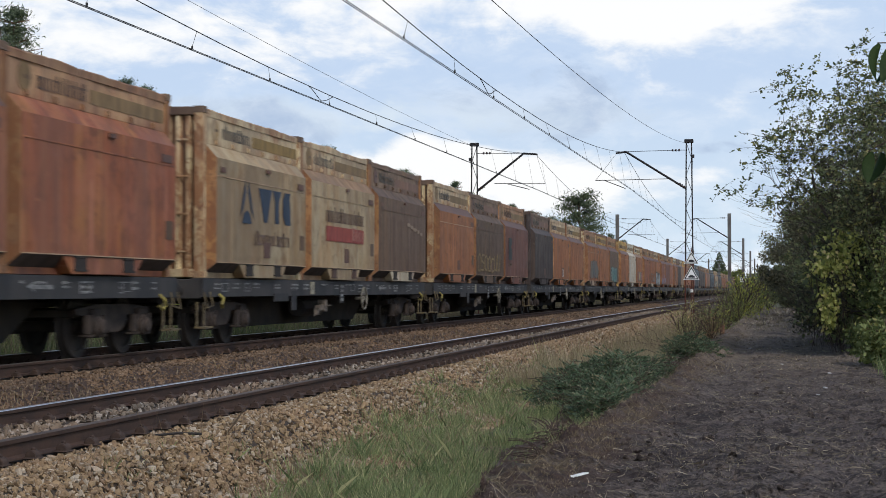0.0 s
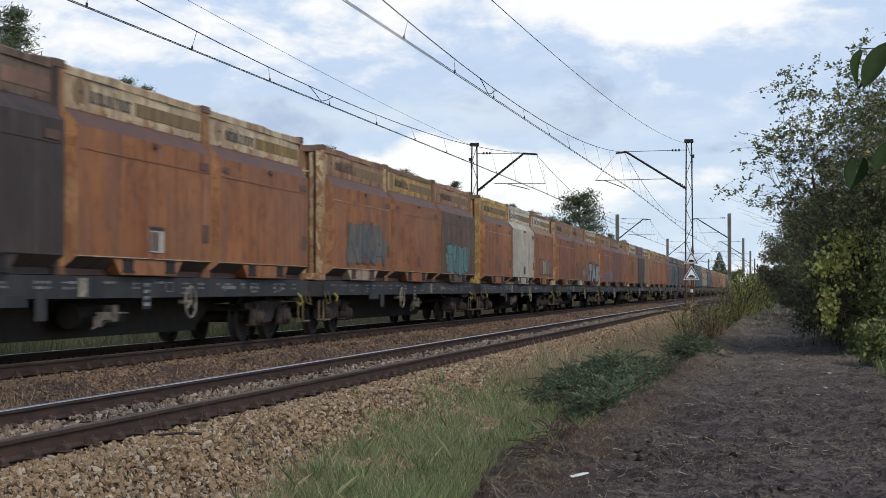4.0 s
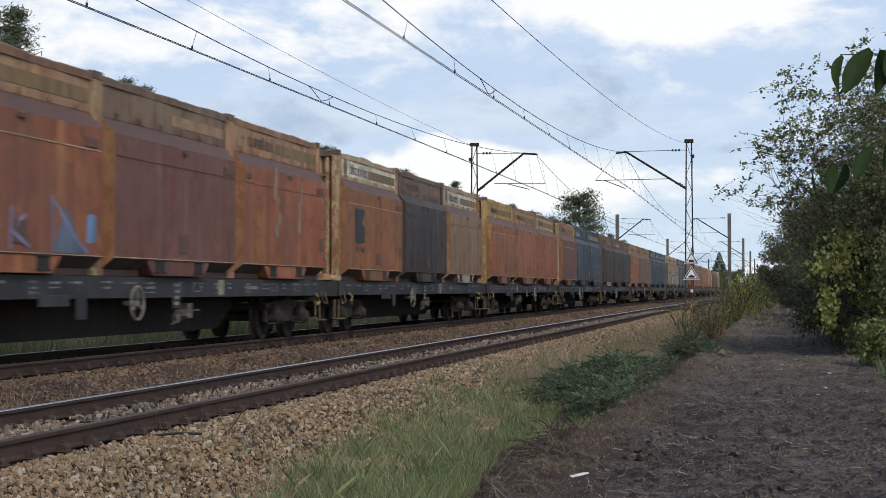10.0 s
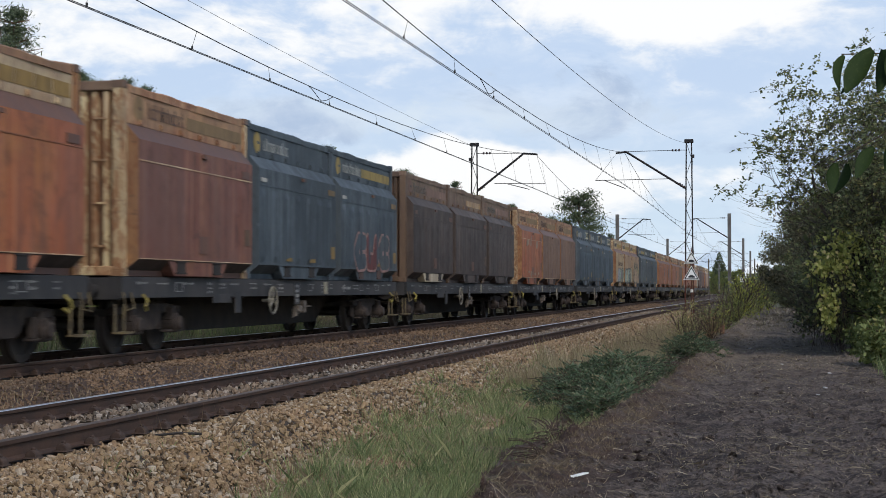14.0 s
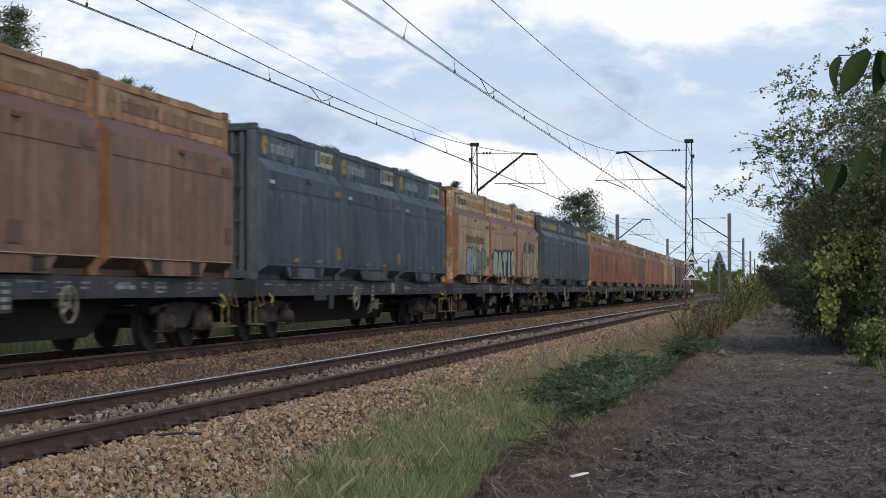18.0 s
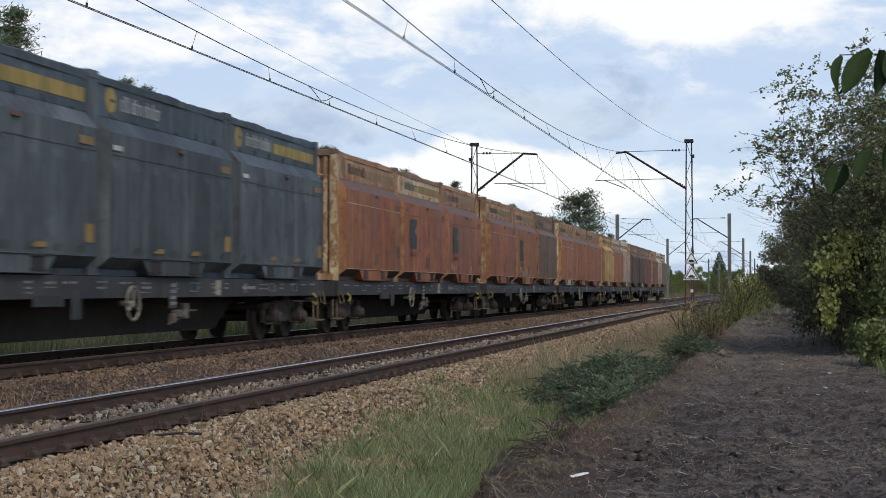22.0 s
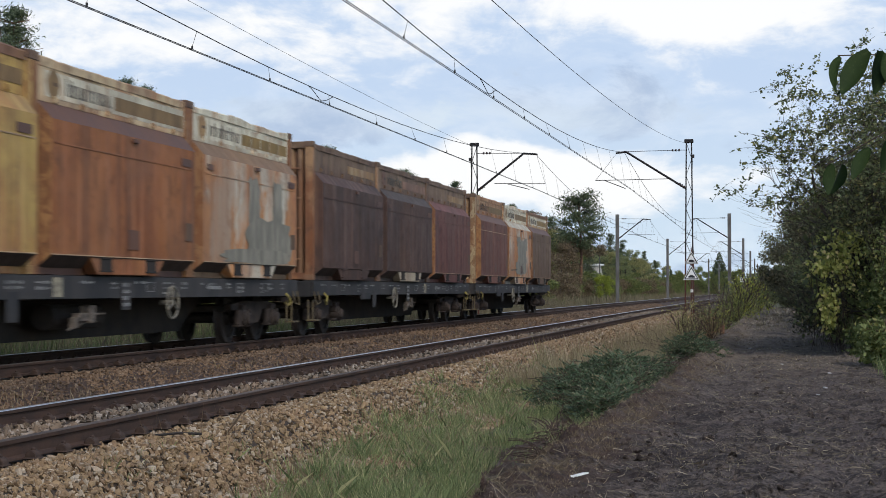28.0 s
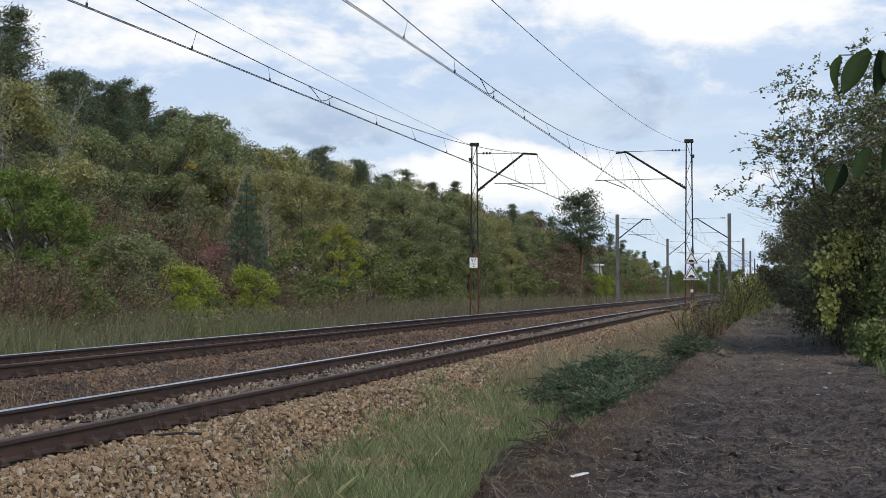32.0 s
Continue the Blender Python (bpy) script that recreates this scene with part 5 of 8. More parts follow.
LETTERS = {
    "T": (((0.0, 0.95), (1.0, 0.95)), ((0.5, 0.95), (0.5, 0.0))),
    "A": (((0.0, 0.0), (0.45, 1.0), (1.0, 0.0)), ((0.25, 0.35), (0.8, 0.35))),
    "G": (((1.0, 0.85), (0.3, 0.95), (0.05, 0.5), (0.3, 0.05), (0.95, 0.1), (0.95, 0.45), (0.55, 0.45)),),
    "S": (((1.0, 0.9), (0.2, 0.95), (0.1, 0.6), (0.9, 0.45), (0.85, 0.05), (0.0, 0.08)),),
    "N": (((0.0, 0.0), (0.1, 1.0), (0.85, 0.0), (1.0, 1.0)),),
    "P": (((0.1, 0.0), (0.1, 1.0), (0.9, 0.85), (0.85, 0.5), (0.15, 0.45)),),
    "O": (((0.15, 0.1), (0.0, 0.8), (0.6, 1.0), (1.0, 0.7), (0.85, 0.05), (0.15, 0.1)),),
    "U": (((0.0, 1.0), (0.1, 0.1), (0.8, 0.05), (0.95, 1.0)),),
    "B": (((0.1, 0.0), (0.1, 1.0), (0.8, 0.85), (0.2, 0.52), (0.95, 0.3), (0.75, 0.0), (0.1, 0.0)),),
    "E": (((0.95, 0.95), (0.1, 0.95), (0.1, 0.05), (0.95, 0.05)), ((0.1, 0.5), (0.8, 0.5))),
    "D": (((0.1, 0.0), (0.1, 1.0), (0.8, 0.8), (0.9, 0.2), (0.1, 0.0)),),
    "I": (((0.5, 0.0), (0.5, 1.0)),),
    "C": (((1.0, 0.9), (0.3, 0.95), (0.0, 0.5), (0.3, 0.05), (1.0, 0.1)),),
    "K": (((0.1, 0.0), (0.1, 1.0)), ((0.95, 1.0), (0.15, 0.45), (1.0, 0.0))),
}


def ribbon(g, pts, w, x, lift):
    """A flat painted stroke through points of the y-z plane, with round joints."""
    k = 0
    for (a, b), (c, d) in zip(pts, pts[1:]):
        ln = math.hypot(c - a, d - b) or 1e-6
        u, v = -(d - b) / ln * w / 2, (c - a) / ln * w / 2
        g.prism([(a + u, b + v), (a - u, b - v), (c - u, d - v), (c + u, d + v)], x, x + lift + k * 0.00025, "x")
        k += 1
    for a, b in pts:
        g.prism(disc(a, b, w / 2, 10), x, x + lift + k * 0.00025, "x")
        k += 1


def sprayed(box, word, y0, y1, z0, z1, fills, edge, weight=0.34, rim=0.09, seed=1, back=None, slant=0.05):
    """A sprayed word of thick strokes with an outline, over an optional sprayed ground."""
    rnd = random.Random(seed)
    x = BULGE_X + 0.012
    n = len(word)
    cell = (y1 - y0) / n
    if back:
        part("graffiti_ground", Geo().prism(blob((y0 + y1) / 2, (z0 + z1) / 2 + 0.02, (y1 - y0) * 1.04, (z1 - z0) * 1.08, rnd, 26), x, x + 0.002, "x").mesh("graffiti_ground"), back, box, "sprayed ground")
    for i, ch in enumerate(word):
        w = weight * cell
        ya, za = y0 + i * cell + w * 0.55, z0 + w * 0.4 + rnd.uniform(-0.05, 0.05)
        yw, zh = cell - w * 1.0, (z1 - z0) - w * 0.8 + rnd.uniform(-0.06, 0.06)
        lines = [[(ya + p * yw + slant * (q - 0.5) + rnd.uniform(-0.02, 0.02), za + q * zh + rnd.uniform(-0.02, 0.02)) for p, q in line] for line in LETTERS[ch]]
        outer, inner = Geo(), Geo()
        for line in lines:
            if rim:
                ribbon(outer, line, w + rim * 2, x, 0.003 + (i % 2) * 0.0002)
            ribbon(inner, line, w, x, 0.0075 + (i % 2) * 0.0003)
        if rim:
            tagged(part("graffiti_outline", outer.mesh("graffiti_outline"), edge, box), label="sprayed outline", kind="stuff")
        tagged(part("graffiti_fill", inner.mesh("graffiti_fill"), fills[i % len(fills)], box), label="sprayed colour", kind="stuff")


def scribble(box, lines, w, material, label="thin sprayed line"):
    g = Geo()
    for line in lines:
        ribbon(g, line, w, BULGE_X + 0.012, 0.005)
    tagged(part("graffiti_line", g.mesh("graffiti_line"), material, box), label=label, kind="stuff")


dark_blue, red_sign, ghost = spray("dark_blue", (0.03, 0.045, 0.075)), spray("faded_red", (0.30, 0.060, 0.042)), spray("faded_brown", (0.15, 0.095, 0.065))
silver, black, sky_blue = spray("silver", (0.33, 0.34, 0.33)), spray("black", (0.03, 0.03, 0.035)), spray("light_blue", (0.17, 0.28, 0.44))
teal, mint, pink = spray("teal", (0.13, 0.25, 0.235)), spray("mint", (0.26, 0.34, 0.27)), spray("salmon_pink", (0.36, 0.15, 0.12))
straw_yellow, lilac, ochre = spray("straw_yellow", (0.36, 0.30, 0.16)), spray("lilac_grey", (0.21, 0.19, 0.21)), spray("ochre", (0.26, 0.16, 0.045))
bright_yellow, pale_word, rust_word = spray("traffic_yellow", (0.30, 0.21, 0.055)), spray("pale_grey", (0.30, 0.31, 0.30)), spray("rust_brown", (0.115, 0.068, 0.046))
chalk, charcoal = spray("chalk_white", (0.50, 0.48, 0.43)), spray("charcoal", (0.040, 0.046, 0.042))
dim_ochre, grey_word = spray("dim_ochre", (0.225, 0.140, 0.060)), spray("grey_word", (0.105, 0.088, 0.072))

for (i, j), box in BOXES.items():
    paint, band = TRAIN[i][j][0], TRAIN[i][j][1]
    seed = i * 3 + j
    if paint in ("slate", "coal"):
        crest(box, bright_yellow, M["slate"], pale_word, bright_yellow, seed, None, i != 13 and seed % 3 != 1)
        for y in (-0.85, 0.88):
            decal(box, "yellow_tag", ochre, rect(y, 0.40, 0.42, 0.075), "yellow marking")
        decal(box, "yellow_tag", ochre, rect(2.50, 0.60, 0.40, 0.27), "dull ochre square marking")
        decal(box, "white_tag", chalk, rect(-2.55, 1.90, 0.36, 0.075), "small white marking")
        decal(box, "pale_tag", dim_ochre, rect(2.42, 1.92, 0.52, 0.12), "dull marking")
        if i == 13:
            decal(box, "sticker", spray("sticker_cream", (0.42, 0.37, 0.24)), rect(2.08, 2.68, 1.42, 0.37), "cream sticker with dark bars", 0.008, True)
            decal(box, "sticker_block", spray("sticker_blue", (0.07, 0.14, 0.20)), rect(1.58, 2.68, 0.26, 0.28), "blue block", 0.011, True)
            g = Geo()
            word_bars(g, POST_X - 0.023, 1.84, 2.68, 0.85, 0.17, random.Random(seed), 0.05)
            tagged(part("worn_word", g.mesh("worn_word"), charcoal, box), label="dark bars", kind="stuff")
    elif band == "band_brown":
        if seed % 2:
            crest(box, M["shoulder"], M["darkbrown"], grey_word, M["stripe_brown"], seed)
        else:
            decal(box, "stripe", M["stripe"], rect(1.4, 2.60, 2.6, 0.18), "faded stripe", 0.005, True)
    else:
        bright = band in ("band_cream", "band_white")
        crest(box, M["stripe"] if seed % 2 else dim_ochre, M["brown"], grey_word if bright else rust_word, (spray("worn_yellow", (0.33, 0.205, 0.045)) if i == 14 else ochre) if bright and (seed % 2 or i == 14) else dim_ochre, seed, M["band_white"] if bright and i in (5, 8, 19, 21) else None, True, (1, 1, 5)[seed % 3] if bright else 1)
    if paint not in ("slate", "coal"):
        if seed % 4 != 1:
            decal(box, "dark_tag", M["brown"], rect(2.55, 0.75, 0.32, 0.30), "dark worn tag")
        decal(box, "dark_tag", M["shoulder"], rect(2.45, 1.90, 0.46, 0.13), "dark worn tag")
        if seed % 3 != 2:
            decal(box, "dark_tag", M["shoulder"], rect(0.12, 0.55, 0.42, 0.30), "dark worn square")
        if seed % 2:
            decal(box, "dark_tag", M["shoulder"], rect(-2.5, 1.92, 0.30, 0.10), "dark worn tag")
    decal(box, "latch", M["shoulder"], rect(0.15, SHOULDER_Z - 0.06, 0.22, 0.06), "small latch", 0.035)

b = BOXES[1, 0]
decal(b, "emblem", dark_blue, [(-1.42, 1.02), (-0.86, 1.02), (-0.95, 1.20), (-1.14, 1.27), (-1.33, 1.20)], "dark blue emblem")
decal(b, "emblem", dark_blue, [(-1.55, 1.12), (-1.34, 1.30), (-1.20, 1.60), (-1.22, 1.82), (-1.40, 1.50)], "dark blue emblem")
decal(b, "emblem", dark_blue, [(-0.73, 1.12), (-0.94, 1.30), (-1.08, 1.60), (-1.06, 1.82), (-0.88, 1.50)], "dark blue emblem")
for outline in ([(-0.42, 1.72), (0.42, 1.72), (0.12, 1.08), (-0.10, 1.08)], [(0.48, 1.72), (1.06, 1.72), (0.90, 1.50), (0.90, 1.08), (0.62, 1.08), (0.62, 1.50)], [(1.18, 1.24), (1.32, 1.08), (1.70, 1.08), (1.70, 1.40), (1.62, 1.60), (1.68, 1.72), (1.30, 1.72), (1.18, 1.58)]):
    decal(b, "logo_block", dark_blue, outline, "dark blue block")
g = Geo()
word_bars(g, BULGE_X + 0.013, -0.65, 0.74, 2.3, 0.20, random.Random(31), 0.05)
tagged(part("worn_word", g.mesh("worn_word"), ghost, b), label="faded grey bars", kind="stuff")
b = BOXES[1, 1]
decal(b, "red_sign", red_sign, rect(0.02, 1.03, 3.4, 0.33), "faded red bar")
g = Geo()
word_bars(g, BULGE_X + 0.013, -1.66, 1.41, 3.38, 0.25, random.Random(32), 0.05)
tagged(part("worn_word", g.mesh("worn_word"), ghost, b), label="faded brown bars", kind="stuff")
g = Geo()
word_bars(g, BULGE_X + 0.018, 0.62, 1.03, 1.0, 0.22, random.Random(33), 0.06)
tagged(part("worn_word", g.mesh("worn_word"), pink, b), label="pale red bars", kind="stuff")
decal(b, "worn_panel", M["umber"], rect(0.1, 0.60, 0.4, 0.24), "rusty worn patch")
for k in range(5):
    r = random.Random(300 + k)
    decal(BOXES[1, 2], "bare_patch", spray("pale_peeling", (0.30, 0.22, 0.15)), blob(0.6 + 0.4 * k, 1.52 - 0.05 * k, r.uniform(0.25, 0.5), 0.10, r, 14), "pale scraped patch", 0.004 + k * 0.0004)
b = BOXES[3, 1]
decal(b, "sticker", chalk, rect(0.22, 0.55, 0.62, 0.34), "white sticker")
decal(b, "sticker", charcoal, rect(0.22, 0.76, 0.62, 0.05), "dark sticker edge")
sprayed(BOXES[2, 1], "OSOOCUU", -2.65, 2.0, 0.40, 1.0, (spray("pale_straw", (0.26, 0.19, 0.09)),), black, 0.10, 0.0, 1)
sprayed(BOXES[4, 0], "NKA", -1.6, 2.2, 0.40, 1.30, (spray("grey_green", (0.15, 0.15, 0.13)), spray("slate_spray", (0.10, 0.11, 0.11))), spray("dark_spray", (0.055, 0.055, 0.055)), 0.20, 0.03, 2, spray("grey_wash", (0.17, 0.13, 0.10)))
sprayed(BOXES[4, 2], "TUBU", -2.0, 1.6, 0.30, 1.10, (teal, spray("deep_teal", (0.085, 0.19, 0.185)), teal), spray("dark_teal", (0.035, 0.055, 0.06)), 0.30, 0.045, 3, spray("pale_aqua", (0.20, 0.255, 0.225)), 0.02)
sprayed(BOXES[5, 2], "EDIB", -1.9, 2.4, 0.45, 1.02, (spray("dull_rose", (0.27, 0.10, 0.075)), straw_yellow, spray("dull_lilac", (0.18, 0.15, 0.15))), spray("dark_spray", (0.055, 0.055, 0.055)), 0.26, 0.05, 4, spray("grey_wash_pale", (0.22, 0.19, 0.15)))
sprayed(BOXES[6, 1], "SCKS", -2.5, 2.0, 0.40, 1.08, (spray("thin_dark", (0.150, 0.095, 0.070)),), black, 0.09, 0.0, 5)
sprayed(BOXES[6, 1], "BA", 0.6, 2.6, 0.42, 0.85, (spray("faint_silver", (0.27, 0.24, 0.22)),), black, 0.16, 0.0, 15)
sprayed(BOXES[6, 2], "TAG", -2.65, 2.45, 0.22, 1.14, (silver, silver, silver), spray("matt_black", (0.035, 0.033, 0.035)), 0.20, 0.13, 6, spray("matt_black", (0.035, 0.033, 0.035)))
for y, z, w, h in ((-2.45, 0.45, 0.5, 0.32), (0.25, 0.85, 0.30, 0.36), (2.3, 0.75, 0.4, 0.5), (-0.9, 0.32, 0.4, 0.16)):
    decal(BOXES[6, 2], "graffiti_patch", sky_blue, blob(y, z, w, h, random.Random(int(y * 10) + 40)), "light blue spray", 0.002)
lilac_line, dusk_blue = spray("lilac_line", (0.25, 0.25, 0.40)), spray("dusk_blue", (0.12, 0.15, 0.20))
decal(BOXES[7, 0], "graffiti_patch", dusk_blue, [(-2.2, 0.30), (-1.2, 0.30), (-1.5, 0.72), (-2.0, 0.75)], "dark blue spray", 0.003)
decal(BOXES[7, 0], "graffiti_patch", dusk_blue, [(1.15, 0.30), (2.2, 0.30), (1.55, 0.95)], "dark blue spray", 0.003)
decal(BOXES[7, 0], "graffiti_patch", sky_blue, blob(2.45, 0.66, 0.34, 0.42, random.Random(41)), "light blue spray", 0.003)
scribble(BOXES[7, 0], [[(-2.55, 0.88), (-2.42, 0.32)], [(-2.5, 0.75), (-1.7, 0.72), (-1.3, 0.34)], [(-1.05, 0.36), (-0.8, 0.80), (-0.5, 0.62), (-0.62, 0.34), (-1.0, 0.36)], [(-0.1, 0.85), (-0.15, 0.34)], [(0.3, 0.78), (-0.12, 0.56), (0.4, 0.36)], [(1.1, 1.05), (1.14, 0.32)], [(1.2, 0.98), (2.0, 0.45), (2.3, 0.32)]], 0.05, lilac_line)
for k in range(9):
    r = random.Random(80 + k)
    peel = spray("pale_peeling", (0.33, 0.245, 0.16))
    decal(BOXES[7, 2], "bare_patch", peel, blob((-0.75, 0.95)[k % 2] + r.uniform(-0.2, 0.25), 2.0 - 0.12 * k + r.uniform(-0.1, 0.05), r.uniform(0.10, 0.26), r.uniform(0.14, 0.42), r, 18), "pale peeling patch", 0.004 + k * 0.0004)
    decal(BOXES[12, 0], "bare_patch", peel, blob(r.uniform(-1.6, 1.6), r.uniform(1.55, 1.85), r.uniform(0.12, 0.5), r.uniform(0.10, 0.30), r, 14), "pale peeling patch", 0.004 + k * 0.0004)
    decal(BOXES[12, 0], "bare_patch", peel, blob(r.uniform(-1.2, 1.8), r.uniform(0.32, 0.50), r.uniform(0.15, 0.45), r.uniform(0.06, 0.16), r, 14), "pale peeling patch", 0.004 + k * 0.0004)
    decal(BOXES[17, 1], "bare_patch", spray("bare_primer", (0.30, 0.215, 0.135)), blob(r.uniform(-2.1, -0.3), r.uniform(0.33, 0.62), r.uniform(0.2, 0.6), r.uniform(0.06, 0.22), r, 14), "pale scraped patch", 0.003 + k * 0.0004)
for key in ((8, 0), (16, 1), (16, 2), (17, 1), (2, 2)):
    decal(BOXES[key], "dark_square", charcoal, [(-2.14, 0.90), (-1.30, 0.90), (-1.30, 1.28), (-1.62, 1.36), (-1.30, 1.56), (-1.30, 1.70), (-2.14, 1.70)], "dark painted square with a notch")
    g = Geo()
    word_bars(g, BULGE_X + 0.013, -2.1, 0.74, 0.78, 0.13, random.Random(50), 0.05)
    tagged(part("worn_word", g.mesh("worn_word"), M["brown"], BOXES[key]), label="faded dark bars", kind="stuff")
for y, z in ((-2.3, 0.5), (-2.0, 0.42), (0.9, 0.44)):
    decal(BOXES[16, 2], "paint_splash", straw_yellow, blob(y, z, 0.22, 0.24, random.Random(int(z * 100))), "pale yellow paint splash")
sprayed(BOXES[10, 2], "CUC", -1.7, 1.9, 0.30, 1.08, (M["slate"], spray("wine_red", (0.13, 0.035, 0.03)), M["coal"]), spray("dull_salmon", (0.33, 0.19, 0.165)), 0.30, 0.06, 8)
sprayed(BOXES[14, 0], "SNPP", -1.6, 2.2, 0.30, 1.14, (spray("pale_lilac", (0.33, 0.32, 0.36)), mint, lilac, spray("dull_green", (0.16, 0.19, 0.13))), spray("dark_olive", (0.045, 0.046, 0.042)), 0.31, 0.06, 9)
for y, c in ((-2.3, pink), (-2.45, mint)):
    decal(BOXES[14, 0], "graffiti_patch", c, blob(y, 0.62 if c is pink else 0.9, 0.40, 0.36, random.Random(9)), "faint sprayed patch", 0.002)
sprayed(BOXES[14, 1], "SATIO", -2.55, 2.6, 0.30, 1.18, (spray("pale_mint", (0.34, 0.41, 0.34)), spray("pale_cream", (0.42, 0.38, 0.26)), spray("pale_mint", (0.34, 0.41, 0.34))), spray("dark_navy", (0.030, 0.036, 0.042)), 0.36, 0.09, 10, spray("dark_navy", (0.030, 0.036, 0.042)))
decal(BOXES[14, 2], "graffiti_ground", spray("moss", (0.095, 0.105, 0.050)), blob(0.15, 0.72, 4.7, 0.85, random.Random(21), 30), "dark green sprayed ground", 0.001)
sprayed(BOXES[14, 2], "OEDA", -1.75, 2.35, 0.31, 1.30, (spray("dull_pink", (0.36, 0.24, 0.165)), spray("pale_sand", (0.40, 0.29, 0.19))), spray("faded_black", (0.032, 0.034, 0.030)), 0.34, 0.055, 11, spray("acid_green", (0.25, 0.27, 0.075)))
for y, h in ((-1.2, 0.34), (-0.9, 0.45), (0.1, 0.42), (0.45, 0.42), (1.0, 0.40), (1.5, 0.36)):
    decal(BOXES[14, 2], "logo_block", charcoal, [(y - 0.14, 1.25), (y + 0.14, 1.25), (y + 0.10, 1.25 + h), (y - 0.10, 1.25 + h)], "dark faded block")
g = Geo()
word_bars(g, BULGE_X + 0.013, -1.6, 1.42, 3.4, 0.22, random.Random(34), 0.045)
tagged(part("worn_word", g.mesh("worn_word"), ghost, BOXES[14, 0]), label="faded brown bars", kind="stuff")
decal(BOXES[21, 2], "bare_patch", spray("dull_scrape", (0.19, 0.15, 0.13)), blob(-2.45, 0.45, 0.22, 0.35, random.Random(12)), "pale scrape")
scribble(BOXES[21, 1], [[(-2.5, 0.52), (-1.0, 0.55)], [(0.2, 0.45), (0.3, 0.75), (0.5, 0.40)]], 0.04, charcoal)
grey_film = spray("grey_film", (0.27, 0.25, 0.20))
for y, z, w, h in ((0.35, 1.05, 2.3, 1.25), (0.0, 0.62, 2.9, 0.5), (1.2, 1.55, 1.0, 0.5), (-0.5, 1.6, 1.0, 0.45)):
    decal(BOXES[21, 1], "grey_patch", grey_film, blob(y, z, w, h, random.Random(int(w * 100)), 26), "smooth grey film", 0.002 + 0.0003 * w)
for y, z, w, h in ((1.0, 0.72, 3.0, 0.85), (0.0, 1.35, 0.7, 1.1), (1.5, 1.35, 0.6, 1.1), (0.3, 0.42, 4.2, 0.28)):
    decal(BOXES[19, 2], "grey_patch", grey_film, blob(y, z, w, h, random.Random(int(w * 90)), 26), "smooth grey film", 0.002 + 0.0003 * w)
# white lamp panels on the tail
for x in (-1.0, 1.0):
    part("tail_plate", Geo().box(x, -9.46, 1.30, 0.30, 0.03, 0.24).mesh("tail_plate", 0.005), M["white_paint"], WAGONS[-1], "white tail plate")


# ---- vegetation ----


def limb(g, p, d, length, r, depth, tips, rnd, spread=0.6, n=4, rise=0.15):
    """A tapered branch that splits; collects its tips."""
    q = p
    for k in range(3):
        d = (d + Vector((rnd.gauss(0, 0.14), rnd.gauss(0, 0.14), rnd.gauss(rise, 0.10)))).normalized()
        e = q + d * length / 3
        g.tube(q, e, r * (1 - 0.25 * k), r * (1 - 0.25 * (k + 1)), n)
        q = e
        if depth > 0 and k > 0:
            for _ in range(2):
                s = (d + Vector((rnd.gauss(0, spread), rnd.gauss(0, spread), rnd.gauss(0.05, spread * 0.7)))).normalized()
                limb(g, q, s, length * rnd.uniform(0.55, 0.8), r * 0.45, depth - 1, tips, rnd, spread, max(3, n - 1), rise)
    tips.append(q)


def pine_tree(h, leaves, leaf, seed, start=0.45):
    rnd, g = random.Random(seed), Geo()
    gr = np.random.default_rng(seed)
    r = h * 0.013
    g.tube((0, 0, -0.3), (0, 0, h * 0.6), r, r * 0.7, 7)
    g.tube((0, 0, h * 0.6), (0.05 * h * rnd.uniform(-1, 1), 0, h * 0.96), r * 0.7, r * 0.15, 6)
    tips = []
    z = h * start
    while z < h * 0.97:
        u = (z / h - start) / (1 - start)
        for _ in range(rnd.choice((2, 3, 3))):
            a = rnd.uniform(0, 6.283)
            reach = h * 0.24 * (1 - 0.72 * u) * rnd.uniform(0.6, 1.15)
            e = Vector((math.cos(a) * reach, math.sin(a) * reach, z + reach * rnd.uniform(0.05, 0.45)))
            g.tube((0, 0, z), e, r * 0.28, r * 0.08, 4)
            for k in (0.45, 0.62, 0.78, 0.9, 1.0):
                tips.append(Vector((0, 0, z)).lerp(e, k) + Vector((rnd.gauss(0, 0.25), rnd.gauss(0, 0.25), rnd.uniform(0, 0.3))))
        z += h * 0.035
    t = np.array([tuple(x) for x in tips])
    c = t[gr.integers(0, len(t), leaves)] + gr.normal(size=(leaves, 3)) * np.array((0.30, 0.30, 0.17))
    v, f = cards(c, leaf, aspect=2.4, up=0.5, g=gr)
    return g.mesh("trunk"), raw_mesh("crown", v, f)


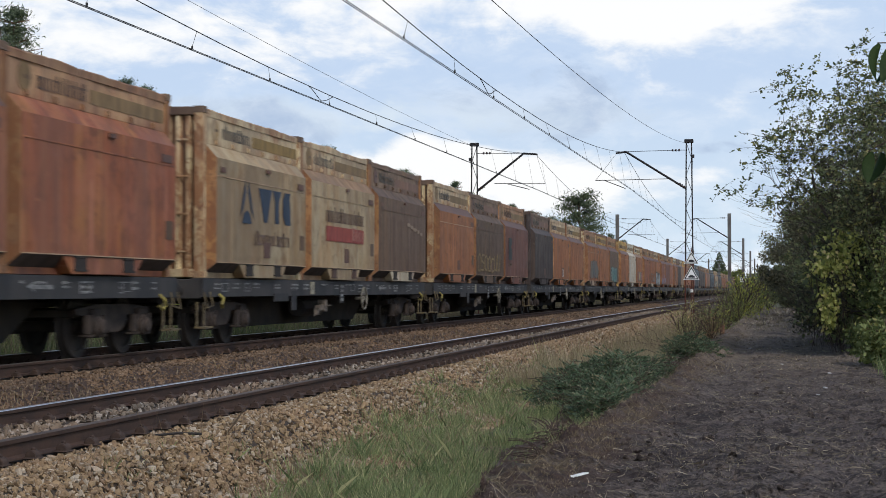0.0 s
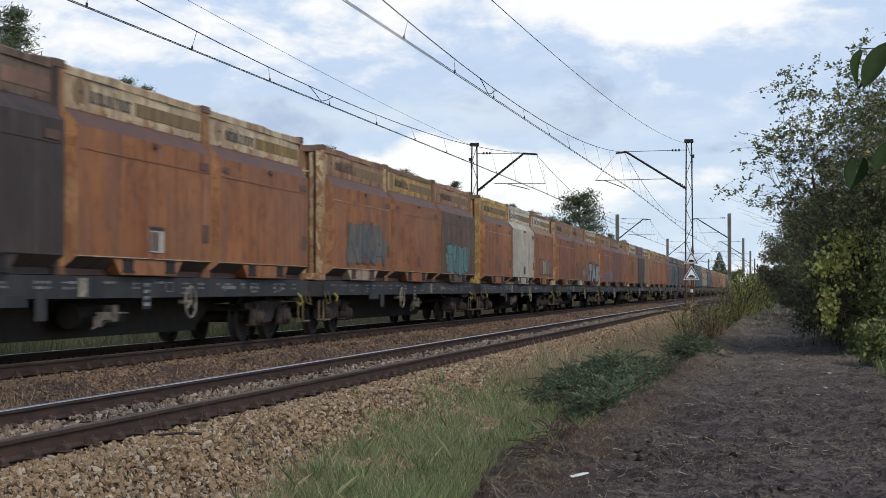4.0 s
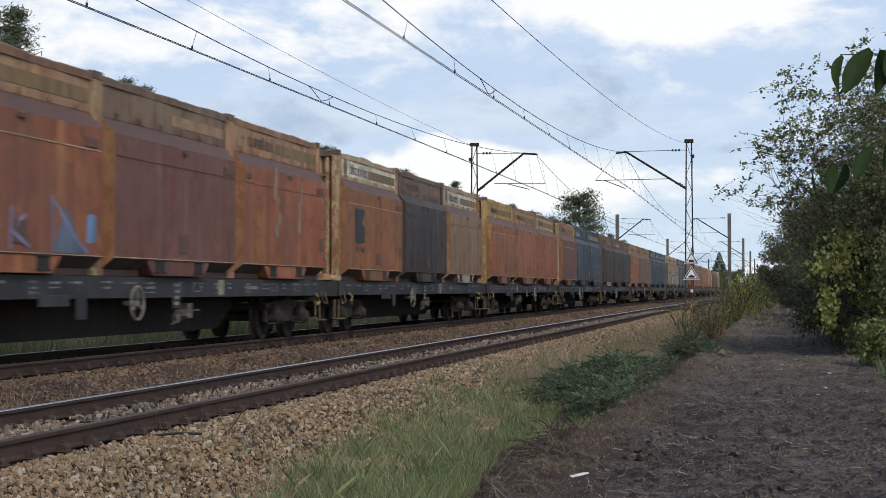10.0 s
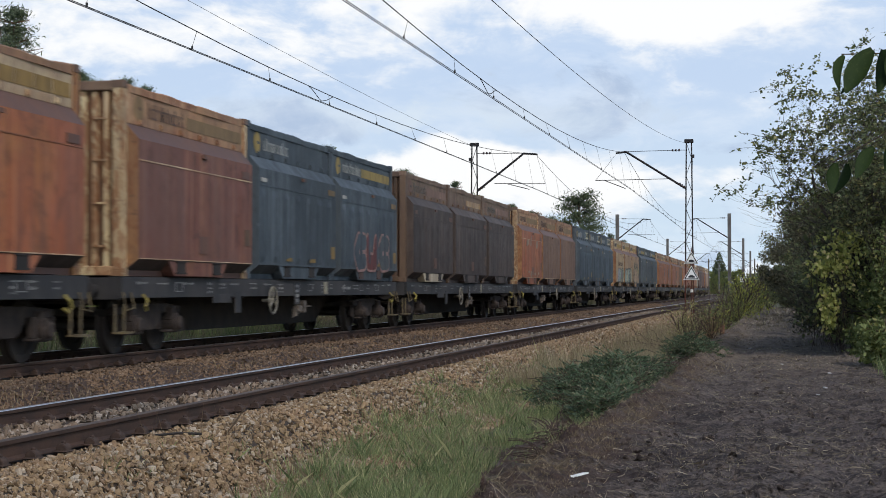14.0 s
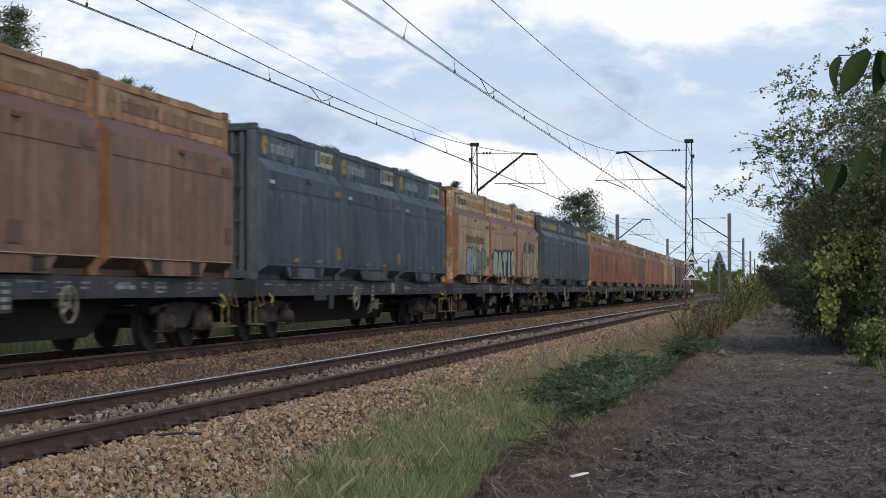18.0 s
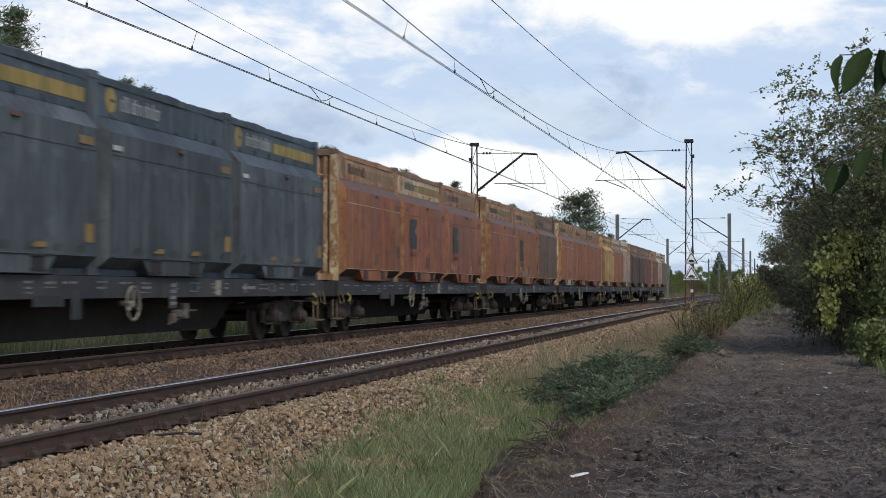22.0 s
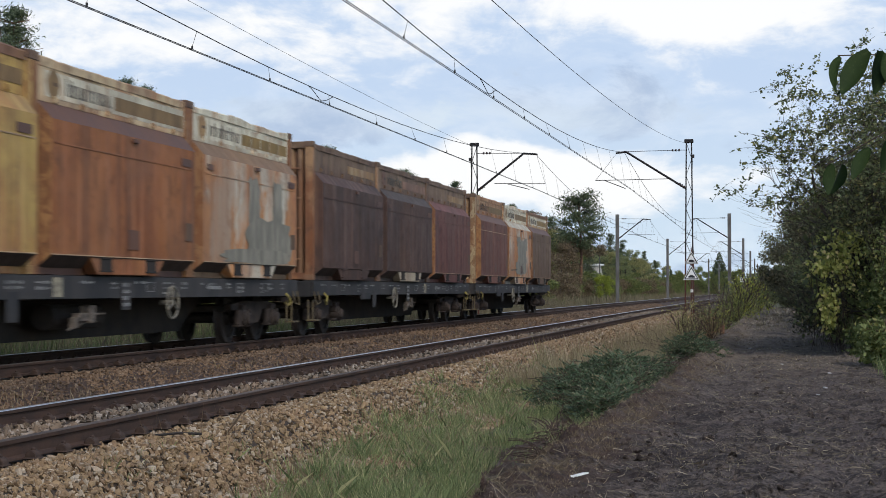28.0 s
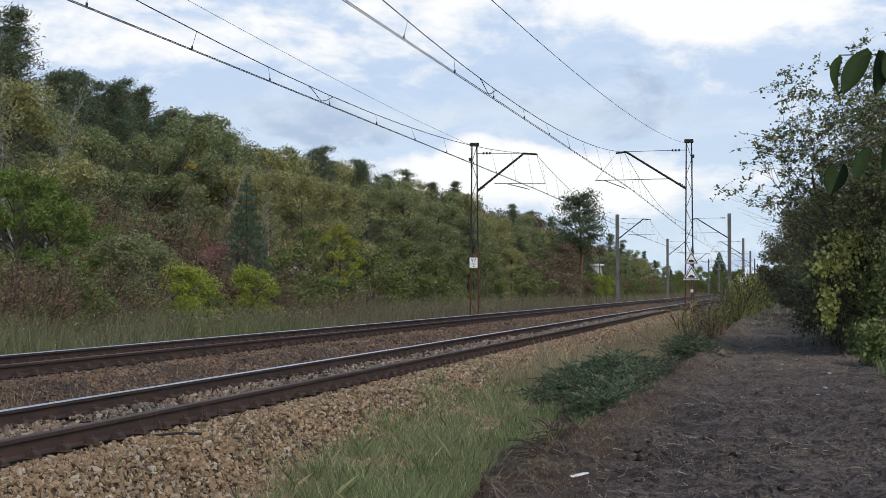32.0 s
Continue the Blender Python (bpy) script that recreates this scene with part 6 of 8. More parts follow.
def spruce_tree(h, leaves, leaf, seed, width=0.20):
    gr = np.random.default_rng(seed)
    g = Geo().tube((0, 0, -0.3), (0, 0, h), h * 0.014, 0.01, 6)
    u = 1 - np.sqrt(gr.uniform(0, 1, leaves))
    tier = np.floor(u * 16) / 16 + gr.uniform(0, 0.045, leaves)
    a = np.floor(gr.uniform(0, 11, leaves)) * 0.571 + np.floor(u * 16) * 1.7 + gr.normal(size=leaves) * 0.13
    rad = h * width * (1 - tier) ** 0.72 * np.sqrt(gr.uniform(0.1, 1, leaves)) * (1 + 0.15 * np.sin(a * 3 + tier * 40))
    c = np.stack([np.cos(a) * rad, np.sin(a) * rad, h * (0.04 + 0.96 * tier) - rad * 0.28], 1)
    out = np.stack([np.cos(a), np.sin(a), 0.9 + 0 * a], 1)
    v, f = cards(c, leaf, aspect=2.6, g=gr, flat=out)
    return g.mesh("trunk"), raw_mesh("crown", v, f)


def bush(h, width, leaves, leaf, seed, lean=0.0):
    rnd, g = random.Random(seed), Geo()
    gr = np.random.default_rng(seed)
    tips = []
    for _ in range(9):
        a = rnd.uniform(0, 6.283)
        v = Vector((math.cos(a) * 0.7, math.sin(a) * 0.7, rnd.uniform(0.8, 1.6))).normalized()
        limb(g, Vector((rnd.gauss(0, 0.012), rnd.gauss(0, 0.012), -0.1)), v, h * rnd.uniform(0.5, 0.95), 0.03, 1, tips, rnd, 0.5, 4)
    t = np.array([tuple(x) for x in tips])
    t[:, :2] *= width / max(0.1, 2 * np.abs(t[:, :2]).max())
    t[:, 2] *= h / t[:, 2].max()
    low = t.copy()
    low[:, 2] *= gr.uniform(0.1, 0.9, len(t))
    t = np.concatenate([t, low])
    c = t[gr.integers(0, len(t), leaves)] + gr.normal(size=(leaves, 3)) * np.array((0.16, 0.16, 0.14)) * width * 0.5
    c[:, 2] = np.maximum(c[:, 2], 0.05)
    v, f = cards(c, leaf, g=gr)
    return g.mesh("stem"), raw_mesh("crown", v, f)


def plant(kind, meshes, wood, leaf, label, category, x, y, z, turn, size, group, first="trunk"):
    t = thing(kind, label, category, group, at=Matrix.LocRotScale((x, y, z), Euler((0, 0, turn)), (size, size, size)))
    part(first, meshes[0], M[wood], t)
    part("crown", meshes[1], M[leaf], t)
    return t

def tri_cards(centers, size, g, up=0.3, aspect=1.5):
    """Three-cornered leaf tufts for plants that stay far off."""
    v, f = cards(centers, size, up=up, aspect=aspect, g=g)
    v = v.reshape(-1, 4, 3)
    return v[:, [0, 1, 2]].reshape(-1, 3), np.arange(len(v) * 3).reshape(-1, 3)


def full_tree(h, width, tufts, leaf, seed, lobes=26, low=0.12, small=0.10, large=0.19):
    """A dense crown of uneven lobes down to near the ground."""
    rnd, g = random.Random(seed), Geo()
    gr = np.random.default_rng(seed)
    tips = []
    p, r = Vector((0, 0, -0.4)), h * 0.015
    for k in range(5):
        q = p + Vector((rnd.gauss(0, 0.12), rnd.gauss(0, 0.12), h * 0.17))
        g.tube(p, q, r * (1 - k * 0.16), r * (0.84 - k * 0.16), 6)
        p = q
    lob = []
    for _ in range(lobes):
        z = h * (low + (0.95 - low) * rnd.random() ** 0.85)
        u = z / h
        reach = width * 0.5 * math.sin(math.pi * (0.12 + 0.80 * u) ** 0.9) * rnd.uniform(0.35, 1.05)
        a = rnd.uniform(0, 6.283)
        e = Vector((math.cos(a) * reach, math.sin(a) * reach, z))
        g.tube((0, 0, max(0.3, z - reach * 0.7)), e, r * 0.3, r * 0.06, 4)
        lob.append((e.x, e.y, e.z, width * rnd.uniform(small, large)))
    lob = np.array(lob)
    i = gr.integers(0, lobes, tufts)
    d = gr.normal(size=(tufts, 3))
    d /= np.linalg.norm(d, axis=1)[:, None]
    rad = lob[i, 3] * gr.uniform(0.45, 1.12, tufts)
    c = lob[i, :3] + d * rad[:, None] * np.array((1, 1, 0.72))
    c[:, 2] = np.maximum(c[:, 2], 0.1)
    v, f = tri_cards(c, leaf, gr)
    return g.mesh("trunk"), raw_mesh("crown", v, f)


def bare_tree(h, seed):
    """A thin pale trunk with upright twigs and few leaves."""
    rnd, g = random.Random(seed), Geo()
    gr = np.random.default_rng(seed)
    tips = []
    p, r, d = Vector((0, 0, -0.3)), h * 0.009, Vector((rnd.gauss(0, 0.05), 0, 1))
    for k in range(8):
        q = p + d.normalized() * h / 8
        g.tube(p, q, r * (1 - k / 9), r * (1 - (k + 1) / 9), 5)
        d += Vector((rnd.gauss(0, 0.06), rnd.gauss(0, 0.06), 0))
        p = q
        if k > 2:
            for _ in range(4):
                a = rnd.uniform(0, 6.283)
                limb(g, q, Vector((math.cos(a), math.sin(a), 1.3)).normalized(), h * 0.14, r * 0.25, 1, tips, rnd, 0.35, 3, 0.3)
    t = np.array([tuple(x) for x in tips])
    c = t[gr.integers(0, len(t), 900)] + gr.normal(size=(900, 3)) * 0.25
    v, f = tri_cards(c, 0.11, gr)
    return g.mesh("trunk"), raw_mesh("crown", v, f)


def tri_pine(h, tufts, leaf, seed, start=0.42, spread=0.20):
    trunk, crown = pine_tree(h, 10, leaf, seed, start)
    rnd, gr = random.Random(seed + 1), np.random.default_rng(seed)
    pads = []
    z = h * start
    while z < h * 1.0:
        u = (z / h - start) / (1 - start)
        for _ in range(int(10 - 4 * u)):
            a = rnd.uniform(0, 6.283)
            side = 0.72 + 0.34 * math.sin(a * 2 + seed) + 0.22 * math.sin(a * 3 + z)
            reach = h * spread * (1.06 - 0.78 * u) * rnd.uniform(0.2, 1.35) * side
            pads.append((math.cos(a) * reach, math.sin(a) * reach, z + reach * 0.3 + rnd.gauss(0, 0.012) * h, h * rnd.uniform(0.018, 0.038) * (1.2 - 0.55 * u)))
        z += h * 0.034
    pads = np.array(pads)
    i = gr.integers(0, len(pads), tufts)
    d = gr.normal(size=(tufts, 3))
    d /= np.linalg.norm(d, axis=1)[:, None]
    c = pads[i, :3] + gr.normal(size=(tufts, 3)) * pads[i, 3][:, None] * np.array((0.95, 0.95, 0.55))
    v, f = tri_cards(c, leaf, gr, up=0.5, aspect=1.9)
    return trunk, raw_mesh("crown", v, f)


def thicket(h, width, stems, leaves, leaf, seed):
    """Many thin rising stems, twiggy and half bare."""
    rnd, gr, g = random.Random(seed), np.random.default_rng(seed), Geo()
    pts = []
    for _ in range(stems):
        p = Vector((rnd.gauss(0, width * 0.2), rnd.gauss(0, width * 0.2), 0.0))
        d = Vector((p.x * 0.5 + rnd.gauss(0, 0.25), p.y * 0.5 + rnd.gauss(0, 0.25), 1.3)).normalized()
        line, step = [p], h * rnd.uniform(0.45, 1.0) / 6
        for k in range(6):
            d = (d + Vector((rnd.gauss(0, 0.16), rnd.gauss(0, 0.16), -0.03))).normalized()
            line.append(line[-1] + d * step)
            for _ in range(3):
                e = line[-1] + Vector((rnd.gauss(0, 0.30), rnd.gauss(0, 0.30), rnd.uniform(0.05, 0.40))) * width * 0.22
                g.wire([line[-1], e], 0.006, 3)
                pts += [e, line[-1].lerp(e, 0.5)]
        g.wire(line, 0.012, 4)
    t = np.array([tuple(q) for q in pts])
    c = t[gr.integers(0, len(t), leaves)] + gr.normal(size=(leaves, 3)) * width * 0.035
    c[:, 2] = np.maximum(c[:, 2], 0.05)
    v, f = tri_cards(c, leaf, gr)
    return g.mesh("stem"), raw_mesh("crown", v, f)


def umbrella_pine(h, seed):
    """A tall bare trunk whose limbs carry flat separate pads of needles."""
    rnd, g, gr = random.Random(seed), Geo(), np.random.default_rng(seed)
    trunk = [Vector((0.03 * h * math.sin(u * 4.0), 0, h * u)) for u in (-0.03, 0.2, 0.4, 0.55, 0.7, 0.82, 0.92)]
    for k, (p, q) in enumerate(zip(trunk, trunk[1:])):
        g.tube(p, q, h * 0.017 * (1 - 0.13 * k), h * 0.017 * (0.87 - 0.13 * k), 7)
    pads = []
    for k in range(17):
        u = 0.50 + 0.44 * k / 16
        a = k * 2.4 + rnd.uniform(-0.4, 0.4)
        reach = h * 0.23 * (1.0 - 0.75 * abs(u - 0.66) / 0.34) * rnd.uniform(0.75, 1.1)
        p = Vector((0, 0, h * (u - 0.05)))
        e = Vector((math.cos(a) * reach, math.sin(a) * reach, h * (u + rnd.uniform(0.0, 0.05))))
        g.tube(p, e, h * 0.006, h * 0.002, 5)
        pads.append((e.x, e.y, e.z, h * rnd.uniform(0.055, 0.085)))
        m = p.lerp(e, 0.6)
        pads.append((m.x, m.y, m.z + 0.02 * h, h * rnd.uniform(0.035, 0.05)))
    pads = np.array(pads)
    i = gr.integers(0, len(pads), 11000)
    c = pads[i, :3] + gr.normal(size=(11000, 3)) * pads[i, 3][:, None] * np.array((0.72, 0.72, 0.42))
    v, f = tri_cards(c, 0.30, gr, up=0.5, aspect=1.8)
    return g.mesh("trunk"), raw_mesh("crown", v, f)


SORTS = {  # meshes, wood, leaf, label, name, built height
    "oak": (full_tree(9, 7.0, 22000, 0.155, 21, 52, 0.10, 0.055, 0.13), "bark", "leaf_olive", "broad-leaved tree with thinning olive autumn leaves", "deciduous_tree", 9),
    "green": (full_tree(6, 5.5, 11000, 0.18, 31, 44, 0.05, 0.055, 0.13), "bark", "leaf_green", "leafy mid-green tree at the wood's edge", "deciduous_tree", 6),
    "dark": (full_tree(10, 6.5, 22000, 0.155, 22, 52, 0.10, 0.055, 0.13), "bark", "leaf_dark", "dense dark green broad-leaved tree", "deciduous_tree", 10),
    "brown": (full_tree(7, 5.0, 11000, 0.18, 24, 22, 0.08), "bark", "leaf_brown", "red-brown autumn tree at the wood's edge", "deciduous_tree", 7),
    "pine": (tri_pine(12, 30000, 0.135, 23, 0.34), "pine_bark", "needle", "tall Scots pine with a dark ragged crown", "pine_tree", 12),
    "pine_b": (tri_pine(12, 32000, 0.135, 29, 0.2), "pine_bark", "needle", "bushy Scots pine with branches low down", "pine_tree", 12),
    "bare": (bare_tree(11, 25), "birch_bark", "leaf_olive", "slender birch with a white trunk and sparse leaves", "birch_tree", 11),
    "yellow": (full_tree(5, 2.6, 10000, 0.12, 26, 34, 0.04, 0.06, 0.14), "bark", "leaf_lime", "young tree with yellow-green autumn leaves", "young_tree", 5),
    "willow": (full_tree(3.2, 3.2, 12000, 0.10, 27, 24, 0.05), "bark", "leaf_willow", "pale green willow bush among weeds", "bush", 3.2),
    "lowbrown": (full_tree(2.6, 3.6, 6000, 0.14, 28, 22, 0.03), "twig", "leaf_brown", "brown thicket bush with withered leaves", "bush", 2.6),
    "lowgreen": (full_tree(2.4, 3.4, 6000, 0.15, 30, 20, 0.03), "twig", "leaf_green", "low green bush among tall weeds", "bush", 2.4),
    "hedge_tree": (full_tree(7, 6.0, 16000, 0.14, 39, 48, 0.10, 0.06, 0.14), "bark", "leaf_walnut", "grey-green broad-leaved tree overhanging the path", "deciduous_tree", 7),
    "orange": (full_tree(5, 3.0, 5000, 0.16, 41, 24, 0.2, 0.06, 0.14), "bark", "leaf_orange", "small tree with orange-yellow autumn leaves", "deciduous_tree", 5),
    "broad_pine": (umbrella_pine(12, 47), "pine_bark", "needle", "dark broad-crowned Scots pine standing alone", "pine_tree", 12),
    "maple": (full_tree(6, 5.6, 24000, 0.135, 36, 60, 0.05, 0.045, 0.11), "bark", "leaf_maple", "fresh green maple at the wood's edge", "deciduous_tree", 6),
    "thicket": (thicket(2.6, 3.4, 46, 7000, 0.085, 37), "twig", "leaf_dusk", "dark brown half-bare thicket with withered leaves", "bush", 2.6),
    "tall_thicket": (thicket(6.0, 4.6, 60, 11000, 0.12, 38), "bark", "leaf_dusk", "brown half-bare young tree with thin twigs", "young_tree", 6.0),
    "mound": (full_tree(1.9, 1.9, 12000, 0.075, 32, 26, 0.05), "twig", "leaf_yellow", "rounded yellow-green bush among weeds", "bush", 1.9),
}
gv = random.Random(3)


def grow(sort, x, y, h, turn=None):
    me, wood, leaf, label, kind, base = SORTS[sort]
    z = level(x, y) - 0.05
    return plant(kind, me, wood, leaf, label, "bush" if kind == "bush" else "tree", x, y, z, gv.uniform(0, 6.28) if turn is None else turn, (h - z) / base, "trees of the woods" if kind != "bush" else "bushes at the wood's edge")


HIGH_WOOD = [  # sort, x, y, height of the top
    ("pine_b", -37, 76.2, 13.2), ("pine", -37.5, 78.0, 15.1), ("pine", -40, 88.9, 13.4), ("pine", -40, 92.1, 13.7), ("pine_b", -44, 103.6, 14),
    ("pine", -40, 97.7, 13.9), ("pine", -43, 109.1, 14.7), ("pine_b", -42, 110.8, 13.5), ("dark", -38, 104.9, 13), ("pine_b", -44, 126, 15.2),
    ("bare", -40, 117.7, 9.8), ("pine_b", -46, 138.4, 14.8), ("bare", -42, 130.7, 9.9), ("bare", -42, 137, 10.4), ("pine", -46, 156.6, 15),
    ("pine", -44, 160.7, 15.4), ("pine_b", -48, 182.6, 15.7), ("pine", -46, 185.1, 16), ("pine_b", -46, 197.9, 15.4), ("pine", -48, 218.3, 17.2),
    ("pine", -48, 235.3, 16.4), ("pine", -50, 263.3, 18), ("bare", -48, 288.3, 12.8), ("pine", -52, 337.7, 18.2), ("pine_b", -52, 363.8, 18.2),
    ("pine", -50, 382.1, 17.4),
]
RIDGE_GAPS = [("pine_b", -42, 93.4, 14.0), ("pine_b", -42, 96.0, 14.2), ("pine", -42, 100.5, 14.2), ("pine_b", -42, 103.5, 14.9), ("pine_b", -42, 107.0, 14.8), ("pine_b", -42, 112.3, 13.8), ("dark", -42, 117.3, 14.9), ("pine_b", -42, 119.0, 14.0), ("dark", -42, 122.0, 13.7), ("pine_b", -42, 151.5, 14.3), ("pine_b", -42, 169.0, 14.3), ("bare", -44, 140, 12.7), ("bare", -44, 135.5, 12.9), ("dark", -44, 133, 13.7), ("pine_b", -44, 130.5, 13.9), ("dark", -44, 127, 14.0), ("oak", -44, 144, 14.1), ("dark", -45, 150, 14.3)]
MIDDLE_WOOD = [  # sort, x, y, height of the top
    ("oak", -31, 64.5, 10), ("dark", -33, 70.9, 9.9), ("pine_b", -34, 76.3, 10.1), ("dark", -33, 77.4, 9.5), ("pine_b", -34, 83.4, 10.1),
    ("dark", -35, 90.5, 10.4), ("pine_b", -34, 92, 9.4), ("dark", -36, 101.5, 10.1), ("oak", -35, 104.1, 9.4), ("oak", -33, 106.4, 9.2),
    ("oak", -32, 111, 9.2), ("oak", -31, 116.3, 9.1), ("dark", -31, 126.6, 9.6), ("dark", -31, 139.8, 10), ("dark", -32, 159.6, 10.1),
    ("dark", -34, 187.7, 10.1), ("oak", -35, 213.8, 10.6), ("dark", -38, 259.6, 11.6), ("brown", -38, 294.2, 12), ("dark", -40, 341.4, 12.9),
    ("orange", -36.5, 95.5, 10.9), ("orange", -38, 237, 10.6), ("broad_pine", -26.7, 235, 14.9), ("brown", -27.5, 240, 8.6), ("brown", -28.5, 229, 7.6), ("brown", -30, 280.5, 10),
]
FAR_WOOD = [  # sort, x, y, height of the top
    ("pine_b", -40, 420.8, 15.1), ("pine", -40, 453, 14.2), ("dark", -42, 515, 13.8), ("pine_b", -42, 561.3, 13.8), ("dark", -44, 645.9, 12.2),
    ("oak", -46, 748.9, 11.9), ("dark", -48, 876.7, 11.4),
]
WOOD_EDGE = [  # sort, x, y, height of the top
    ("maple", -23, 48, 5), ("maple", -24, 52.9, 4.7), ("tall_thicket", -28, 66.5, 6.6), ("tall_thicket", -28, 71.1, 5.9), ("tall_thicket", -28, 76.5, 5.8),
    ("tall_thicket", -29, 83.5, 5.9), ("thicket", -20, 41.6, 2.5), ("thicket", -21, 45.9, 2.4), ("willow", -21, 51.8, 3), ("willow", -22, 57.2, 2.9),
    ("willow", -22, 48.6, 2.3), ("thicket", -22, 51.1, 2.5), ("thicket", -23, 60.5, 3.0), ("lowgreen", -19.4, 44.0, 1.5), ("lowgreen", -20.5, 57.5, 1.5), ("lowgreen", -25, 62.5, 3.2), ("thicket", -23.0, 65.6, 3.3), ("thicket", -22.2, 66.5, 2.3), ("thicket", -20.5, 68.0, 1.4), ("thicket", -21, 80.0, 1.7), ("mound", -20, 54.7, 2.1), ("mound", -20, 62.2, 2.1), ("lowgreen", -22, 73.5, 3),
    ("yellow", -23, 87.8, 4.9), ("lowgreen", -24, 99.5, 3.3), ("green", -27, 118.9, 5), ("green", -27, 97.3, 5.1), ("lowgreen", -25, 120.5, 3.4),
]
FAR_EDGE = [  # sort, x, y, height of the top
    ("green", -28, 146.1, 4.9), ("green", -29, 169.9, 5.2), ("green", -26, 177.6, 3.9), ("lowbrown", -26, 206.8, 4.1), ("mound", -24, 242.1, 3.3),
    ("lowgreen", -26, 318.8, 4.2), ("lowbrown", -26, 381.7, 4.1), ("oak", -30, 193.5, 6), ("lowbrown", -30, 220.5, 6.3), ("lowgreen", -30, 252.4, 6.1),
]
for sort, x, y, h in HIGH_WOOD:
    grow(sort, x, y, h - (0.35 if 95 < y < 250 else 0.0))
for k in range(8):  # broad-leaved crowns along the ridge between the pines
    grow(("dark", "oak", "pine_b")[k % 3], -46 + (k % 2), 160 + 12 * k, 14.7 + 0.14 * k)
for row in RIDGE_GAPS + MIDDLE_WOOD + FAR_WOOD + WOOD_EDGE + FAR_EDGE:
    grow(*row)
for row in (("bare", -29, 60.5, 9.4), ("bare", -30, 65.0, 8.2), ("bare", -30, 88.0, 7.0), ("bare", -29.5, 96.0, 6.6)):
    grow(*row)
for k in range(58):  # thick growth inside the wood
    y = 84 + k * 5.6
    x = -38 + gv.uniform(-2.5, 2.5)
    grow(("dark", "oak", "pine_b", "dark", "oak", "pine_b")[k % 6], x, y, gv.uniform(9.3, 11.4))
for k in range(30):
    x = -29 - gv.uniform(0, 8)
    grow(("pine_b", "dark", "oak")[k % 3], x, 225 + k * 8, 0.27 * -x + gv.uniform(-0.8, 0.6))
for k in range(11):
    grow(("dark", "brown", "pine_b")[k % 3], -46, 200 + 12 * k, 13.6 + 0.18 * k + gv.uniform(-0.6, 0.6))
for k in range(16):
    grow(("lowgreen", "lowbrown")[k % 2], -27 - gv.uniform(0, 3), 200 + k * 14, gv.uniform(2.6, 3.8))


# spruce at the wood's edge, dark far spruce
plant("spruce_tree", spruce_tree(7.0, 24000, 0.12, 33, 0.225), "bark", "needle_blue", "slim blue-green conical spruce", "tree", -23.2, 71.9, -0.3, 0.4, 0.97, "spruces")
plant("spruce_tree", spruce_tree(12.0, 9000, 0.45, 34, 0.32), "bark", "needle", "dark far conical spruce", "tree", -16.6, 545.0, -0.4, 0.9, 1.15, "spruces")


def strip(name, label, category, material, places, h, w, lean, gr, tri=False):
    """Upright blades: grass and weeds."""
    n = len(places)
    a = gr.uniform(0, 6.283, n)
    side = np.stack([np.cos(a), np.sin(a), 0 * a], 1)
    lush = np.array([noise.noise((a * 0.9, b * 0.55, 9.1)) + 0.6 * noise.noise((a * 3.1, b * 2.2, 4.4)) for a, b in places[:, :2]])
    hh = h * gr.uniform(0.45, 1.25, n) * (0.95 + 0.85 * lush).clip(0.4, 1.7)
    ww = (w * gr.uniform(0.6, 1.3, n))[:, None]
    tilt = gr.normal(size=(n, 3)) * lean
    tilt[:, 2] = 1
    tip = places + tilt * hh[:, None]
    mid = places + tilt * hh[:, None] * 0.55 - np.array((0, 0, 0.03)) * (hh / h)[:, None]
    if tri:
        v = np.stack([places - side * ww, places + side * ww, tip], 1)
        f = np.arange(n * 3).reshape(-1, 3)
    else:
        v = np.stack([places - side * ww, places + side * ww, mid + side * ww * 0.8, tip, mid - side * ww * 0.8], 1)
        f = np.arange(n * 5).reshape(-1, 5)
    return thing(name, label, category, mesh=raw_mesh(name, v.reshape(-1, 3), f), material=material, kind="stuff")


def patchy(n, x0, x1, y0, y1, gr, scale=0.6, cut=0.0, near=True):
    """Places on the ground, thinned in patches."""
    x = gr.uniform(x0, x1, n)
    y = scatter_y(n, y0, y1, gr) if near else gr.uniform(y0, y1, n)
    keep = [noise.noise((a * scale, b * scale * 0.6, 3.3)) > cut + gr.uniform(-0.2, 0.2) for a, b in zip(x, y)]
    x, y = x[keep], y[keep]
    z = np.array([max(level(a, b), float(bed_height(a)) - 0.03 if -13.7 < a < -4.4 else -9) for a, b in zip(x, y)])
    return np.stack([x, y, z - 0.02], 1)


gg = np.random.default_rng(5)


def grass_edge(p, gr):
    """Keeps what lies on the grassy side of the ballast's uneven foot."""
    foot = np.interp(p[:, 1], [12, 14.7, 18, 22, 30, 40, 75], [-3.9, -4.2, -4.75, -4.95, -5.2, -4.95, -4.9])
    wob = np.array([noise.noise((a * 1.6, b * 1.1, 5.5)) for a, b in p[:, :2]])
    return p[p[:, 0] > foot + 0.45 * wob + gr.normal(size=len(p)) * 0.12]


def tufts(places, blades, radius, gr):
    """Many blades round each place."""
    p = np.repeat(places, blades, 0)
    off = gr.normal(size=(len(p), 3)) * radius
    off[:, 2] = 0
    return p + off


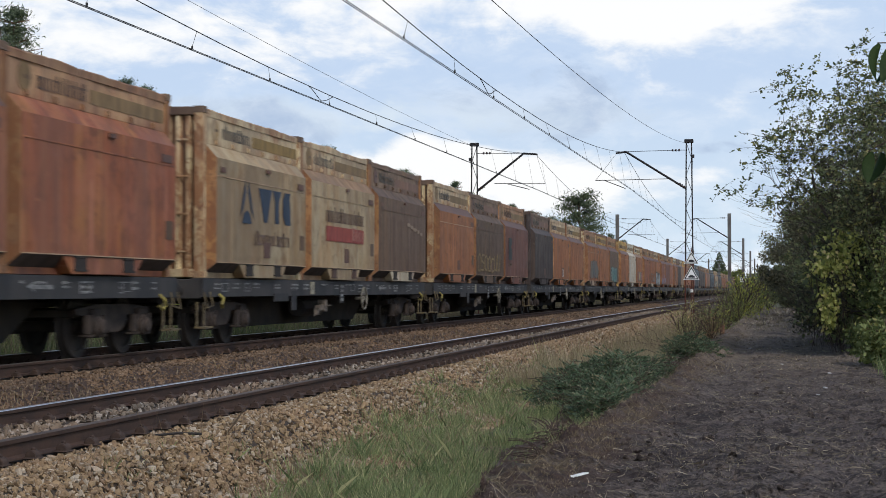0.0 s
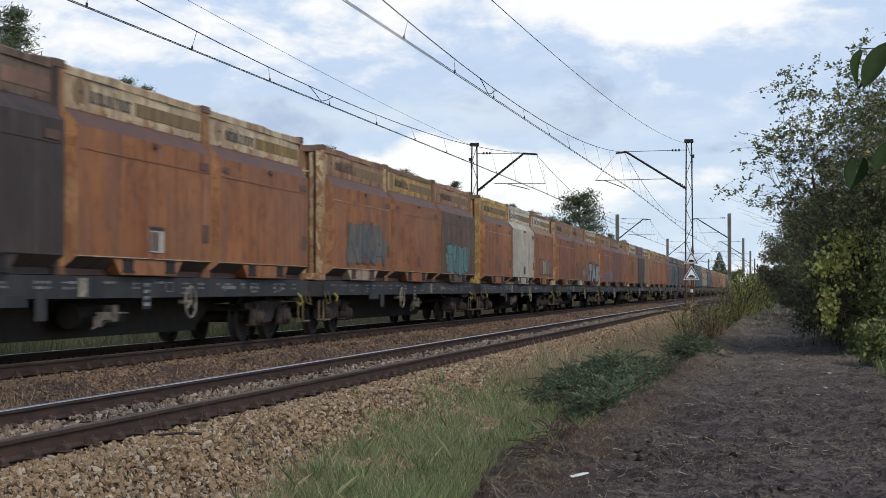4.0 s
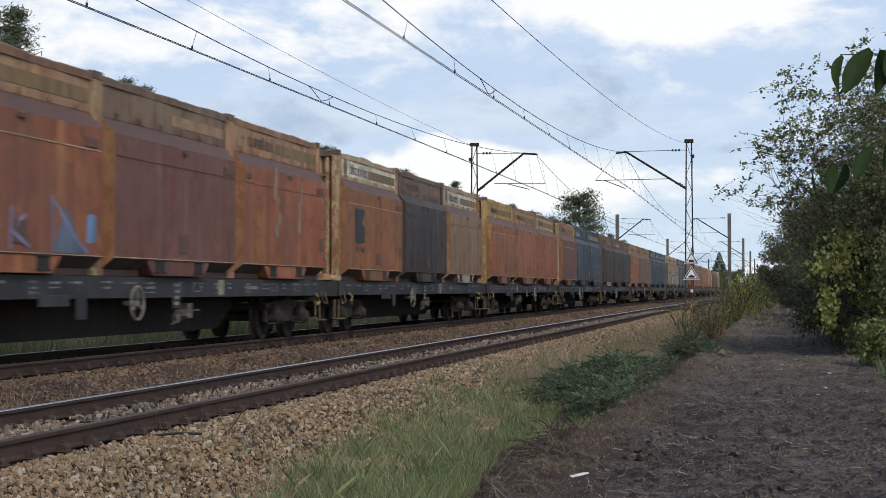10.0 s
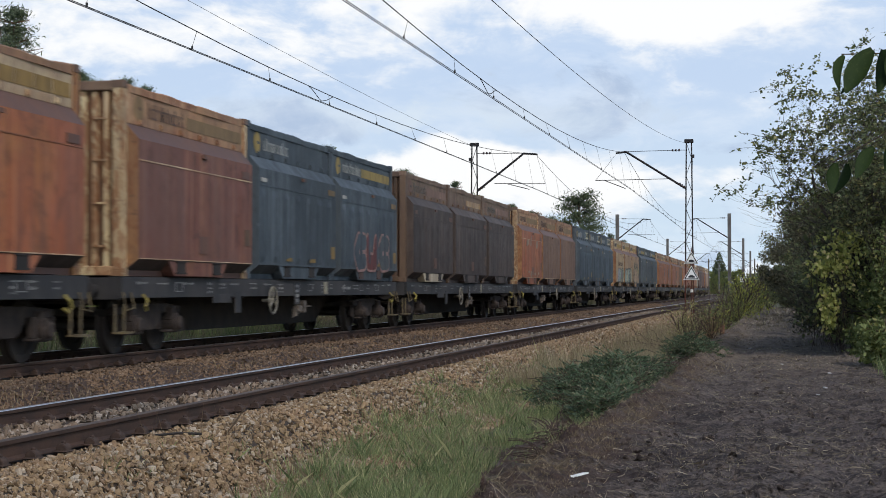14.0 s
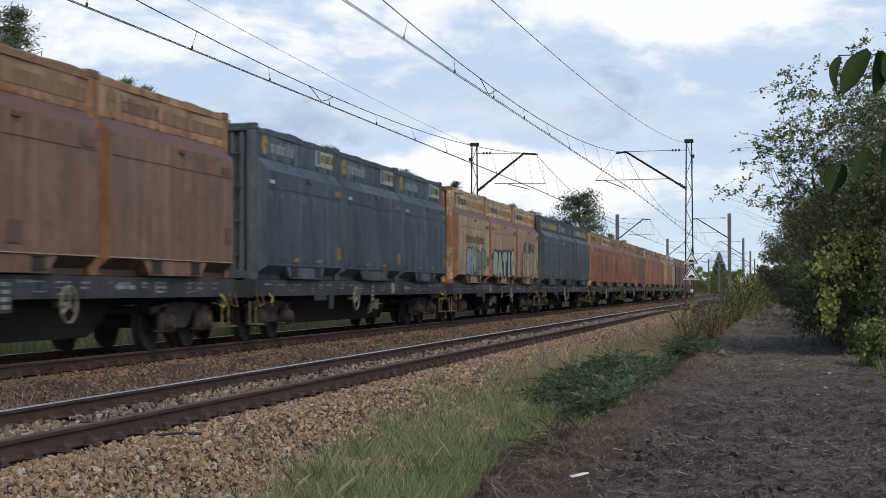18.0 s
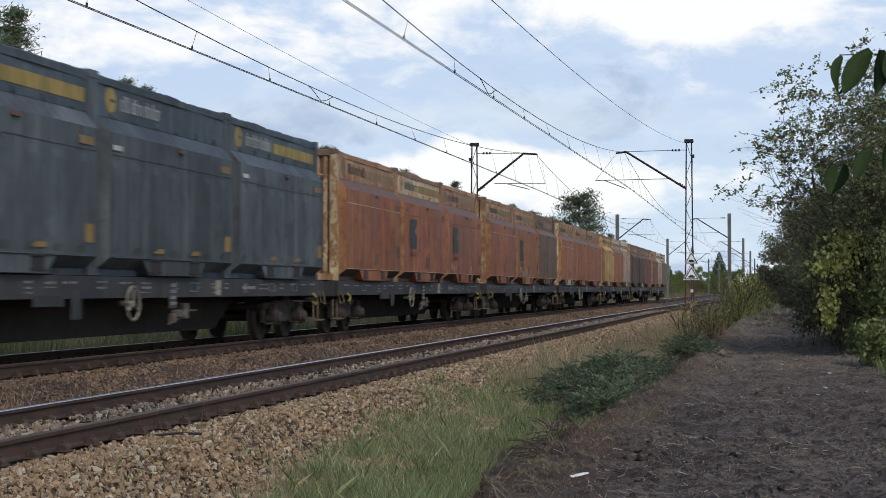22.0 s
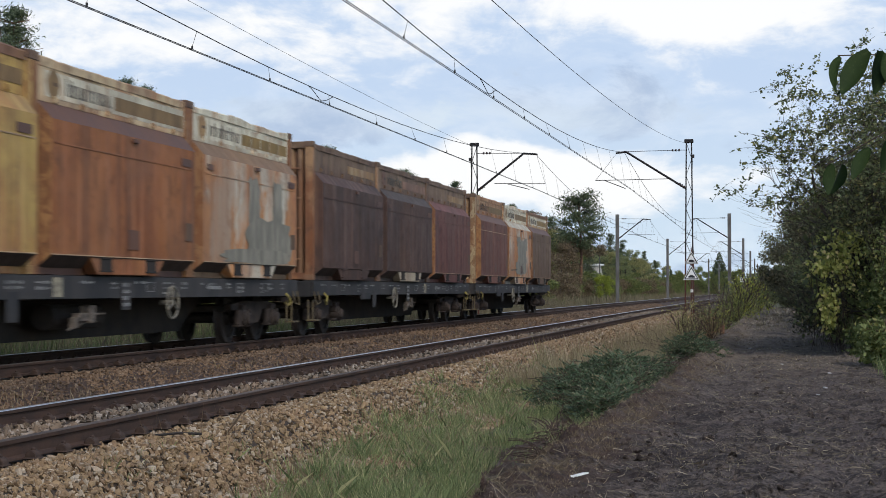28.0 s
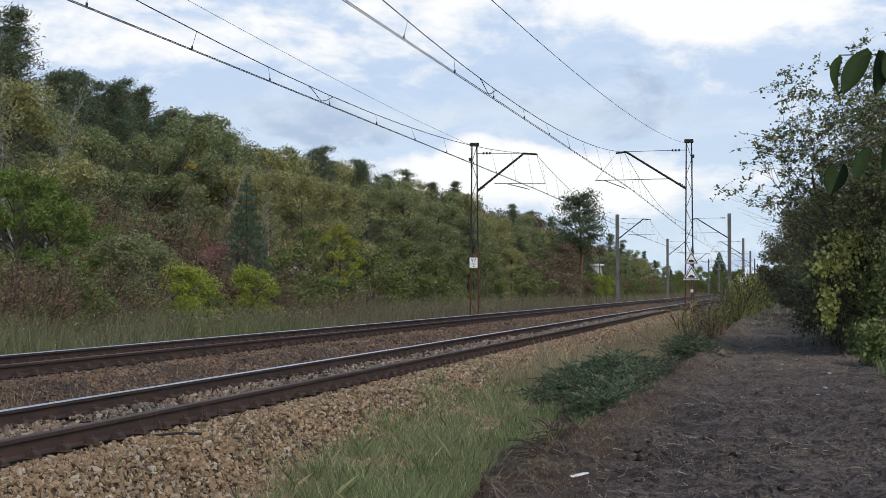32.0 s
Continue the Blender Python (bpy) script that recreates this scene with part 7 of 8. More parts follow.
def tufted(name, label, material, places, blades, radius, h, w, gr):
    """Tufts whose blades splay outwards from a shared foot and bend over at the tip."""
    n = len(places)
    size = gr.uniform(0.55, 1.25, n) * np.array([(0.95 + 0.7 * noise.noise((a * 0.9, b * 0.55, 9.1)) + 0.6 * noise.noise((a * 3.1, b * 2.2, 4.4))) for a, b in places[:, :2]]).clip(0.4, 1.6)
    lean = gr.normal(size=(n, 2)) * 0.12
    i = np.repeat(np.arange(n), blades)
    m = len(i)
    off = gr.normal(size=(m, 2)) * radius
    hh = h * size[i] * gr.uniform(0.4, 1.2, m)
    foot = places[i].copy()
    foot[:, :2] += off
    tilt = np.concatenate([off / radius * 0.12 + lean[i] + gr.normal(size=(m, 2)) * 0.26, np.ones((m, 1))], 1)
    mid = foot + tilt * hh[:, None] * 0.6
    tip = foot + tilt * hh[:, None] * np.array((1.25, 1.25, 0.97))
    a = gr.uniform(0, 6.283, m)
    side = np.stack([np.cos(a), np.sin(a), 0 * a], 1) * (w * gr.uniform(0.6, 1.4, m))[:, None]
    v = np.stack([foot - side, foot + side, mid + side * 0.75, tip, mid - side * 0.75], 1).reshape(-1, 3)
    return thing(name, label, "grass", mesh=raw_mesh(name, v, np.arange(m * 5).reshape(-1, 5)), material=material, kind="stuff")


def grass_bound(p):
    """Leaves out the broken soil hollows at the path's edge."""
    lim = np.interp(p[:, 1], [12, 14.3, 16.5, 18.5, 20, 21, 24, 36], [-2.6, -2.62, -2.95, -3.05, -2.9, -2.72, -2.6, -2.4])
    return p[p[:, 0] < lim + 0.25 * np.array([noise.noise((a * 2.2, b * 1.3, 1.5)) for a, b in p[:, :2]])]


tufted("grass", "tufts of fine green grass beside the ballast", M["grass"], grass_bound(grass_edge(patchy(8600, -5.5, -2.3, 12, 38, gg, 1.7, -0.26), gg)), 11, 0.055, 0.215, 0.0030, gg)
tufted("grass", "sparse green grass in the hollow below the path", M["grass"], grass_edge(patchy(900, -3.2, -2.25, 12, 24, gg, 2.2, 0.12), gg), 10, 0.05, 0.13, 0.0028, gg)
tufted("grass", "short green grass creeping into the ballast", M["grass"], patchy(520, -5.4, -4.3, 12, 60, gg, 1.4, 0.10), 10, 0.045, 0.15, 0.0026, gg)
strip("dry_grass", "tall dry straw-coloured grass", "grass", M["grass_dry"], grass_edge(patchy(20000, -5.0, -2.4, 30, 75, gg, 0.7, -0.15), gg), 0.46, 0.005, 0.24, gg)
strip("dry_grass", "dry grass among the green tufts", "grass", M["grass_dry"], tufts(grass_bound(grass_edge(patchy(2200, -5.3, -2.3, 12, 36, gg, 0.8, 0.0), gg)), 8, 0.06, gg), 0.21, 0.0017, 0.60, gg)
strip("weeds", "tall brown and green weeds beyond the tracks", "weeds", M["weed"], patchy(46000, -25, -13.9, 26, 140, gg, 0.25, -0.5), 0.88, 0.012, 0.30, gg, True)
strip("weeds", "tall brown weeds along the far track", "weeds", M["weed"], patchy(7000, -30, -13.9, 130, 420, gg, 0.2, -0.5, False), 0.9, 0.05, 0.16, gg, True)
strip("grass", "green grass at the foot of the weeds", "grass", M["grass"], patchy(13000, -19, -13.8, 26, 60, gg, 0.3, -0.15), 0.55, 0.012, 0.40, gg, True)
strip("weeds", "tall green weeds beyond the tracks", "weeds", M["leaf_green"], patchy(12000, -20, -13.9, 26, 52, gg, 0.22, -0.1), 0.75, 0.016, 0.38, gg, True)
strip("dry_grass", "sparse dry stalks between the tracks", "grass", M["grass_dry"], patchy(900, -9.2, -8.2, 14, 70, gg, 0.8, 0.0), 0.20, 0.004, 0.3, gg)
for count, cut, leaf, label in ((9000, 0.0, "leaf_brown", "withered brown weeds among the grass"), (7000, 0.05, "leaf_green", "green weed leaves among the grass"), (5000, -0.1, "weed", "grey seed heads of weeds")):
    fluff = patchy(count, -25, -14.4, 27, 150, gg, 0.17 + count * 1e-5, cut)
    fluff[:, 2] += gg.uniform(0.05, 1.0, len(fluff)) ** 0.8
    fv, ff = tri_cards(fluff, 0.12, gg)
    thing("weeds", label, "weeds", mesh=raw_mesh("weeds", fv, ff), material=M[leaf], kind="stuff")
strip("dead_stalks", "thin dead weed stalks standing in the ballast", "weeds", M["dead_root"], tufts(patchy(70, -5.7, -4.3, 13, 32, gg, 0.9, 0.0), 5, 0.10, gg), 0.30, 0.003, 0.25, gg)
verge = tufts(patchy(420, 2.05, 3.4, 26, 70, gg, 0.6, -0.2), 12, 0.07, gg)
strip("grass", "green grass and herbs at the foot of the hedge", "grass", M["grass"], verge, 0.32, 0.006, 0.4, gg)
heads = patchy(2600, -20, -14.5, 28, 110, gg, 0.22, 0.12)
heads[:, 2] += gg.uniform(0.55, 0.95, len(heads))
hv, hf = tri_cards(heads, 0.065, gg)
thing("weed_flowers", "withered white flower heads on weeds", "flowers", mesh=raw_mesh("weed_flowers", hv, hf), material=M["weed_head"], kind="stuff")


# heaps of cut spruce branches in the ditch


def brush_heap(x, y, length, width, h, seed, branches, turn=0.0):
    gr = np.random.default_rng(seed)
    rnd = random.Random(seed)
    heap = thing("brush_heap", "heap of cut dark green conifer branches", "brush heap", "brush heaps", at=pose(x, y, level(x, y) - 0.03, 0, 0, turn))

    def crown(a, b):
        k = max(0.0, 1 - (2 * a / width) ** 2 - (2 * b / length) ** 4)
        return h * (k ** 0.5) * (0.80 + 0.5 * noise.noise((a * 2.0 + seed, b * 0.9, 0.5)) + 0.3 * noise.noise((a * 6, b * 4, seed)))

    wood = Geo()
    pts, dirs = [], []
    for _ in range(branches):
        a, b = rnd.uniform(-0.5, 0.5) * width, rnd.uniform(-0.5, 0.5) * length
        top = crown(a, b)
        base = Vector((a, b, top * rnd.uniform(0.45, 1.0) + 0.02))
        turn_b = rnd.uniform(0, 6.283)
        d = Vector((math.cos(turn_b), math.sin(turn_b), rnd.gauss(0.25, 0.35))).normalized()
        ln = rnd.uniform(0.22, 0.55)
        side = d.cross(Vector((0, 0, 1))).normalized()
        line = [base + d * ln * u + Vector((0, 0, -0.22 * ln * u * u)) for u in (0.0, 0.33, 0.66, 1.0)]
        wood.wire(line, 0.004, 3)
        for k in range(13):
            u = (k + 0.5) / 13
            q = base + d * ln * u + Vector((0, 0, -0.22 * ln * u * u))
            for e in (-1, 1):
                v = (side * e * (1 - 0.5 * u) + d * 0.75 + Vector((0, 0, rnd.gauss(0.1, 0.25)))).normalized()
                pts.append(tuple(q + v * 0.032))
                dirs.append(tuple(v * 3))
    v, f = cards(np.array(pts), 0.075, aspect=4.2, g=gr, flat=np.array(dirs))
    v[:, 2] = np.maximum(v[:, 2], 0.01)
    tagged(part("branch_wood", wood.mesh("branch_wood"), M["twig"], heap), kind="stuff")
    part("needles", raw_mesh("needles", v, f), M["needle_cut"], heap)
    return heap


brush_heap(-2.82, 30.6, 9.4, 1.65, 0.60, 51, 2600, -3.0)
brush_heap(-2.38, 25.3, 4.2, 0.80, 0.42, 53, 640, 3.0)
brush_heap(-1.85, 40.6, 4.4, 0.95, 0.55, 52, 700)


def twig_tangle(x, y, size, n, seed):
    rnd, g = random.Random(seed), Geo()
    for _ in range(n):
        p = Vector((rnd.gauss(0, size * 0.4), rnd.gauss(0, size * 0.5), 0.0))
        d = Vector((rnd.gauss(0, 0.7), rnd.gauss(0, 0.7), rnd.uniform(0.3, 1.2))).normalized()
        pts = [p]
        for k in range(4):
            d = (d + Vector((rnd.gauss(0, 0.35), rnd.gauss(0, 0.35), -0.28))).normalized()
            pts.append(pts[-1] + d * size * 0.32)
        g.wire([tuple((q.x, q.y, max(q.z, 0.01))) for q in pts], 0.0048, 4)
    return thing("twig_tangle", "tangle of dry brown twigs and roots", "twigs", "twig tangles", at=pose(x, y, level(x, y) - 0.02), mesh=g.mesh("twig_tangle"), material=M["twig"], kind="stuff")


for x, y, size, count, seed in ((-3.30, 28.2, 0.62, 240, 1), (-2.85, 25.8, 0.45, 90, 10), (-2.25, 24.2, 0.40, 70, 2), (-2.45, 20.0, 0.36, 70, 3), (-2.1, 27.5, 0.42, 70, 4), (-1.75, 33.0, 0.55, 70, 5), (-2.9, 47.0, 0.9, 60, 6), (-2.35, 17.4, 0.36, 60, 8)):
    twig_tangle(x, y, size, count, seed)

# dead roots and withered grass along the path's broken edge
edge = patchy(3200, -0.55, 0.50, 12.5, 60, gg, 0.8, -0.3)
edge[:, 0] += [bank_top(b) for b in edge[:, 1]]
edge_places = tufts(edge, 11, 0.08, gg)
edge_places[:, 2] = [rough_path(a, b) for a, b in zip(edge_places[:, 0], edge_places[:, 1])]
strip("dead_roots", "withered roots and grass along the broken path edge", "plant litter", M["dead_root"], edge_places, 0.060, 0.0017, 1.0, gg, True)
wide_places = tufts(patchy(900, -1.9, 2.6, 12.5, 60, gg, 0.7, 0.12), 7, 0.09, gg)
wide_places[:, 2] = [rough_path(a, b) for a, b in zip(wide_places[:, 0], wide_places[:, 1])]
strip("dead_roots", "sparse withered grass on the soil path", "plant litter", M["dead_root"], wide_places, 0.030, 0.0012, 1.2, gg, True)

# litter on the path
gl = np.random.default_rng(9)
n = 34000
px, py = gl.uniform(-2.5, 2.4, n), scatter_y(n, 11.5, 70, gl)
keep = np.array([noise.noise((a * 0.9, b * 0.5, 7.7)) > gl.uniform(-0.5, 0.45) for a, b in zip(px, py)])
px, py = px[keep], py[keep]
pz = np.array([rough_path(a, b) for a, b in zip(px, py)]) + 0.010
turn = gl.uniform(0, 6.283, len(px))
ln, wd = 0.004 + 0.060 * gl.uniform(0, 1, len(px)) ** 5.0, gl.uniform(0.0010, 0.0026, len(px))
d = np.stack([np.cos(turn) * ln, np.sin(turn) * ln, gl.normal(size=len(px)) * 0.012], 1)
e = np.stack([-np.sin(turn) * wd, np.cos(turn) * wd, 0 * wd + 0.003], 1)
base = np.stack([px, py, pz], 1)
lv = np.stack([base - d - e, base + d - e, base + d + e, base - d + e], 1).reshape(-1, 3)
thing("straw_litter", "dry grass stalks and chips strewn over the soil path", "litter", mesh=raw_mesh("straw_litter", lv, np.arange(len(lv)).reshape(-1, 4)), material=M["straw"], kind="stuff")
# denser far straw; it also brightens the stretch in the hedge's shade
for count, lo, hi, reach in ((5200, 34, 70, 0.08), (4600, 70, 150, 0.2)):
    sx, sy = gl.normal(size=count) * 1.1 - 0.1, gl.uniform(lo, hi, count)
    fine_keep = np.array([noise.noise((a * 1.1, b * 0.45, 2.7)) > gl.uniform(-0.35, 0.35) for a, b in zip(sx, sy)]) & (np.abs(sx) < 2.4)
    sx, sy = sx[fine_keep], sy[fine_keep]
    sz = np.array([rough_path(a, b) for a, b in zip(sx, sy)]) + 0.015
    sv, sf = tri_cards(np.stack([sx, sy, sz], 1), reach, gl, up=1.5, aspect=2.5)
    thing("straw_litter", "flattened dry grass on the far path", "litter", mesh=raw_mesh("straw_litter", sv, sf), material=M["straw"], kind="stuff")
rl = random.Random(17)
for label, count, lo, hi, fine in (("dry stalks and broken rootlets lying on the soil", 1000, -1.9, 2.3, 0.0019), ("pale rootlets torn out along the broken bank", 1500, -2.75, -0.9, 0.0024)):
    g = Geo()
    for _ in range(count):
        y = 12.5 + 36 * rl.random() ** 2.0
        x = rl.uniform(lo, hi) if fine < 0.0023 else bank_top(y) + rl.gauss(0.05, 0.26)
        if noise.noise((x * 0.9, y * 0.6, 3.1)) < rl.uniform(-0.4, 0.5):
            continue
        a, ln, rise = rl.uniform(0, 6.283), 0.04 + 0.18 * rl.random() ** 2.5, rl.random() ** 3 * 0.12
        line = []
        for u in (0.0, 0.5, 1.0):
            p, q = x + math.cos(a) * ln * u, y + math.sin(a) * ln * u
            line.append((p, q, rough_path(p, q) + 0.006 + rise * u))
            a += rl.gauss(0, 0.5)
        g.wire(line, fine * rl.uniform(0.6, 1.4), 3)
    thing("dry_stalks", label, "litter", mesh=g.mesh("dry_stalks"), material=M["straw"], kind="stuff")
n = 3600
cx, cy = gl.uniform(-2.6, 2.5, n), scatter_y(n, 11.5, 60, gl)
cz = np.array([rough_path(a, b) for a, b in zip(cx, cy)])
thing("soil_clods", "loose dark clods of soil on the path", "soil", mesh=stones("soil_clods", np.stack([cx, cy, cz], 1), 0.006 + 0.050 * gl.uniform(0, 1, n) ** 4, gl), material=M["soil"], kind="stuff")

# scraps, stones and an iron bar


def scrap(x, y, w, l, turn, material, label):
    pts = [(-w / 2, -l / 2), (w / 2, -l * 0.42), (w * 0.4, l / 2), (-w * 0.55, l * 0.38)]
    return thing("litter_scrap", label, "litter", "scraps of litter", at=pose(x, y, rough_path(x, y) + 0.015, 6, 4, turn), mesh=Geo().prism(pts, 0, 0.012, "z").mesh("litter_scrap"), material=material)


scrap(-1.62, 13.9, 0.035, 0.30, -38, M["white_paint"], "thin white plastic strip on the soil")
for x, y, w, l, turn in ((0.85, 28.0, 0.07, 0.12, 20), (0.7, 26.8, 0.05, 0.08, 70), (0.2, 36.0, 0.06, 0.12, 10), (-0.6, 47.0, 0.10, 0.16, 40), (1.05, 32.0, 0.09, 0.10, 0), (-2.2, 14.2, 0.06, 0.10, 15)):
    scrap(x, y, w * 0.75, l * 0.75, turn, M["plaster"], "small pale scrap of litter on the soil")
grey_rock = plain("grey_brown_rock", (0.15, 0.135, 0.12), (0.09, 0.08, 0.07), 5, 0.95, 0, 0.6)
ROCK = stones("pale_rock", np.zeros((1, 3)), np.ones(1), gl)
for x, y, size in ((-2.1, 14.4, 0.055), (-2.25, 14.1, 0.045), (-2.35, 14.8, 0.04), (-2.0, 37.5, 0.16), (-2.2, 36.5, 0.12)):
    thing("loose_rock", "pale loose rock at the path's edge", "rock", "loose rocks", at=pose(x, y, rough_path(x, y) + size * 0.3, 0, 0, x * 90) @ Matrix.Diagonal((size * 1.5, size, size * 0.7, 1)), mesh=ROCK, material=grey_rock)
bar = Geo().wire([(-0.20, -0.08, 0.0), (0.0, 0.0, 0.012), (0.22, 0.06, 0.0)], 0.014, 6)
thing("iron_bar", "dark rusty iron bar lying on the ballast", "bar", at=pose(-5.55, 15.1, float(bed_height(-5.55)) + 0.05, 0, 0, 15), mesh=bar.mesh("iron_bar"), material=M["under"])

# hedge, tree and creeper along the path
HEDGE = bush(4.6, 4.2, 12000, 0.13, 61)
HEDGE_B = bush(3.4, 3.6, 9000, 0.12, 62)
for k in range(12):
    y = 45 + k * 6.0 + gv.uniform(-1, 1)
    plant("hedge_bush", HEDGE if k % 2 else HEDGE_B, "bark", "leaf_hedge", "dense dark green hedge bush beside the path", "bush", 4.45 - k * 0.08 + gv.uniform(-0.2, 0.4), y, -0.35, gv.uniform(0, 6.28), gv.uniform(0.95, 1.2), "hedge bushes", "stem")
for k in range(9):
    grow("dark", 4.6 + gv.uniform(-0.3, 0.5), 66 + k * 15, 5.6 + 0.25 * k + gv.uniform(-0.4, 0.5))
for k in range(8):
    grow("hedge_tree", 3.45 - 0.12 * k + gv.uniform(-0.2, 0.2), 76 + k * 12, 5.4 + 0.42 * k + gv.uniform(-0.3, 0.4))
for x, y, h in ((4.9, 47.0, 1.5), (5.4, 52.0, 1.6), (5.2, 43.0, 1.35)):
    plant("hedge_bush", HEDGE_B, "bark", "leaf_hedge", "tall dark green hedge bush", "bush", x, y, -0.35, gv.uniform(0, 6.28), h, "hedge bushes", "stem")
for x, y, h in ((3.0, 53.0, 0.75),):
    plant("hedge_bush", HEDGE_B, "bark", "leaf_green", "green bush at the foot of the hedge", "bush", x, y, -0.35, gv.uniform(0, 6.28), h, "hedge bushes", "stem")

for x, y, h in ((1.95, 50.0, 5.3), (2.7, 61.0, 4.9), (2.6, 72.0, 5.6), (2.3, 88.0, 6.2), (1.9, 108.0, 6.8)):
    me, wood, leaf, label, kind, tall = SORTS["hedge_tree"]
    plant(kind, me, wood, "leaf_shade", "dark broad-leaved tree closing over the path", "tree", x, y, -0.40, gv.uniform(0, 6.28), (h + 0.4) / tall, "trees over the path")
for x, y, h in ((2.9, 49.0, 1.0), (2.6, 55.0, 1.05), (3.0, 45.5, 1.15)):
    plant("hedge_bush", HEDGE_B, "bark", "leaf_hedge", "dense dark green hedge bush beside the path", "bush", x, y, -0.35, gv.uniform(0, 6.28), h, "hedge bushes", "stem")

for x, y, h in ((3.20, 40.6, 0.62), (2.85, 43.4, 0.52), (3.35, 42.4, 0.74)):
    plant("hedge_bush", HEDGE, "bark", "leaf_green", "leafy green bush at the front of the hedge", "bush", x, y, -0.35, gv.uniform(0, 6.28), h, "hedge bushes", "stem")


def walnut_tree():
    rnd, g = random.Random(71), Geo()
    gr = np.random.default_rng(71)
    tree = thing("walnut_tree", "half-bare tree with grey-green leaves and thin dark branches", "tree", at=Matrix.LocRotScale((3.35, 43.0, -0.35), None, (0.99, 0.96, 0.88)))
    tips = []
    for k in range(5):
        a = rnd.uniform(0, 6.283)
        p, d, r = Vector((rnd.gauss(0, 0.15), rnd.gauss(0, 0.15), -0.2)), Vector((math.cos(a) * 0.22 - 0.10, math.sin(a) * 0.22, 1)).normalized(), 0.075
        for j in range(6):
            q = p + d * 1.02
            g.tube(p, q, r, r * 0.82, 6)
            r *= 0.80
            p = q
            d = (d + Vector((rnd.gauss(-0.03, 0.12), rnd.gauss(0, 0.12), 0))).normalized()
            if j >= 0:
                for _ in range(4):
                    b = rnd.uniform(0, 6.283)
                    v = Vector((math.cos(b), math.sin(b), rnd.uniform(0.25, 0.9))).normalized()
                    limb(g, q, v, rnd.uniform(1.2, 2.2), r * 0.62, 2, tips, rnd, 0.5, 4, 0.10)
        tips.append(p)
    for k in range(3):  # thin limbs that reach out over the path
        limb(g, Vector((-0.7, 0.3 * k - 0.3, 3.3 + 0.45 * k)), Vector((-1, 0.25 * k - 0.25, 0.30)).normalized(), 2.3 - 0.2 * k, 0.022, 2, tips, rnd, 0.4, 4, 0.06)
    t = np.array([tuple(x) for x in tips])
    t = t[(gr.uniform(0, 1, len(t)) < 0.76) & (t[:, 2] > np.maximum(3.0, 2.5 - 0.42 * t[:, 0]))]
    c = []
    for p in t:
        for _ in range(4):
            e = Vector(p) + Vector((rnd.gauss(0, 0.20), rnd.gauss(0, 0.20), rnd.gauss(0.02, 0.16)))
            g.wire([Vector(p), Vector(p).lerp(e, 0.5) + Vector((0, 0, 0.02)), e], 0.0055, 3)
            c += [Vector(p).lerp(e, rnd.uniform(0.3, 1.08)) for _ in range(6)]
    c = np.array([tuple(q) for q in c])
    c += gr.normal(size=c.shape) * 0.045
    c[:, 0] += 0.42 * np.maximum(0.0, c[:, 2] - 4.2)
    v, f = cards(c, 0.092, aspect=1.7, up=-0.35, g=gr)
    g.v = [(x + 0.42 * max(0.0, z - 4.2), y, z) for x, y, z in g.v]
    part("trunk", g.mesh("trunk"), M["bark"], tree)
    part("crown", raw_mesh("crown", v, f), M["leaf_walnut"], tree)
    return tree


walnut_tree()


def lobed_leaves(centers, size, g):
    """Broad five-lobed leaves that hang from their stalks, each folded a little along its rib."""
    n = len(centers)
    d = g.normal(size=(n, 3)) * 0.5 + np.array((0, 0, -0.8))
    d /= np.linalg.norm(d, axis=1)[:, None]
    s = g.normal(size=(n, 3)) * 0.7 + np.array((1.0, 0, 0)) * g.choice((-1, 1), n)[:, None]
    s -= (s * d).sum(1)[:, None] * d
    s /= np.linalg.norm(s, axis=1)[:, None]
    up = np.cross(d, s)
    h = (size * g.uniform(0.6, 1.3, n))[:, None]
    ring = ((0.0, 0.0), (0.32, -0.12), (0.40, 0.16), (0.56, 0.34), (0.30, 0.55), (0.26, 0.80), (0.0, 1.02), (-0.26, 0.80), (-0.30, 0.55), (-0.56, 0.34), (-0.40, 0.16), (-0.32, -0.12))
    v = np.stack([centers + s * h * a + d * h * b + up * h * 0.35 * abs(a) for a, b in ring], 1).reshape(-1, 3)
    return v, np.arange(n * 12).reshape(-1, 12)


def creeper(x, y, clumps, seed, leaf=0.088):
    """Stems that climb from the ground to clumps of broad hanging leaves."""
    rnd, g = random.Random(seed), Geo()
    gr = np.random.default_rng(seed)
    vine = thing("creeper", "yellow autumn creeper hanging over the hedge", "climbing plant", "creepers", at=pose(x, y, -0.35))
    pts = []
    for a, z, w, h, n in clumps:
        for _ in range(4):
            foot = Vector((a + rnd.gauss(0.2, 0.2), rnd.gauss(0.3, 0.2), 0.0))
            top = Vector((a + rnd.gauss(0, w), rnd.gauss(0, 0.2), z + rnd.uniform(-0.5, 0.9) * h))
            g.wire([foot.lerp(top, u) + Vector((rnd.gauss(0, 0.05), rnd.gauss(0, 0.05), 0)) for u in (0.0, 0.25, 0.5, 0.75)] + [top], 0.006, 4)
        for _ in range(n * 8 // 5):
            pts.append((a + rnd.gauss(0, 0.55) * w, rnd.gauss(-0.1, 0.22), max(0.2, z + rnd.gauss(0, 0.55) * h)))
    v, f = lobed_leaves(np.array(pts), leaf, gr)
    tagged(part("stem", g.mesh("stem"), M["twig"], vine), kind="stuff")
    part("leaves", raw_mesh("leaves", v, f), M["leaf_vine"], vine)
    return vine


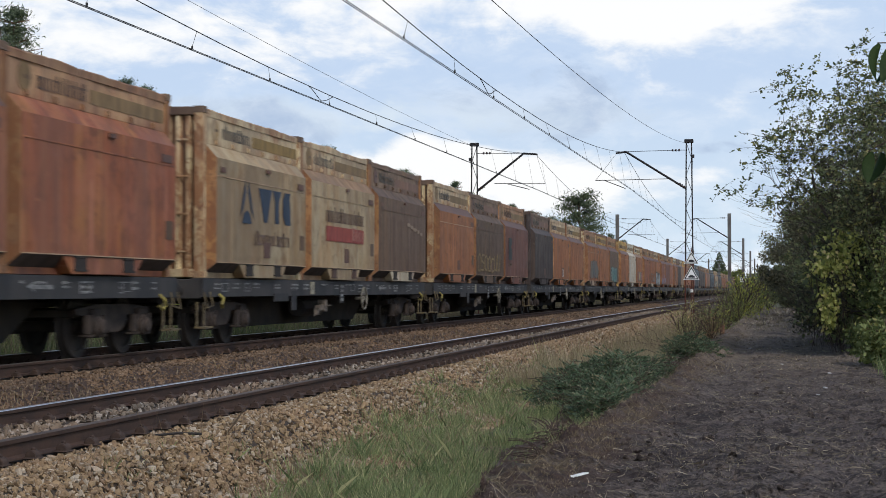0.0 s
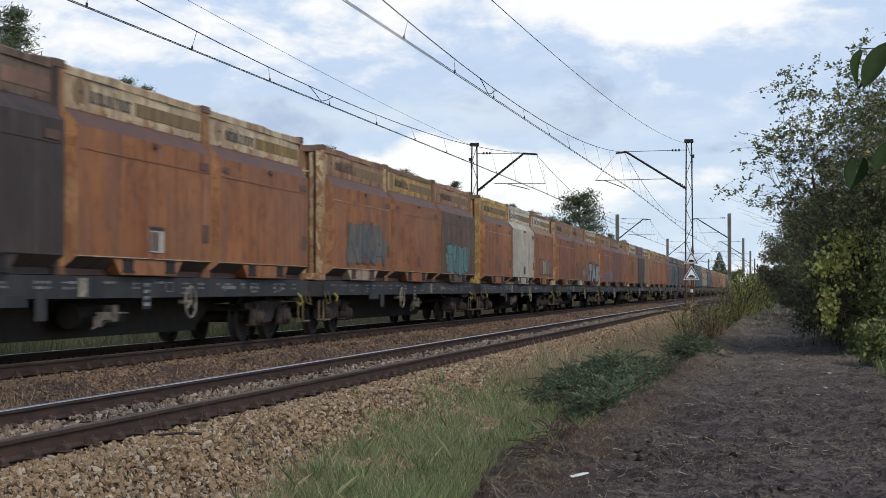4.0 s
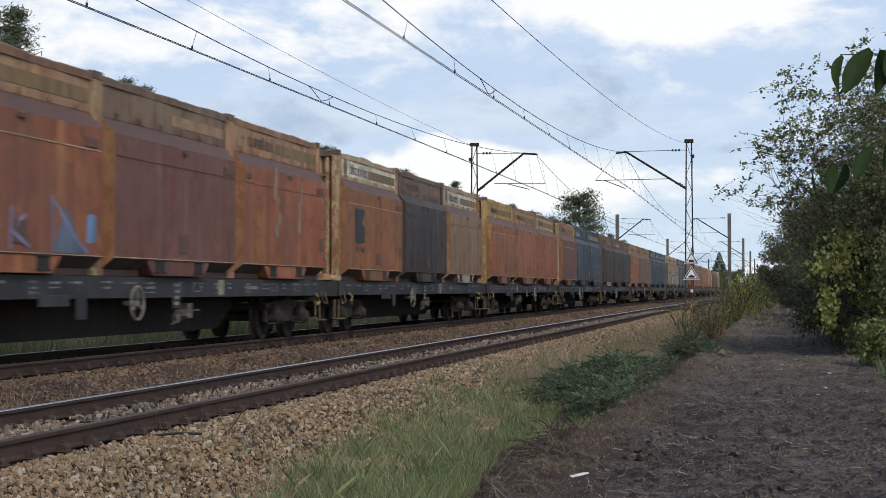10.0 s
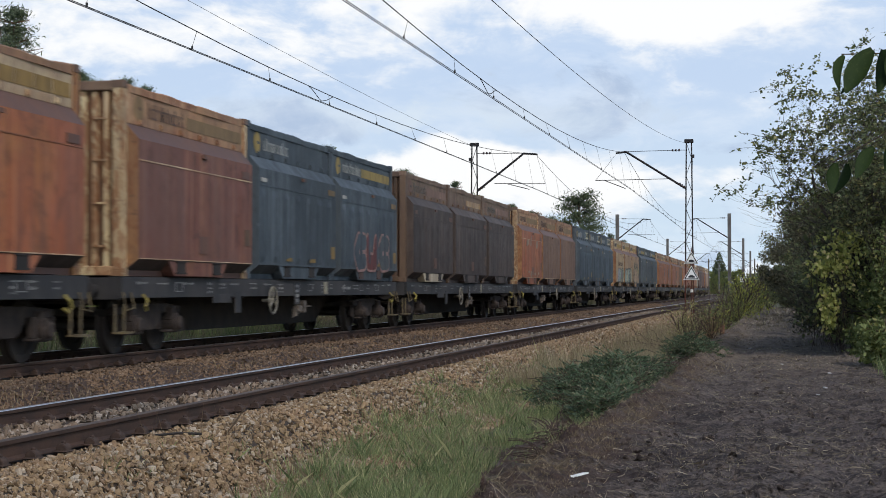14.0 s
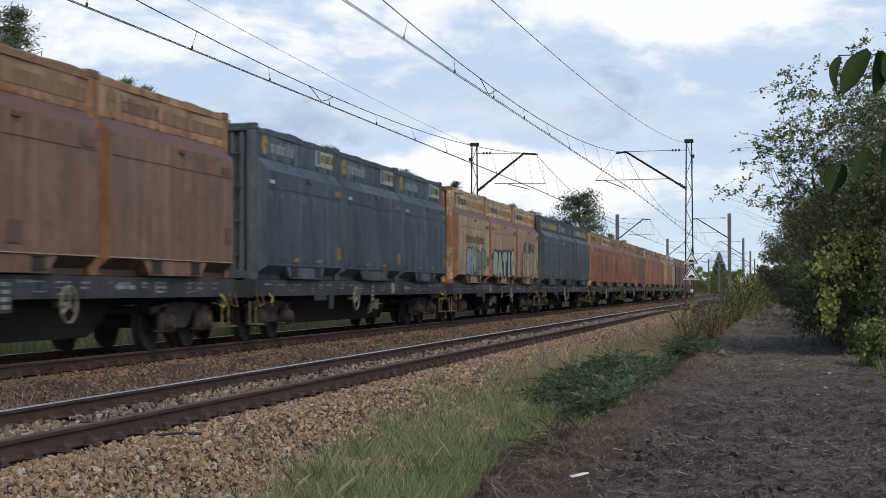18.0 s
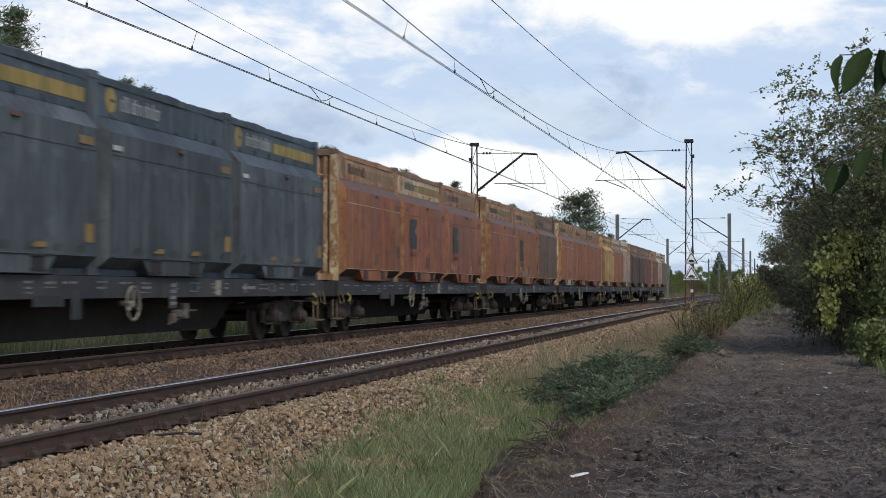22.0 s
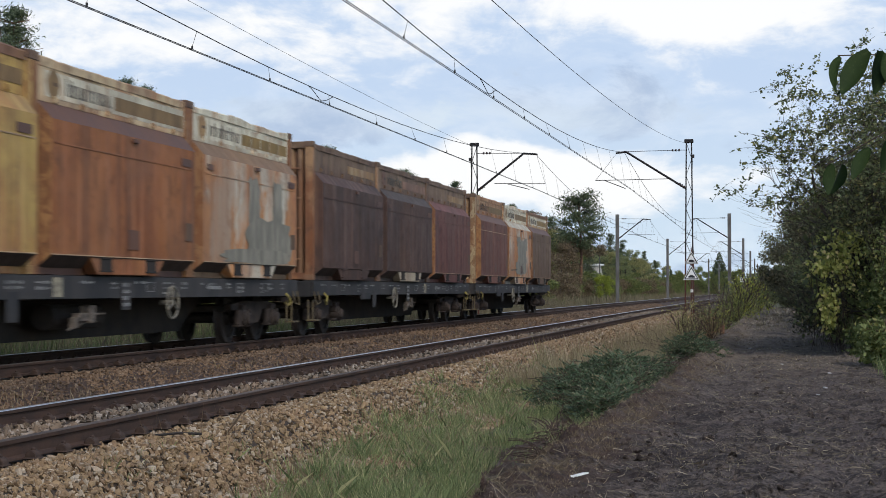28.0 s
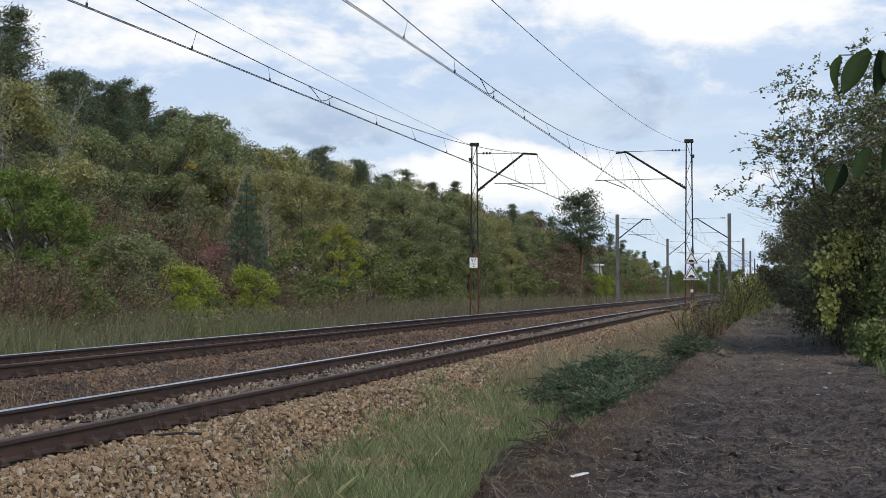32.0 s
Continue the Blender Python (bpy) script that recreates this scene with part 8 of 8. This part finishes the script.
creeper(1.48, 42.0, ((0.42, 2.70, 0.42, 0.32, 130), (0.02, 2.25, 0.42, 0.34, 170), (-0.35, 2.05, 0.25, 0.18, 34), (-0.12, 1.30, 0.22, 0.46, 130), (-0.14, 0.85, 0.18, 0.24, 60), (0.36, 1.85, 0.30, 0.40, 34)), 81)
creeper(1.05, 47.0, ((-0.05, 1.85, 0.22, 0.12, 9), (0.15, 1.6, 0.12, 0.25, 7), (0.2, 2.9, 0.15, 0.3, 6)), 82, 0.14)
NETTLE = bush(0.8, 1.3, 2600, 0.09, 64)
for x, y in ((2.4, 36.5), (2.75, 34.0), (2.3, 41.0), (3.0, 31.0), (2.6, 45.0)):
    plant("nettle_clump", NETTLE, "twig", "leaf_green", "low green nettle clump at the path's edge", "plant", x, y, -0.38, gv.uniform(0, 6), gv.uniform(0.8, 1.2), "nettle clumps", "stem")
SHRUB = bush(1.4, 1.5, 1500, 0.058, 65)
for x, y, s, leaf, label in ((-2.9, 58.0, 1.0, "leaf_olive", "olive weedy shrub beside the ballast"), (-2.2, 62.0, 0.9, "leaf_green", "green weedy shrub beside the path"), (-1.85, 90.0, 1.5, "leaf_lime", "yellow-green young shrub beside the path"), (-1.65, 104.0, 1.8, "leaf_lime", "yellow-green young shrub beside the path"), (-2.35, 68.0, 0.8, "leaf_lime", "yellow-green young shrub beside the path"), (-1.9, 70.0, 0.8, "leaf_green", "green young shoots beside the path"), (-2.6, 68.0, 1.0, "leaf_olive", "olive weedy shrub beside the ballast"), (-1.7, 84.0, 1.2, "leaf_green", "green young shoots beside the path"), (-1.5, 96.0, 1.3, "leaf_willow", "pale green shrub beside the path"), (-2.5, 54.0, 0.7, "leaf_olive", "olive weedy shrub beside the path"), (-2.0, 57.0, 0.7, "leaf_dusk", "withered brown shrub beside the path"), (-2.5, 52.0, 0.6, "leaf_brown", "withered brown shrub beside the path"), (-2.1, 90.0, 1.3, "leaf_olive", "olive weedy shrub beside the ballast"), (-1.0, 120.0, 1.8, "leaf_green", "green shrub where the path narrows"), (-0.2, 140.0, 2.0, "leaf_dark", "dark shrub where the path narrows"), (1.2, 150.0, 2.4, "leaf_dark", "dark shrub where the path narrows")):
    plant("roadside_shrub", SHRUB, "twig", leaf, label, "bush", x, y, level(x, y), gv.uniform(0, 6), s, "shrubs along the path", "stem")

for k in range(26):
    x = -23 - gv.uniform(0, 5)
    grow(("lowgreen", "lowbrown", "green", "lowgreen")[k % 4], x, 300 + k * 16, gv.uniform(3.0, 5.0))
for k in range(10):
    grow(("lowgreen", "green")[k % 2], gv.uniform(-1.5, 1.0), 190 + k * 30, gv.uniform(2.6, 4.0))

# far belt of trees that closes the line of sight
for k in range(26):
    grow(("green", "lowgreen", "green")[k % 3], -62 + k * 3.2, 520 + gv.uniform(-20, 30), gv.uniform(5.5, 8.0))
for k in range(34):
    me, wood, leaf, label, kind, tall = SORTS[("dark", "pine_b", "oak")[k % 3]]
    plant(kind, me, wood, leaf, "far dark tree on the horizon", "tree", -100 + k * 4.6, 700 + gv.uniform(-25, 25), -3.5, gv.uniform(0, 6.28), gv.uniform(10, 15) / tall, "far trees")

# young tree at the roadside whose twigs hang before the view
near_tree = thing("young_lime_tree", "young tree with large dark green leaves hanging from a twig", "tree", at=pose(1.75, 3.9, -0.40))
g = Geo().wire([(0, 0, -0.1), (0.02, 0.02, 0.9), (-0.03, 0.0, 1.7), (-0.08, -0.02, 2.4)], 0.022, 7)
part("trunk", g.mesh("trunk"), M["bark"], near_tree)
near_branch = part("branch", Geo().wire([(0.17, 0, -0.05), (-0.6, -0.15, 0.10), (-1.1, -0.28, 0.20), (-1.36, -0.36, 0.19)], 0.0013, 6).wire([(0.17, 0, 0.30), (-0.7, -0.2, 0.24), (-1.268, -0.35, 0.028), (-1.380, -0.36, -0.034)], 0.0013, 6).mesh("branch"), M["twig"], near_tree)
near_branch.location = (-0.25, -0.01, 1.905)


def leaf_mesh(length, width, fold, seed):
    rnd = random.Random(seed)
    n, vs, fs = 7, [], []
    for i in range(n + 1):
        u = i / n
        w = width * math.sin(math.pi * min(1, u * 0.9 + 0.06)) ** 0.8 * (1 - 0.35 * u)
        droop = -0.25 * length * u * u
        for s in (-1, 0, 1):
            vs.append((s * w * 0.5, droop + abs(s) * w * fold, -length * u + rnd.gauss(0, 0.001)))
    for i in range(n):
        for j in range(2):
            a = i * 3 + j
            fs.append((a, a + 1, a + 4, a + 3))
    me = raw_mesh("leaf", vs, fs)
    for p in me.polygons:
        p.use_smooth = True
    return me


LEAF = [leaf_mesh(0.105, 0.054, 0.30, k) for k in range(3)]
for k, (x, y, z, rx, ry, rz, s) in enumerate(((-1.352, -0.36, 0.186, 8, 24, 58, 0.82), (-1.328, -0.33, 0.180, -6, 18, -55, 0.70), (-1.297, -0.37, 0.196, 10, 36, 24, 1.04), (-1.276, -0.35, 0.200, 6, 4, -30, 0.86), (-1.262, -0.36, 0.190, -8, -14, 30, 0.90), (-1.372, -0.36, -0.035, 8, 10, 15, 0.60), (-1.350, -0.33, -0.033, 4, 22, -48, 0.62), (-1.297, -0.36, -0.004, 10, 32, 20, 0.70), (-1.255, -0.35, 0.02, 6, 12, -20, 0.70))):
    lf = part("leaf", LEAF[k % 3], M["leaf_near"], near_branch)
    lf.matrix_basis = pose(x, y, z, rx, ry, rz) @ Matrix.Scale(s, 4)


# ---- sky ----


def sky_material():
    n = Net("clouded_sky")
    tc = n.node("ShaderNodeTexCoord")
    mp = n.node("ShaderNodeMapping")
    n.put(mp.inputs["Vector"], tc.outputs["Object"])
    mp.inputs["Scale"].default_value = (0.001, 0.001, 0.0021)
    v = mp.outputs[0]
    sep = n.node("ShaderNodeSeparateXYZ")
    n.put(sep.inputs[0], tc.outputs["Object"])
    big = n.noise(v, 2.6, 7, 0.58, 0.4)
    fine = n.noise(v, 9.0, 6, 0.6, 0.3)
    mixv = n.math("ADD", n.math("MULTIPLY", big, 0.72), n.math("MULTIPLY", fine, 0.28))

    def puff(cx, cz, rx, rz, gain):
        a = n.math("DIVIDE", n.math("SUBTRACT", sep.outputs[0], cx), rx)
        b = n.math("DIVIDE", n.math("SUBTRACT", sep.outputs[2], cz), rz)
        d = n.math("ADD", n.math("MULTIPLY", a, a), n.math("MULTIPLY", b, b))
        return n.math("MULTIPLY", n.math("POWER", 2.718, n.math("MULTIPLY", d, -1.0)), gain)

    total = mixv
    for p in ((-560, 205, 400, 48, 0.30), (-190, 515, 270, 75, 0.26), (-1150, 440, 260, 60, 0.07), (-600, 310, 560, 45, -0.16), (-330, 150, 160, 40, 0.12), (-800, 500, 260, 50, 0.06)):
        total = n.math("ADD", total, puff(*p))
    cloud = n.ramp(total, 0.53, 0.68)
    base = n.mix(n.ramp(sep.outputs[2], 60, 420), (0.61, 0.74, 0.87), (0.53, 0.66, 0.86))
    grey = n.mix(n.ramp(big, 0.35, 0.6), (0.44, 0.55, 0.73), (0.67, 0.77, 0.88))
    c = n.mix(n.ramp(total, 0.36, 0.46), grey, base)
    c = n.mix(n.math("MULTIPLY", n.ramp(fine, 0.4, 0.75), 0.45), c, (0.78, 0.85, 0.94))
    c = n.mix(cloud, c, (0.95, 0.96, 0.97))
    em = n.node("ShaderNodeEmission")
    n.put(em.inputs[0], c)
    em.inputs[1].default_value = 0.79
    out = n.t.nodes["Material Output"]
    n.t.links.new(em.outputs[0], out.inputs[0])
    return n.m


angles = [radians(a) for a in np.linspace(-18, 42, 41)]
sky_v = [(-3000 * math.sin(a), 3000 * math.cos(a), z) for z in (-60, 300, 900, 1700) for a in angles]
k = len(angles)
sky_f = [(j * k + i, j * k + i + 1, (j + 1) * k + i + 1, (j + 1) * k + i) for j in range(3) for i in range(k - 1)]
backdrop = thing("backdrop", "bright cloudy sky with pale blue gaps", "sky", mesh=raw_mesh("backdrop", sky_v, sky_f), material=sky_material(), kind="structure")
for pface in backdrop.data.polygons:
    pface.use_smooth = True

# ---- what moves ----


def travel(t):
    """Metres that the train has gone after t seconds."""
    return 13.0202 * t + 0.005958 * t * t + 0.0002005 * t * t * t


HEAD_Y = 16.823
TURNED = (4, 7, 8, 10, 11, 13, 15, 16, 17, 18, 20, 21)  # wagons that run the other way round


def motions():
    times = [0.0] + [float(k) for k in range(1, 33)]
    for i, w in enumerate(WAGONS):
        y = HEAD_Y + PITCH * i
        turn = 180 if i in TURNED else 0
        walk(w, [(t, pose(TRACK_X, y - travel(t), RAIL_TOP, 0, 0, turn)) for t in times])
        for j in range(3):
            walk(BOXES[i, j], [(t, pose(TRACK_X, y + (j - 1) * SPACING - travel(t), RAIL_TOP + 1.222)) for t in times])
    fine = [k * 0.04 for k in range(801)]
    keyed = {}
    for i, w in enumerate(WAGONS):
        way = -1 if i in TURNED else 1
        for s in w.children_recursive:
            if s.name.split(".")[0] != "wheelset":
                continue
            y = round(s.location.y, 2)
            if (y, way) not in keyed:
                walk(s, [(t, pose(0, y, 0.46, way * math.degrees(travel(t) / 0.46))) for t in fine])
                keyed[y, way] = s
            elif s is not keyed[y, way]:
                s.rotation_mode = "QUATERNION"
                s.animation_data_create()
                s.animation_data.action = keyed[y, way].animation_data.action
                s.animation_data.action_slot = keyed[y, way].animation_data.action_slot
    x, y, z = -0.25, -0.01, 1.905
    sway = ((0.0, 0.075), (3.0, 0.05), (6.0, 0.016), (9.0, 0.0), (13.0, 0.004), (19.0, -0.004), (23.0, 0.0), (28.0, -0.004), (32.0, -0.002))
    walk(near_branch, [(t, pose(x + k, y, z + k * 0.3)) for t, k in sway])
    walk(backdrop, [(0.0, pose(0, 0, 0, 0, 0, 1.0)), (32.0, pose(0, 0, 0, 0, 0, -1.0))])


motions()
